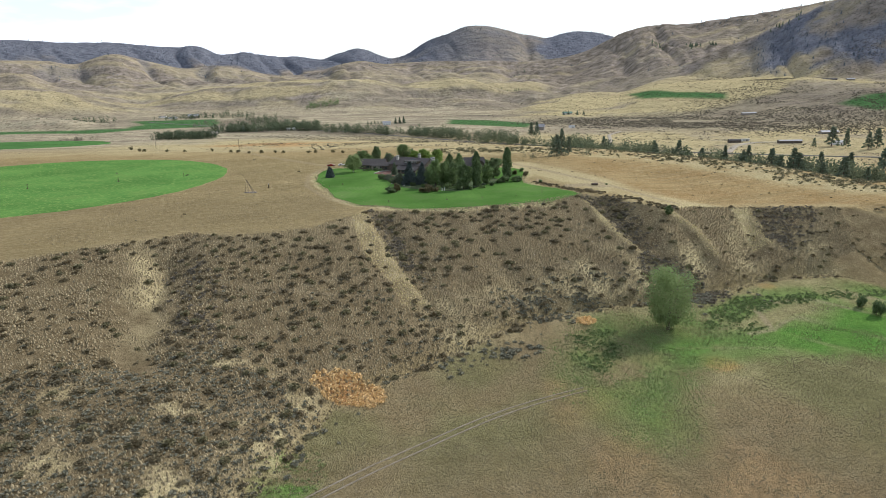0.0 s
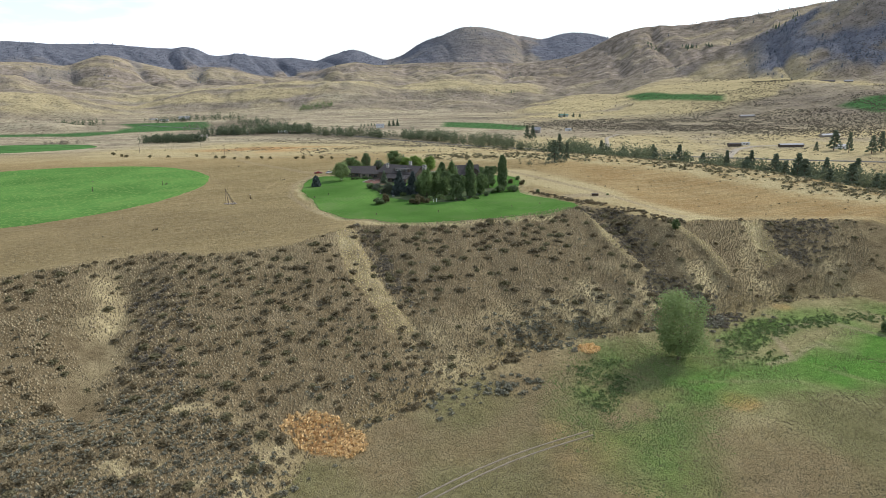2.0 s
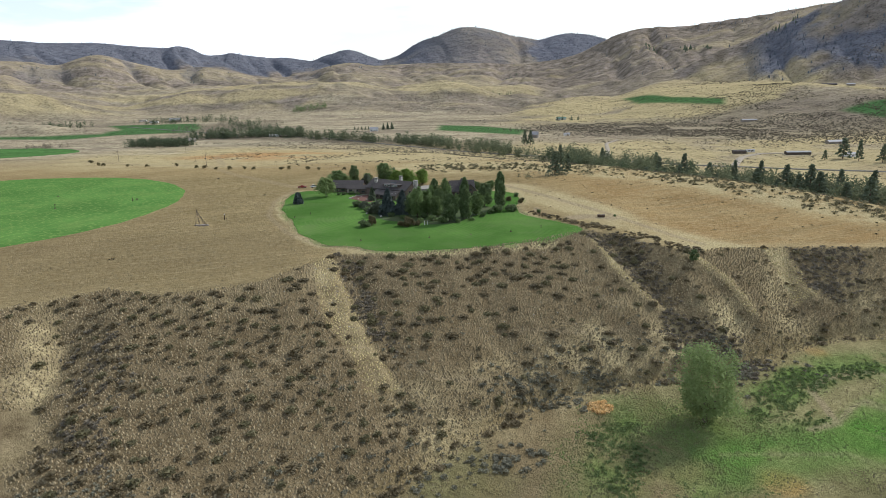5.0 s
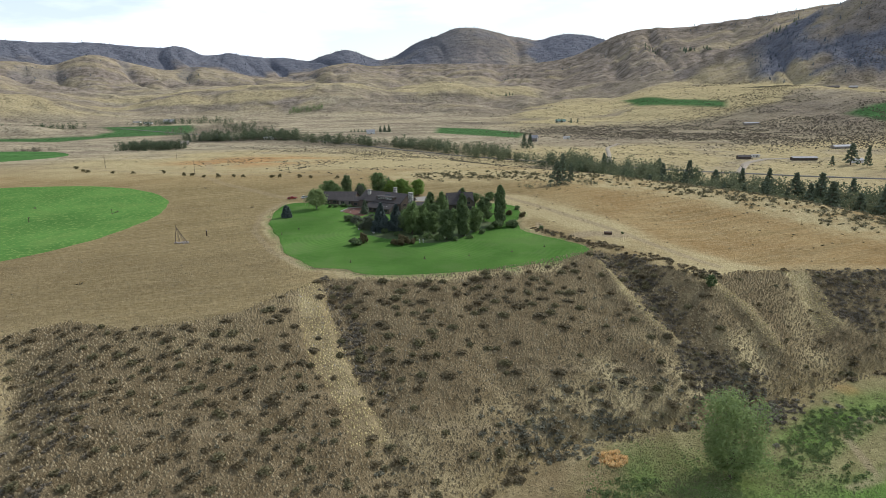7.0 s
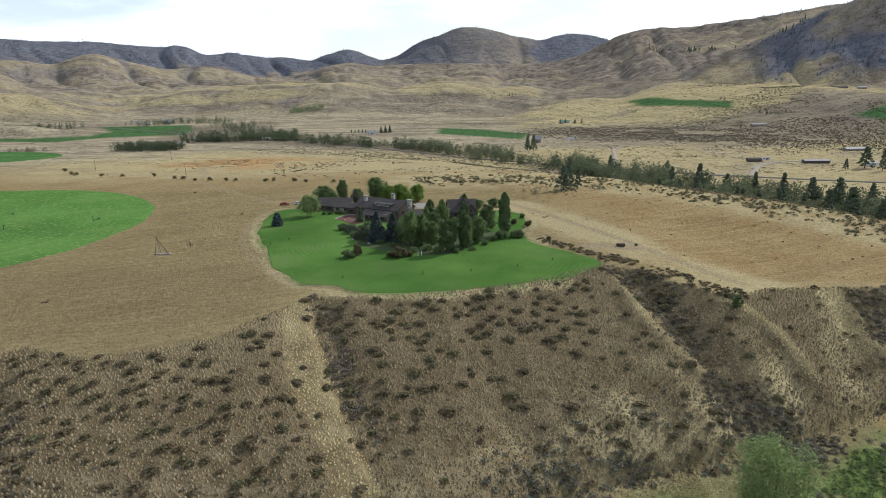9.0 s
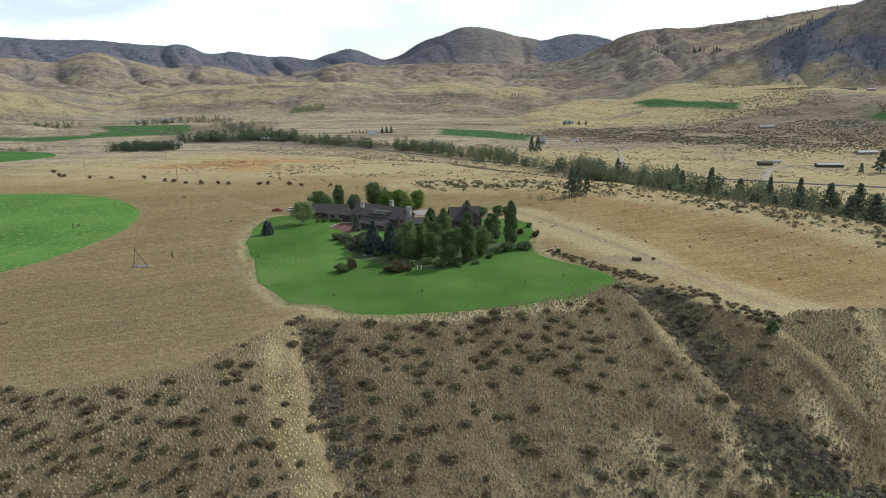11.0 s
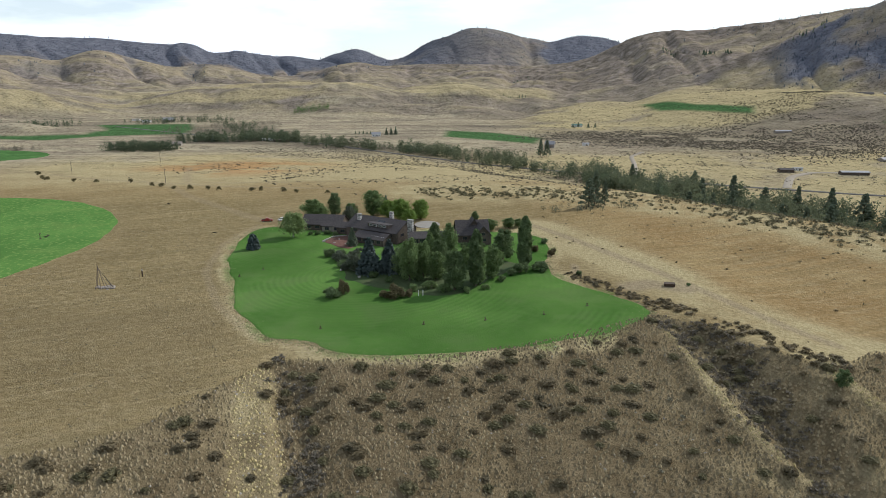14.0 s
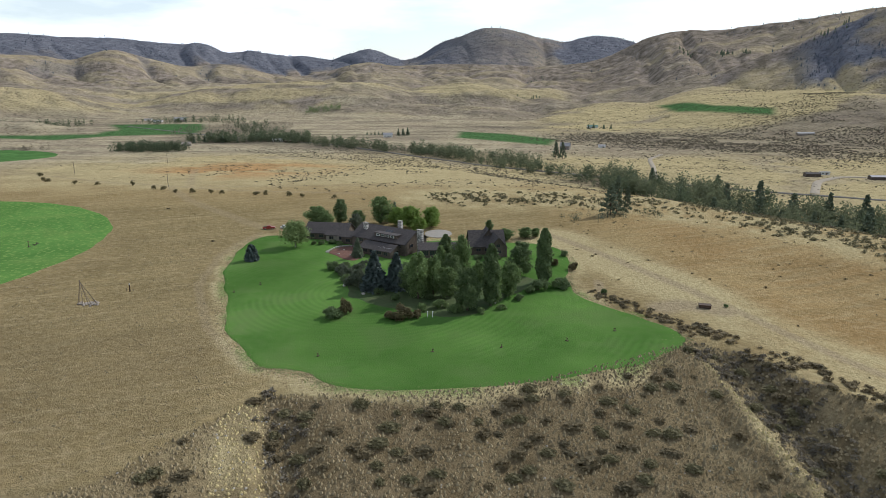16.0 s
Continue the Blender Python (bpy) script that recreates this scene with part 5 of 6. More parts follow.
# single shrubs on the part of the bluff below the lawn
bx, by = evenly(rng, (-75, 95, 226, 308), 4.6, open_chance)
order = rng.permutation(len(bx))
bx, by = bx[order], by[order]
bushes = []
for k, (leaf, label) in enumerate(((mat_shrub, "dark brown bitterbrush shrub on the dry bluff"), (mat_shrub, "dark twiggy shrub among bunch grass"), (mat_olive, "olive-green shrub on the dry bluff"))):
    me = mesh_from("brush", *brush(200 + k, 120, 170, 0.13, 0.055))
    me.materials.append(leaf)
    ob = tagged(new("shrub", me), label, "shrub", "shrubs on the bluff")
    ob.location = (bx[k], by[k], on_ground(bx[k], by[k]) - 0.1)
    ob.scale = (1.5, 1.5, 1.2)
    bushes.append(ob)
zs = height(bx, by)
for i in range(3, min(len(bx), 298)):
    s = rng.uniform(1.1, 2.4)
    c = copy_thing(bushes[i % 3 if i % 7 else 2], Matrix.Translation((bx[i], by[i], zs[i] - 0.1)) @ Matrix.Rotation(rng.uniform(-0.5, 0.5), 4, "Z"))
    c.scale = (s * rng.uniform(0.9, 1.5), s * rng.uniform(0.8, 1.1), s * rng.uniform(0.6, 0.95))
x, y = evenly(rng, (-190, 240, 60, 306), 4.3, lambda x, y: open_chance(x, y) * ~((x > -75) & (x < 95) & (y > 226)))
x, y = np.append(x, bx[298:]), np.append(y, by[298:])
half = rng.uniform(0, 1, len(x)) < 0.70
stuff("bluff_brush", [many(rng, x[half], y[half], brush(210, 50, 60, 0.15, 0.07), 1.0, 2.2, 0.72)], mat_shrub, "dark brown brush dotting the bluff", "shrubs")
stuff("bluff_olive_brush", [many(rng, x[~half], y[~half], brush(212, 50, 60, 0.15, 0.07), 1.0, 2.2, 0.75)], mat_olive, "olive brush on the bluff", "shrubs")
x, y = scatter(rng, 9000, (-190, 240, 60, 306), lambda x, y: 0.42 * open_chance(x, y))
stuff("bluff_low_brush", [many(rng, x, y, brush(219, 12, 12), 0.35, 0.85, 0.8)], mat_shrub, "small dark shrubs between the larger ones", "shrubs")
x, y = scatter(rng, 5200, (-190, 240, 60, 306), lambda x, y: 0.45 * open_chance(x, y) * step(20, 60, at_x(RIM, x) - y))
stuff("bluff_sagebrush", [many(rng, x, y, brush(211, 16, 16), 0.5, 1.2, 0.8)], mat_sage, "grey sagebrush on the lower bluff", "shrubs")
x, y = scatter(rng, 8200, (0, 105, 172, 246), lambda x, y: 0.9 * dense_chance(x, y, GULLIES[5:]) + 0.8 * (np.hypot((x - 86) / 9, (y - 229) / 8) < 1 + 0.5 * fbm(x, y, 7, 2, 22)))
stuff("foot_sagebrush", [many(rng, x, y, brush(228, 18, 20), 0.6, 1.4, 0.85)], mat_sage, "close grey sagebrush at the foot of the bluff", "shrubs")
x, y = scatter(rng, 42000, (-120, 175, 145, 312), lambda x, y: dense_chance(x, y, GULLIES[:5]))
stuff("gully_brush", [many(rng, x, y, brush(216, 18, 20), 0.5, 1.35, 0.85)], mat_heather, "thick dark grey-brown brush filling the gullies", "shrubs")
# thick sagebrush on the apron
x, y = scatter(rng, 9000, (-170, 130, 40, 235), lambda x, y: np.clip(step(26, 4, np.abs(y - at_x(FOOT, x) - 2)) * (0.32 + 0.9 * fbm(x, y, 16, 3, 111)) * (x < 118), 0, 1) * (np.hypot((x + 34) / 13, (y - 154) / 8) > 1))
stuff("apron_sagebrush", [many(rng, x, y, brush(213), 0.6, 1.3, 0.8)], mat_sage, "grey sagebrush along the foot of the bluff", "shrubs")


x, y = scatter(rng, 9500, (-150, -38, 84, 162), lambda x, y: 0.85 * soft_inside(x, y, SAGEBED, 9) * step(0.20, 0.02, fbm(x, y, 11, 3, 171)))
stuff("sagebrush_bed", [many(rng, x, y, brush(218, 11, 12), 0.45, 0.95, 0.85)], mat_sage, "dense grey-green sagebrush low on the bluff", "shrubs")


def tuft(seed, sides=5):
    rng = np.random.default_rng(seed)
    turn = 2 * math.pi / sides
    v = [(math.cos(k * turn) * rng.uniform(0.8, 1.2), math.sin(k * turn) * rng.uniform(0.8, 1.2), -0.15) for k in range(sides)]
    v += [(rng.uniform(-0.2, 0.2), rng.uniform(-0.2, 0.2), 1.0)]
    return np.array(v), np.array([(k, (k + 1) % sides, sides) for k in range(sides)])


rng = np.random.default_rng(99)
tx, ty = evenly(rng, (-165, 175, 84, 308), 1.02, lambda x, y: np.clip((y < at_x(RIM, x) + 1) * (y > at_x(FOOT, x) - 4) * (0.95 + 0.5 * fbm(x, y, 14, 3, 121)) * np.where(y < 150, 0.85, 1.0), 0, 1))
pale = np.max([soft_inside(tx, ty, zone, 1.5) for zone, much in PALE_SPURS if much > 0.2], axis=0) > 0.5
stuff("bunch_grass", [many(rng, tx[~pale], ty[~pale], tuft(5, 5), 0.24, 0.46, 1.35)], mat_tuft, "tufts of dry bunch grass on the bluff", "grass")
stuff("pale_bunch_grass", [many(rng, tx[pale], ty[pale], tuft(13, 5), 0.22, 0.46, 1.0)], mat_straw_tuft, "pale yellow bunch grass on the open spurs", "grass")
ring_x = np.array([q[0] for q in LAWN]).repeat(40)
ring_y = np.array([q[1] for q in LAWN]).repeat(40)
gx, gy = ring_x + rng.normal(0, 1.0, len(ring_x)), ring_y + rng.normal(0, 1.0, len(ring_x))
keep = rng.uniform(0, 1, len(gx)) < 0.25
stuff("lawn_edge_grass", [many(rng, gx[keep], gy[keep], tuft(7), 0.12, 0.26, 0.7)], mat_weed_olive, "ragged green grass along the lawn's edge", "grass")
keep = rng.uniform(0, 1, len(gx)) < 0.34
stuff("lawn_edge_straw", [many(rng, gx[keep] + rng.normal(0, 2.4, keep.sum()), gy[keep] + rng.normal(0, 2.4, keep.sum()), tuft(8), 0.12, 0.26, 0.6)], mat_tuft, "dry grass along the lawn's edge", "grass")
gx, gy = scatter(rng, 90000, (-170, 150, 225, 420), lambda x, y: (y > at_x(RIM, x) + 1) * ~inside(x, y, LAWN) * np.clip(0.36 + 0.5 * fbm(x, y, 14, 3, 161), 0, 1) * (x < 30) * (np.hypot(x - -266, y - 382) > 120))
dark = rng.uniform(0, 1, len(gx)) < 0.16
stuff("field_stubble", [many(rng, gx[~dark], gy[~dark], tuft(9, 4), 0.14, 0.32, 0.6)], mat_stubble, "dry stubble tufts on the bench field", "grass")
stuff("field_weeds", [many(rng, gx[dark], gy[dark], tuft(10), 0.14, 0.34, 0.7)], mat_shrub, "dark dry weeds on the bench field", "plants")
x, y = scatter(rng, 9000, (-60, 70, 225, 300), lambda x, y: (open_chance(x, y) > 0) * 0.03 + 0.18 * (line_distance(x, y, [(-40, 262), (-28, 230)]) < 8))
stuff("stones", [many(rng, x, y, tuft(6), 0.12, 0.32, 0.7)], mat_stone, "pale stones lying on the bluff", "stones")
x, y = scatter(rng, 7000, (20, 230, 140, 245), lambda x, y: 0.30 * soft_inside(x, y, WEEDS, 12) * step(-0.2, 0.4, fbm(x, y, 7, 3, 131)) + 0.5 * soft_inside(x, y, BANKGREEN, 4))
fx, fy = scatter(rng, 60000, (-60, 235, 84, 222), lambda x, y: (y < at_x(FOOT, x) + 2) * np.clip(0.75 + 0.9 * fbm(x, y, 17, 3, 181), 0, 1) * ~inside(x, y, MEADOW) * (1 - 0.6 * soft_inside(x, y, WEEDS, 14)))
stuff("field_grass_tufts", [many(rng, fx, fy, tuft(12, 3), 0.15, 0.36, 0.7)], mat_field_tuft, "brown dry grass tufts on the lower field", "grass")
wx, wy = scatter(rng, 120000, (15, 240, 120, 245), lambda x, y: 0.8 * soft_inside(x, y, WEEDS, 14) * step(-0.5, 0.3, fbm(x, y, 9, 3, 133)) + 0.5 * soft_inside(x, y, MEADOW, 6) * step(0.1, 0.5, fbm(x, y, 12, 3, 134)))
stuff("weed_tufts", [many(rng, wx, wy, tuft(11), 0.15, 0.36, 0.85)], mat_wet_tuft, "olive-green weed tufts on the wet meadow", "plants")
stuff("green_weeds", [many(rng, x, y, brush(214, 12, 14), 0.35, 0.8, 0.55)], mat_weed_olive, "green weeds on the wet ground", "plants")
x, y = scatter(rng, 1500, (-56, -30, 100, 132), lambda x, y: 0.5 * (np.hypot(x + 43, (y - 118) * 0.7) < 8))
stuff("green_patch", [many(rng, x, y, brush(215, 10, 10), 0.3, 0.65, 0.7)], mat_weed_olive, "patch of green weeds on the dry field", "plants")

mat_orange = leafy("orange_dry_weed", (0.56, 0.385, 0.175), (0.72, 0.530, 0.275), None, 0.4)
x, y = scatter(rng, 1500, (-50, -18, 144, 164), lambda x, y: 0.8 * (np.hypot((x + 34) / 11, (y - 154) / 6) < 1 + 0.4 * fbm(x, y, 6, 2, 6)))
stuff("dry_weed_bank", [many(rng, x, y, brush(225, 20, 8), 0.5, 1.3, 0.9)], mat_orange, "bank of orange dry tumbled weeds", "plants")
x, y = scatter(rng, 260, (36, 48, 202, 212), lambda x, y: 0.7 * (np.hypot(x - 42, y - 207) < 3.4))
stuff("rust_bushes", [many(rng, x, y, brush(226, 16, 20), 0.5, 1.2, 1.0)], mat_orange, "orange-tan dry bushes beside the wet ground", "shrubs")
x, y = scatter(rng, 13000, (25, 205, 160, 242), lambda x, y: np.max([soft_inside(x, y, zone, 2.5) for zone in THICKETS], axis=0) * np.clip(0.75 + 0.8 * fbm(x, y, 8, 2, 135), 0, 1))
stuff("green_shrubs", [many(rng, x, y, brush(217, 12, 22, 0.17), 0.45, 1.15, 0.9)], mat_weed, "low green shrubs on the wet ground", "shrubs")

# brush on the benches, the river flat and the far slopes
speck = brush(220, 4, 5)
x, y = scatter(rng, 90000, (-500, 640, 250, 1060), lambda x, y: (y > at_x(RIM, x) + 30) * (
    0.10 * step(40, 10, np.abs(y - np.interp(x, FALL_X, FALL_Y) - 20)) * (x > 40) + 0.30 * step(520, 590, y) * step(-320, -60, x) * step(-0.05, 0.25, fbm(x, y, 40, 3, 141)) + 0.30 * (line_distance(x + 25, y + 35, RIVER) < 95) * (y > 300) + 0.0012))
gx, gy = scatter(rng, 900, (45, 330, 250, 520), lambda x, y: (y > at_x(RIM, x) + 6) * (y < np.interp(x, FALL_X, FALL_Y)) * ~inside(x, y, LAWN) * 0.5)
stuff("field_bushes", [many(rng, gx, gy, brush(227, 14, 14), 0.4, 1.1, 0.8)], mat_shrub, "small dark bushes dotting the golden field", "shrubs")
ex, ey = scatter(rng, 46000, (-20, 340, 215, 560), lambda x, y: np.clip(0.34 * step(30, 8, line_distance(x, y, EDGE)) * (0.7 + fbm(x, y, 18, 3, 145)), 0, 1))
stuff("edge_sagebrush", [many(rng, ex, ey, brush(224, 14, 14), 0.8, 2.5, 0.75)], mat_olive, "olive-brown sagebrush on the straw edge of the bench", "shrubs")
stuff("flat_brush", [many(rng, x, y, speck, 0.9, 2.4, 0.75)], mat_far_sage, "dark brush on the dry river flat", "shrubs")
x, y = scatter(rng, 62000, (60, 1100, 840, 1900), lambda x, y: (0.05 + 1.0 * soft_inside(x, y, STIPPLE, 120) + 0.5 * step(20, 24, np.degrees(np.arctan2(x, y - 66))) * step(-0.1, 0.25, fbm(x, y, 130, 3, 153))) * (fbm(x, y, 90, 4, 151) > -0.15) * step(2, 9, np.degrees(np.arctan2(x, y - 66))))
stuff("slope_sagebrush", [many(rng, x, y, brush(221, 2, 3), 1.6, 4.2, 0.7)], mat_far_sage, "dark sagebrush stippling the far slope", "shrubs")
x, y = scatter(rng, 500, (40, 62, 320, 356), lambda x, y: 0.6 * (line_distance(x, y, [(42, 345), (52, 333), (62, 318), (66, 308)]) < 3))
stuff("rim_brush", [many(rng, x, y, brush(222), 0.7, 1.4, 0.8)], mat_shrub, "dark brush along the lawn's edge", "shrubs")
x, y = scatter(rng, 4000, (52, 98, 262, 325), lambda x, y: 0.22 * (line_distance(x, y, [(62, 318), (70, 306), (84, 288), (94, 276), (120, 292)]) < 5) * (fbm(x, y, 9, 2, 4) > -0.2))
stuff("rim_sagebrush", [many(rng, x, y, brush(223), 0.8, 1.7, 0.8)], mat_shrub, "brown sagebrush along the rim of the draw", "shrubs")


# ---- buildings ----
mat_roof = plain("dark_shingle", (0.055, 0.048, 0.046), (0.085, 0.074, 0.070), 1.5, 0.9, 0.02)
mat_siding = plain("dark_wood_siding", (0.085, 0.065, 0.052), (0.12, 0.095, 0.075), 1.0, 0.85, 0.01)
mat_siding_pale = plain("weathered_siding", (0.25, 0.215, 0.18), (0.31, 0.27, 0.225), 1.0, 0.85, 0.01)
mat_white = plain("white_paint", (0.72, 0.71, 0.68), (0.64, 0.63, 0.60), 0.8, 0.6)
mat_metal = plain("pale_metal_roof", (0.30, 0.30, 0.30), (0.24, 0.24, 0.25), 0.3, 0.7)
mat_trim = plain("brown_trim", (0.13, 0.10, 0.08), (0.17, 0.13, 0.10), 2.0, 0.7)
mat_mulch = plain("red_bark_mulch", (0.115, 0.056, 0.042), (0.160, 0.080, 0.058), 1.0, 0.95, 0.05)
mat_red = plain("red_car_paint", (0.26, 0.040, 0.028), (0.22, 0.035, 0.025), 0.5, 0.3)
mat_tyre = plain("black_rubber", (0.02, 0.02, 0.02), (0.03, 0.03, 0.03), 3.0, 0.9)
mat_chrome = plain("grey_steel", (0.5, 0.5, 0.5), (0.42, 0.42, 0.42), 2.0, 0.35, 0.0, 0.9)
mat_rust_metal = plain("rusty_steel", (0.060, 0.042, 0.030), (0.095, 0.060, 0.042), 1.5, 0.8, 0.01)
mat_pole = plain("grey_pole_wood", (0.16, 0.125, 0.095), (0.23, 0.185, 0.145), 2.0, 0.9, 0.01)
mat_glass, g_nt, g_b = shader("window_glass", 0.08)
g_b.inputs["Base Color"].default_value = (0.03, 0.035, 0.04, 1)
g_b.inputs["Specular IOR Level"].default_value = 0.6


def box(bm, size, at=(0, 0, 0), turn=0.0, bevel=0.0):
    m = Matrix.Translation(at) @ Matrix.Rotation(turn, 4, "Z") @ Matrix.Diagonal((*size, 1))
    got = bmesh.ops.create_cube(bm, size=1, matrix=m)["verts"]
    if bevel:
        edges = {e for v in got for e in v.link_edges}
        bmesh.ops.bevel(bm, geom=list(edges), offset=bevel, segments=2, affect="EDGES", profile=0.6)


def rod(bm, a, b, ra, rb, sides=8):
    a, b = Vector(a), Vector(b)
    m = Matrix.Translation((a + b) / 2) @ (b - a).to_track_quat("Z", "Y").to_matrix().to_4x4()
    bmesh.ops.create_cone(bm, cap_ends=True, segments=sides, radius1=ra, radius2=rb, depth=(b - a).length, matrix=m)


def solid(name, bm):
    me = bpy.data.meshes.new(name)
    bm.normal_update()
    bm.to_mesh(me)
    bm.free()
    return me


def boxed(name, material, parent, size, at, turn=0.0, bevel=0.0, label=""):
    bm = bmesh.new()
    box(bm, size, at, turn, bevel)
    return part(name, solid(name, bm), material, parent, label)


def gable_roof(length, width, eave, ridge, over=0.6, thick=0.22):
    """Two thick slopes, with their overhang."""
    bm = bmesh.new()
    lx, wy = length / 2 + over, width / 2
    drop = (ridge - eave) / wy * over
    rows = []
    for x in (-lx, lx):
        row = [(x, -wy - over, eave - drop), (x, 0, ridge), (x, wy + over, eave - drop), (x, wy + over, eave - drop - thick), (x, 0, ridge - thick), (x, -wy - over, eave - drop - thick)]
        rows.append([bm.verts.new(q) for q in row])
    a, b = rows
    for i in range(6):
        bm.faces.new((a[i], a[(i + 1) % 6], b[(i + 1) % 6], b[i]))
    bm.faces.new((a[0], a[5], a[4], a[1])), bm.faces.new((a[1], a[4], a[3], a[2]))
    bm.faces.new((b[1], b[4], b[5], b[0])), bm.faces.new((b[2], b[3], b[4], b[1]))
    bmesh.ops.recalc_face_normals(bm, faces=bm.faces)
    return bm


def gable_walls(length, width, eave, ridge, base=-0.4):
    bm = bmesh.new()
    rows = []
    for x in (-length / 2, length / 2):
        rows.append([bm.verts.new(q) for q in ((x, -width / 2, base), (x, -width / 2, eave - 0.05), (x, 0, ridge - 0.28), (x, width / 2, eave - 0.05), (x, width / 2, base))])
    a, b = rows
    bm.faces.new(a), bm.faces.new(b[::-1])
    for i in range(5):
        bm.faces.new((a[i], b[i], b[(i + 1) % 5], a[(i + 1) % 5]))
    bmesh.ops.recalc_face_normals(bm, faces=bm.faces)
    return bm


def moved(ob, m):
    ob.matrix_basis = m
    return ob


def window(parent, w, h, m, frame_mat=None, panes=2):
    """A frame standing proud of its wall, with panes; m is the pose of its middle, y outwards."""
    bm = bmesh.new()
    for x in (-w / 2, w / 2):
        box(bm, (0.12, 0.16, h + 0.12), (x, 0, 0))
    for z in (-h / 2, h / 2):
        box(bm, (w, 0.14, 0.12), (0, 0, z))
    top = moved(part("window", solid("window", bm), frame_mat or mat_trim, parent), m)
    for i in range(panes):
        boxed("pane", mat_glass, top, (w / panes - 0.12, 0.06, h - 0.1), ((i + 0.5) * w / panes - w / 2, 0.0, 0))
    return top


def wing(house, length, width, eave, ridge, m, siding, roof, front=(), ends=(), pane_h=1.3, frame_mat=None):
    """One wing of a house: walls, roof and the windows in its front (-y) and ends."""
    wall = moved(part("wall", solid("wall", gable_walls(length, width, eave, ridge)), siding, house), m)
    top = moved(part("roof", solid("roof", gable_roof(length, width, eave, ridge)), roof, house), m)
    for x, z, w in front:
        window(wall, w, pane_h, Matrix.Translation((x, -width / 2 - 0.05, z)) @ Matrix.Rotation(math.pi, 4, "Z"), frame_mat, max(1, round(w / 1.0)))
    for side, y, z, w in ends:
        window(wall, w, pane_h, Matrix.Translation((side * (length / 2 + 0.05), y, z)) @ Matrix.Rotation(-side * math.pi / 2, 4, "Z"), frame_mat, max(1, round(w / 1.0)))
    return wall, top


house = tagged(new("ranch_house"), "large dark wooden ranch house with shingle roofs", "house")
house.location = (-20, 398, on_ground(-20, 398))


def at(x, y, degrees_, z=0.0):
    return Matrix.Translation((x + 20, y - 398, z)) @ Matrix.Rotation(radians(degrees_), 4, "Z")


main_wall, main_roof = wing(house, 27, 14, 5.0, 8.8, at(-28.5, 400.5, -33), mat_siding, mat_roof,
                            [(-9, 3.6, 3.0), (-4, 3.6, 3.0), (1.5, 3.6, 2.4), (6, 3.6, 3.0), (10.5, 3.6, 2.0), (-7, 1.2, 3.0), (0, 1.2, 2.0), (7, 1.2, 3.0)], [(1, -3, 3.4, 2.2), (1, 2, 3.4, 2.2), (-1, 0, 3.2, 2.4)])
low_wall, low_roof = wing(house, 15, 7.5, 2.9, 4.6, at(-30.5, 391.0, -33), mat_siding, mat_roof, [(-5, 1.6, 2.6), (-1.5, 1.6, 2.6), (2.0, 1.6, 2.6), (5.2, 1.6, 2.0)], [(1, 0, 1.6, 2.0)])
left_wall, left_roof = wing(house, 18, 11, 3.1, 6.3, at(-56, 419, -8), mat_siding, mat_roof, [(-6, 1.5, 2.2), (-2, 1.5, 2.2), (3.5, 1.5, 2.0), (6.8, 1.5, 1.6)], [(1, -1.5, 2.0, 1.6), (1, 2.0, 2.0, 1.6)])
porch_wall, porch_roof = wing(house, 9.5, 5.0, 3.0, 4.2, at(-51, 412.8, -8), mat_siding_pale, mat_roof, [(-2.5, 1.5, 1.8), (2.0, 1.5, 2.2)])
link_wall, link_roof = wing(house, 12, 7, 3.4, 5.0, at(-42, 408, -20), mat_siding, mat_roof, [(-3, 1.6, 2.2), (1, 1.6, 2.2)])
sun_wall, sun_roof = wing(house, 17, 7.5, 3.5, 5.2, at(-7, 389.5, 4), mat_siding, mat_roof, [(-6.5, 1.9, 2.6), (-3.4, 1.9, 2.6), (-0.3, 1.9, 2.6), (2.8, 1.9, 2.6), (5.9, 1.9, 2.6)], pane_h=1.9)
right_wall, right_roof = wing(house, 13, 11, 3.8, 8.6, at(10.0, 396, 6), mat_siding, mat_roof, [(-3.5, 2.0, 1.8), (-0.5, 2.0, 1.4)], [(1, -2, 2.4, 1.6), (1, 2, 2.4, 1.6)])
cross_wall, cross_roof = wing(house, 9.5, 7.0, 4.2, 8.0, at(13.6, 391.2, 100), mat_siding, mat_roof, [], [(-1, 0, 2.2, 2.6), (-1, 0, 4.6, 1.6)])

peak_wall, peak_roof = wing(house, 5.0, 4.6, 6.2, 9.4, at(10.6, 396.4, 98), mat_siding, mat_roof, [], [(-1, 0, 6.2, 1.6)])


def stone_mix():
    m, nt, b = shader("mixed_fieldstone", 0.9)
    rnd = nt.nodes.new("ShaderNodeNewGeometry").outputs["Random Per Island"]
    nt.links.new(mix(nt, rnd, (0.12, 0.11, 0.10), (0.46, 0.43, 0.39)), b.inputs["Base Color"])
    return m


mat_mixed_stone = stone_mix()


def chimney(roof, x, y, base, top, w=1.7, d=1.2, turn=-33):
    """A fieldstone stack of rough courses with a cap."""
    rg = random.Random(int(x * 10) + 5)
    bm = bmesh.new()
    z = base
    while z < top:
        for i in range(4):
            box(bm, (w / 4 * 1.02, d * rg.uniform(0.94, 1.06), 0.42), (w * (i - 1.5) / 4, 0, z + 0.2), 0, 0.03)
        z += 0.42
    stack = part("chimney", solid("chimney", bm), mat_mixed_stone, house, "rough pale stone chimney")
    stack.matrix_basis = at(x, y, turn)
    boxed("cap", mat_stone, stack, (w + 0.25, d + 0.25, 0.18), (0, 0, z + 0.08), 0, 0.03)


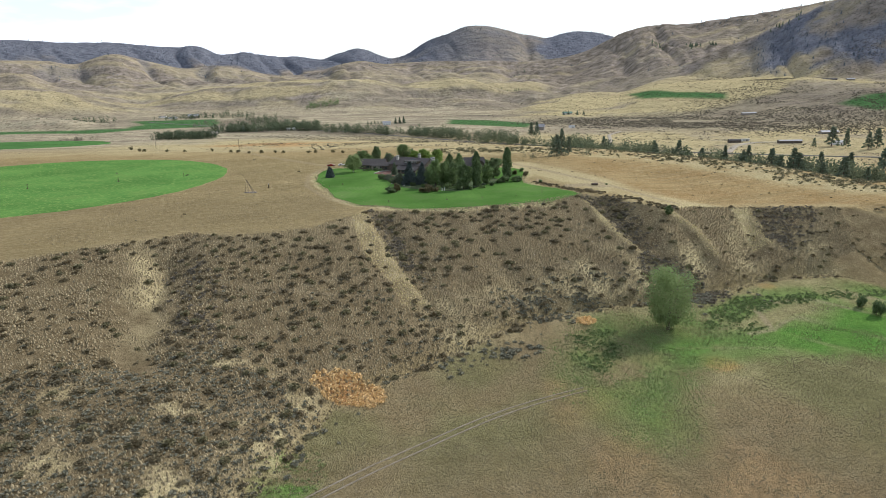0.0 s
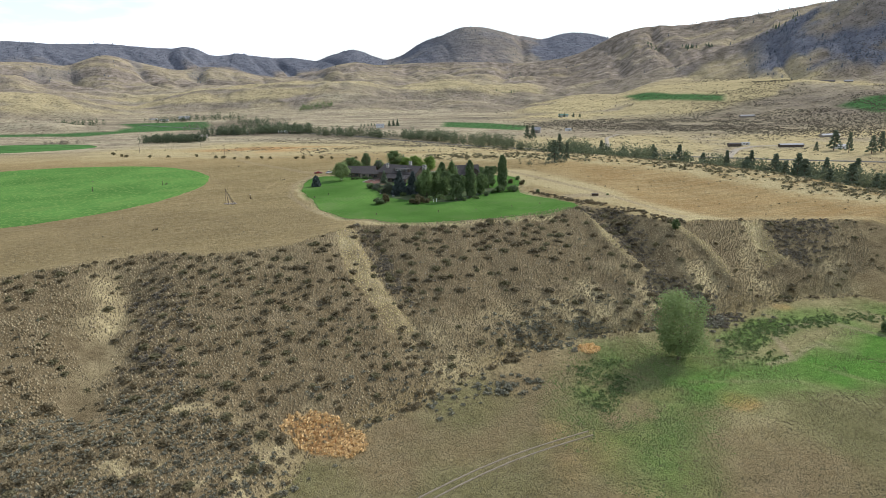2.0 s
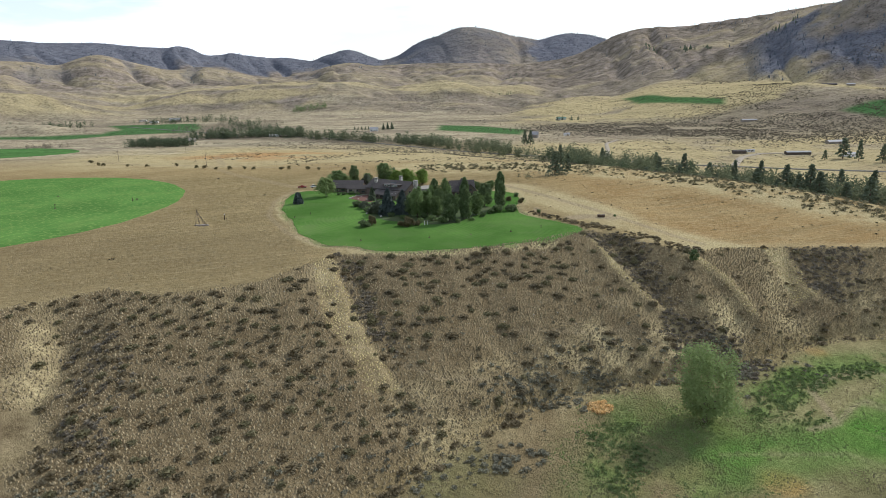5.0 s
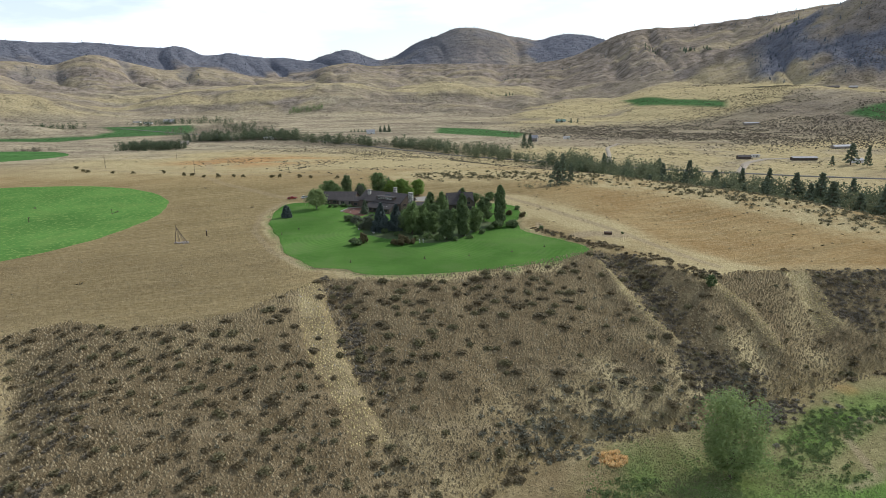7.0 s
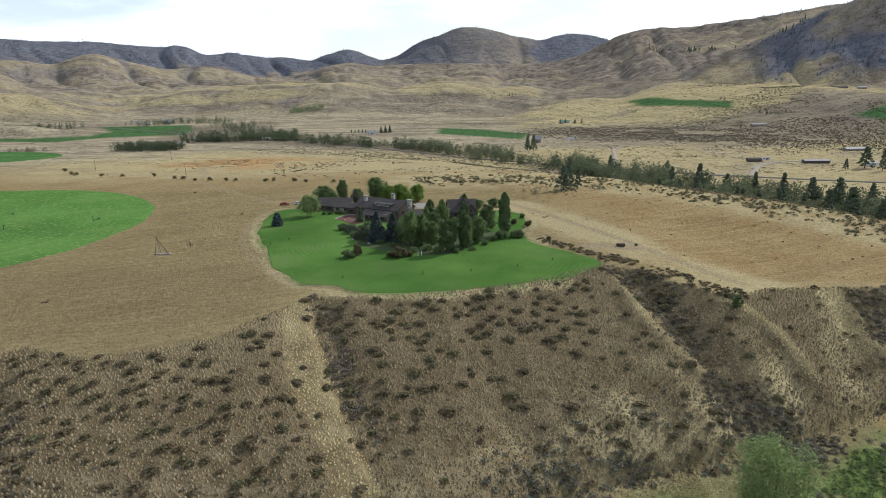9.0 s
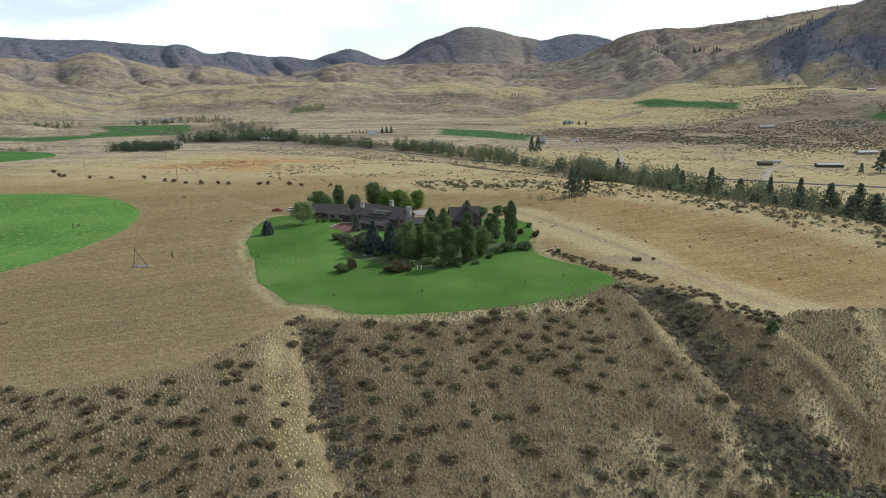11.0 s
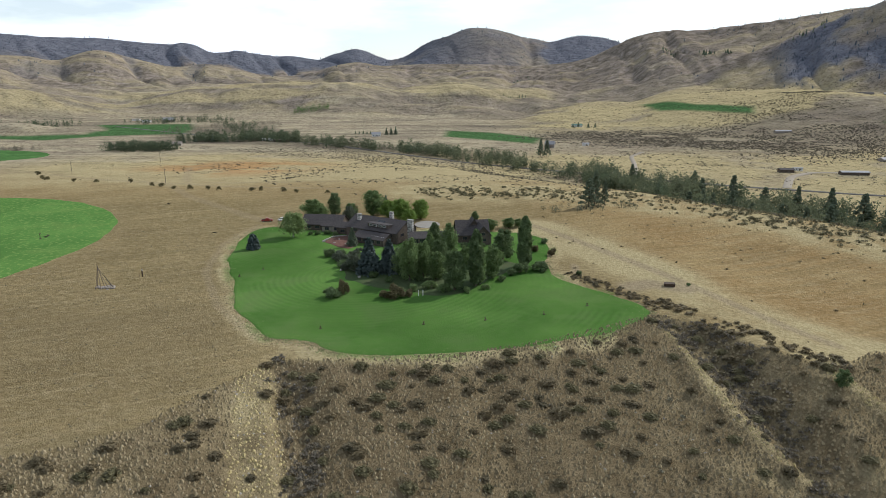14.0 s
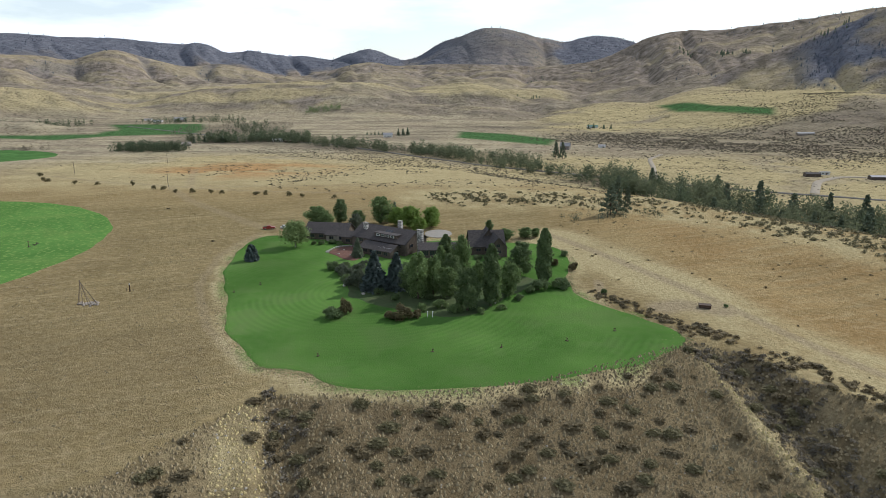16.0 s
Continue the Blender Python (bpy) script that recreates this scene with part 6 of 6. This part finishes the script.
chimney(main_roof, -38.0, 403.4, 5.5, 9.4)
chimney(main_roof, -24.0, 402.2, 6.8, 10.2)
chimney(main_roof, -15.3, 390.6, 0, 9.3, 2.3, 1.4)
for i in range(3):
    light = boxed("skylight", mat_glass, main_roof, (0.9, 1.5, 0.12), (0, 0, 0), 0, 0.0, "pale skylight in the roof")
    light.matrix_basis = Matrix.Translation((1.2 + 1.25 * i, -2.6, 7.60)) @ Matrix.Rotation(radians(28.5), 4, "X")
dormer = boxed("dormer", mat_siding, main_roof, (11.0, 2.2, 1.3), (3.2, -4.9, 6.6), 0, 0.0, "long low dormer with white windows")
for i in range(4):
    window(dormer, 1.5, 0.8, Matrix.Translation((-0.6 + 2.4 * i, -6.05, 6.6)) @ Matrix.Rotation(math.pi, 4, "Z"), mat_white, 2)
boxed("dormer_roof", mat_roof, main_roof, (11.8, 3.2, 0.16), (3.2, -4.7, 7.32))
pergola = tagged(new("pergola"), "pale wooden pergola slats against the house", "pergola")
pergola.location = (-27.5, 388.6, on_ground(-27, 388))
pergola.rotation_euler = (0, 0, radians(-33))
for i in range(7):
    boxed("slat", mat_white, pergola, (0.22, 4.2, 0.16), (-3.0 + i, 0, 3.55))
for x in (-3.2, 3.2):
    boxed("post", mat_trim, pergola, (0.2, 0.2, 3.5), (x, -1.9, 1.75))
boxed("beam", mat_trim, pergola, (7.0, 0.2, 0.24), (0, -1.9, 3.36))
boxed("beam", mat_trim, pergola, (7.0, 0.2, 0.24), (0, 1.6, 3.36))
for i in range(4):
    boxed("porch_post", mat_trim, house, (0.3, 0.3, 4.2), (0, 0, 0)).matrix_basis = at(17.6, 387 + 2.6 * i, 0, 2.0)
bm = bmesh.new()
for i in range(24):
    a = i * math.pi / 12
    bm.verts.new((6.0 * math.cos(a), 7.5 * math.sin(a), 0.16))
bm.faces.new(bm.verts[:])
got = bmesh.ops.extrude_face_region(bm, geom=bm.faces[:])
bmesh.ops.translate(bm, verts=[v for v in got["geom"] if isinstance(v, bmesh.types.BMVert)], vec=(0, 0, -0.5))
bmesh.ops.recalc_face_normals(bm, faces=bm.faces)
me = solid("drive_court", bm)
me.materials.append(plain("grey_paving", (0.25, 0.23, 0.20), (0.30, 0.275, 0.24), 0.5, 0.9))
court = tagged(new("pavement_court", me), "grey paved turning circle behind the house", "pavement", kind="structure")
court.location = (-9.5, 425, on_ground(-9.5, 425))
bed_ring = curve_ring([(-52, 393), (-49, 401), (-43, 402), (-38, 396), (-36.5, 389), (-39, 381), (-44, 383), (-48, 388)], 6)
sheet("planting_bed", bed_ring, np.array([-44.0, 392.0]), 10, 0.28, mat_mulch, "red bark mulch bed beside the lawn", "flower bed")
bm = bmesh.new()
for i, (x, y) in enumerate(bed_ring):
    if 12 < i < 48:
        continue
    box(bm, (1.3, 0.5, 0.5), (x, y, on_ground(x, y) + 0.25), i * 0.4, 0.06)
me = solid("edging", bm)
me.materials.append(mat_stone)
tagged(new("stone_edging", me), "low pale stone edging of the mulch bed", "edging", kind="stuff")
rock_me = None
for i, (x, y) in enumerate([(-46, 396), (-42, 388), (-40, 392), (-38, 351), (-38.5, 357), (-47, 390), (-41, 399), (-30.5, 343)]):
    if rock_me is None:
        bm = bmesh.new()
        bmesh.ops.create_icosphere(bm, subdivisions=2, radius=0.6)
        for v in bm.verts:
            v.co *= 1 + 0.25 * noise.noise(v.co * 2.2)
            v.co.z *= 0.7
        rock_me = solid("boulder", bm)
        rock_me.materials.append(mat_stone)
    r = tagged(new("boulder", rock_me), "pale boulder in the garden bed", "rock", "garden boulders")
    r.location, r.rotation_euler = (x, y, on_ground(x, y) + 0.3), (0, 0, i * 1.1)
    r.scale = (0.7 + 0.1 * (i % 4),) * 3


# ---- vehicles ----
def wheel_mesh(r, w):
    bm = bmesh.new()
    bmesh.ops.create_cone(bm, cap_ends=True, segments=20, radius1=r, radius2=r, depth=w, matrix=Matrix.Rotation(math.pi / 2, 4, "X"))
    bmesh.ops.bevel(bm, geom=[e for e in bm.edges if len(e.link_faces) == 2 and e.calc_face_angle() > 1], offset=0.05, segments=2, affect="EDGES")
    return solid("tyre", bm)


def loft(sections):
    """A closed body through cross-sections of x, half width and the heights of sill and top."""
    bm = bmesh.new()
    rows = []
    for x, hw, z0, z1 in sections:
        rows.append([bm.verts.new(q) for q in ((x, -hw, z0), (x, -hw, z0 + (z1 - z0) * 0.75), (x, -hw * 0.86, z1), (x, hw * 0.86, z1), (x, hw, z0 + (z1 - z0) * 0.75), (x, hw, z0))])
    for a, b in zip(rows, rows[1:]):
        for i in range(6):
            bm.faces.new((a[i], a[(i + 1) % 6], b[(i + 1) % 6], b[i]))
    bm.faces.new(rows[0][::-1]), bm.faces.new(rows[-1])
    bmesh.ops.recalc_face_normals(bm, faces=bm.faces)
    return bm


def vehicle(name, label, paint, pickup, x, y, turn):
    car = tagged(new(name), label, "truck" if pickup else "car")
    car.location, car.rotation_euler = (x, y, on_ground(x, y)), (0, 0, radians(turn))
    if pickup:
        body = part("body", solid("body", loft([(-2.7, 0.85, 0.5, 1.0), (-2.6, 0.95, 0.45, 1.15), (-0.6, 0.97, 0.4, 1.15), (0.9, 0.97, 0.4, 1.15), (2.4, 0.95, 0.45, 1.1), (2.7, 0.85, 0.55, 0.95)])), paint, car)
        part("cab", solid("cab", loft([(-0.75, 0.86, 1.1, 1.2), (-0.6, 0.84, 1.1, 1.8), (0.5, 0.84, 1.1, 1.82), (1.15, 0.86, 1.1, 1.2)])), paint, car)
        boxed("bed_floor", mat_tyre, car, (1.7, 1.5, 0.06), (-1.65, 0, 1.17))
        boxed("windscreen", mat_glass, car, (0.05, 1.4, 0.6), (0.88, 0, 1.5)).rotation_euler = (0, 0, 0)
    else:
        body = part("body", solid("body", loft([(-2.25, 0.75, 0.5, 0.9), (-2.1, 0.88, 0.4, 1.05), (0, 0.9, 0.35, 1.0), (1.6, 0.88, 0.4, 0.95), (2.2, 0.75, 0.5, 0.8)])), paint, car)
        part("cab", solid("cab", loft([(-1.7, 0.78, 0.95, 1.1), (-1.2, 0.74, 0.95, 1.5), (0.3, 0.74, 0.95, 1.5), (1.1, 0.78, 0.95, 1.05)])), mat_glass, car, "dark glazed cabin")
        boxed("roof_panel", paint, car, (1.5, 1.3, 0.06), (-0.45, 0, 1.53))
    tyre = wheel_mesh(0.38, 0.25)
    for wx in (-1.6, 1.6):
        for wy in (-0.86, 0.86):
            w = part("wheel", tyre, mat_tyre, car)
            w.location = (wx, wy, 0.38)
            bm = bmesh.new()
            rod(bm, (0, -0.14, 0), (0, 0.14, 0), 0.2, 0.2, 12)
            part("rim", solid("rim", bm), mat_chrome, w)
    boxed("front_bumper", mat_chrome, car, (0.15, 1.7, 0.2), (2.72 if pickup else 2.22, 0, 0.52), 0, 0.03)
    boxed("rear_bumper", mat_chrome, car, (0.15, 1.7, 0.2), (-2.74 if pickup else -2.27, 0, 0.52), 0, 0.03)
    for wy in (-0.65, 0.65):
        boxed("headlight", mat_glass, car, (0.06, 0.3, 0.16), (2.70 if pickup else 2.21, wy, 0.78))


vehicle("pickup_truck", "red pickup truck parked on the gravel drive", mat_red, True, -86.5, 432.5, 12)
vehicle("parked_car", "white car parked beside the lawn", mat_white, False, -79.5, 434.5, 40)


# ---- things on the fields ----
RISERS = [(-252, 362), (-208, 381), (-175, 399)]
tipi = tagged(new("pole_frame"), "bare tipi frame of weathered poles over stones", "tipi frame")
tipi.location = (-113.5, 333, on_ground(-113.5, 333))
for i in range(7):
    a = i * 2 * math.pi / 7 + 0.3
    bm = bmesh.new()
    rod(bm, (2.7 * math.cos(a) + 0.6, 2.7 * math.sin(a), -0.2), (-0.15 * math.cos(a) - 0.9, -0.15 * math.sin(a), 7.4 + 0.2 * (i % 3)), 0.09, 0.05, 6)
    part("pole", solid("pole", bm), mat_pole, tipi)
rg = random.Random(8)
brown_rock = rock_me.copy()
brown_rock.materials.clear()
brown_rock.materials.append(mat_siding_pale)
for i in range(34):
    a, d = rg.uniform(0, 6.3), rg.uniform(0.6, 3.4)
    r = part("stone", brown_rock, mat_siding_pale, tipi)
    r.location, r.rotation_euler, r.scale = (0.8 + d * math.cos(a) * 1.1, d * math.sin(a) * 0.8, 0.12), (0, 0, a * 3), (rg.uniform(0.5, 1.0),) * 3
post = tagged(new("marker_post"), "dark wooden post with a white top in the field", "post")
post.location = (-106, 345, on_ground(-106, 345))
bm = bmesh.new()
rod(bm, (0, 0, -0.3), (0.05, 0, 2.3), 0.20, 0.17, 10)
part("shaft", solid("shaft", bm), mat_rust_metal, post)
bm = bmesh.new()
rod(bm, (0.05, 0, 2.28), (0.05, 0, 2.75), 0.17, 0.10, 10)
part("cap", solid("cap", bm), mat_white, post, "white cap")
for k in (-1.2, 0.9):
    bm = bmesh.new()
    rod(bm, (k, 0.3, -0.3), (k, 0.3, 0.8), 0.08, 0.06, 8)
    part("stake", solid("stake", bm), mat_pole, post)
bin_ = tagged(new("feed_bin"), "low dark rusty steel bin on the dirt track", "bin")
bin_.location, bin_.rotation_euler = (72.5, 333.5, on_ground(72.5, 333.5)), (0, 0, radians(-12))
boxed("tub", mat_rust_metal, bin_, (3.3, 1.9, 0.85), (0, 0, 0.55), 0, 0.06)
boxed("lid", mat_rust_metal, bin_, (3.5, 2.1, 0.12), (0, 0, 1.03), 0, 0.03)
for x in (-1.3, 1.3):
    boxed("skid", mat_pole, bin_, (0.2, 2.0, 0.16), (x, 0, 0.06))
again(lawn_shrub, 79, 334.5, 0.3, 0.3, 0.25)
sprinkler = tagged(new("lawn_sprinkler"), "small dark sprinkler standing on the lawn", "sprinkler", "lawn sprinklers")
boxed("foot", mat_rust_metal, sprinkler, (0.8, 0.5, 0.12), (0, 0, 0.06), 0, 0.02)
bm = bmesh.new()
rod(bm, (0, 0, 0.1), (0, 0, 0.7), 0.06, 0.05, 8)
part("riser", solid("riser", bm), mat_rust_metal, sprinkler)
boxed("head", mat_rust_metal, sprinkler, (0.6, 0.16, 0.16), (0.1, 0, 0.72), 0, 0.03)
for i, (x, y) in enumerate([(-7, 300), (10.3, 303), (27.5, 307.5), (41.5, 314.5), (-35, 297), (-72, 344), (-66, 352)]):
    z = on_ground(x, y) + 0.1
    if i == 0:
        sprinkler.location = (x, y, z)
    else:
        copy_thing(sprinkler, Matrix.Translation((x, y, z)) @ Matrix.Rotation(i * 1.1, 4, "Z"))
stand_pipe = tagged(new("irrigation_riser"), "dark irrigation riser standing in the crop field", "sprinkler", "irrigation risers")
bm = bmesh.new()
rod(bm, (0, 0, -0.2), (0, 0, 2.2), 0.14, 0.10, 8)
part("pipe", solid("pipe", bm), mat_rust_metal, stand_pipe)
boxed("nozzle", mat_rust_metal, stand_pipe, (0.9, 0.25, 0.25), (0.2, 0, 2.25), 0, 0.04)
boxed("foot", mat_rust_metal, stand_pipe, (1.1, 0.8, 0.2), (0, 0, 0.08), 0, 0.03)
for i, (x, y) in enumerate(RISERS):
    z = on_ground(x, y) + 0.2
    if i == 0:
        stand_pipe.location = (x, y, z)
    else:
        copy_thing(stand_pipe, Matrix.Translation((x, y, z)) @ Matrix.Rotation(i * 0.8, 4, "Z"))
for i, x in enumerate((-9.4, -8.0)):
    p = tagged(new("white_post"), "short white painted post under the trees", "post", "white posts")
    p.location = (x, 323.5, on_ground(x, 323.5) + 0.1)
    bm = bmesh.new()
    rod(bm, (0, 0, -0.3), (0.05, 0, 1.7), 0.13, 0.11, 10)
    part("shaft", solid("shaft", bm), mat_white, p)
    bm = bmesh.new()
    rod(bm, (0.05, 0, 1.68), (0.05, 0, 1.80), 0.17, 0.12, 10)
    part("cap", solid("cap", bm), mat_white, p)


def utility_pole(x, y, turn):
    p = tagged(new("utility_pole"), "grey wooden utility pole with a crossarm", "pole", "utility poles")
    p.location, p.rotation_euler = (x, y, on_ground(x, y)), (0, 0, turn)
    bm = bmesh.new()
    rod(bm, (0, 0, -0.5), (0, 0, 10.5), 0.17, 0.11, 8)
    part("shaft", solid("shaft", bm), mat_pole, p)
    boxed("crossarm", mat_pole, p, (2.4, 0.12, 0.14), (0, 0, 9.8))
    for k in (-1.05, 0, 1.05):
        bm = bmesh.new()
        rod(bm, (k, 0, 9.86), (k, 0, 10.1), 0.05, 0.04, 6)
        part("insulator", solid("insulator", bm), mat_glass, p)


for x, y in ((-300, 640), (-190, 560), (-300, 800), (-560, 1200)):
    utility_pole(x, y, 0.4)


# ---- far farms ----
def farm_building(name, label, x, y, turn, length, width, eave, ridge, siding, roof, category="building", front=True):
    b = tagged(new(name), label, category)
    b.location, b.rotation_euler = (x, y, on_ground(x, y)), (0, 0, radians(turn))
    n = max(1, int(length / 4))
    wins = [((i + 0.5) * length / n - length / 2, min(1.6, eave * 0.55), 1.6) for i in range(n)] if front else []
    wing(b, length, width, eave, ridge, Matrix.Identity(4), siding, roof, wins, frame_mat=mat_white)
    boxed("door", mat_trim, b, (1.2, 0.12, 2.1), (length * 0.12, -width / 2 - 0.06, 1.05))
    return b


farm_building("far_house", "white far house between dark spruces", -121, 1245, 6, 15, 9, 4.5, 7.5, mat_white, mat_metal, "house")
farm_building("far_house", "grey two-storey far house beside tall pines", 148, 1046, -20, 13, 10, 5.5, 9.5, mat_siding_pale, mat_metal, "house")
farm_building("far_house", "small weathered farmhouse on the flat", -404, 1092, 8, 14, 9, 3.2, 6.0, mat_siding_pale, mat_siding_pale, "house")
farm_building("far_barn", "far barn with pale metal roof by the green field", -655, 1655, 20, 26, 16, 5.5, 10.5, mat_siding_pale, mat_metal, "barn", False)
farm_building("far_shed", "low pale shed beside the far barn", -705, 1650, 0, 20, 9, 3.2, 5.0, mat_white, mat_metal, "shed", False)
farm_building("far_shed", "low farm shed among trees", -760, 1715, 0, 18, 9, 3.2, 5.0, mat_white, mat_siding_pale, "shed", False)
farm_building("far_shed", "long dark machine shed with pale roof", 410, 772, -6, 26, 8, 3.2, 4.2, mat_siding, mat_metal, "shed", False)
farm_building("far_shed", "small dark shed in the gravel yard", 352, 792, -4, 14, 7, 3.2, 4.4, mat_siding, mat_roof, "shed", False)
farm_building("far_trailer", "white trailer parked in the gravel yard", 372, 806, -4, 9, 3, 2.8, 3.2, mat_white, mat_metal, "trailer")
farm_building("far_shed", "white shed beside the pines", 452, 745, 10, 12, 8, 3.0, 4.8, mat_white, mat_metal, "shed", False)
farm_building("far_greenhouse", "long pale greenhouse on the dry slope", 520, 880, 4, 24, 9, 3.0, 4.6, mat_siding_pale, mat_metal, "greenhouse", False)
farm_building("far_house", "long low hillside house", 872, 1495, -20, 30, 12, 3.5, 6.0, mat_siding, mat_roof, "house")
farm_building("far_shed", "grey shed beside the hillside house", 905, 1470, -20, 16, 8, 3.2, 4.8, mat_siding_pale, mat_metal, "shed", False)
farm_building("far_shed", "long grey shed on the sagebrush slope", 560, 1205, 0, 26, 8, 3.0, 4.2, mat_siding_pale, mat_metal, "shed", False)
farm_building("far_shed", "small white roadside building", 205, 1075, 0, 9, 6, 3.0, 4.2, mat_white, mat_metal, "shed", False)
farm_building("far_house", "far house with green roof among trees", 268, 1452, 0, 20, 10, 3.5, 6.0, mat_white, plain("green_metal_roof", (0.10, 0.19, 0.15), (0.12, 0.22, 0.17), 0.3, 0.5), "house")
farm_building("far_shed", "low brown cattle shed on the flat", -262, 1150, 0, 22, 7, 2.8, 3.8, mat_siding, mat_trim, "shed", False)
for i in range(3):
    farm_building("grain_bin_house", "small white tank shed in a row", -292 + 7 * i, 1162, 0, 5, 5, 3.2, 4.6, mat_white, mat_white, "shed", False)
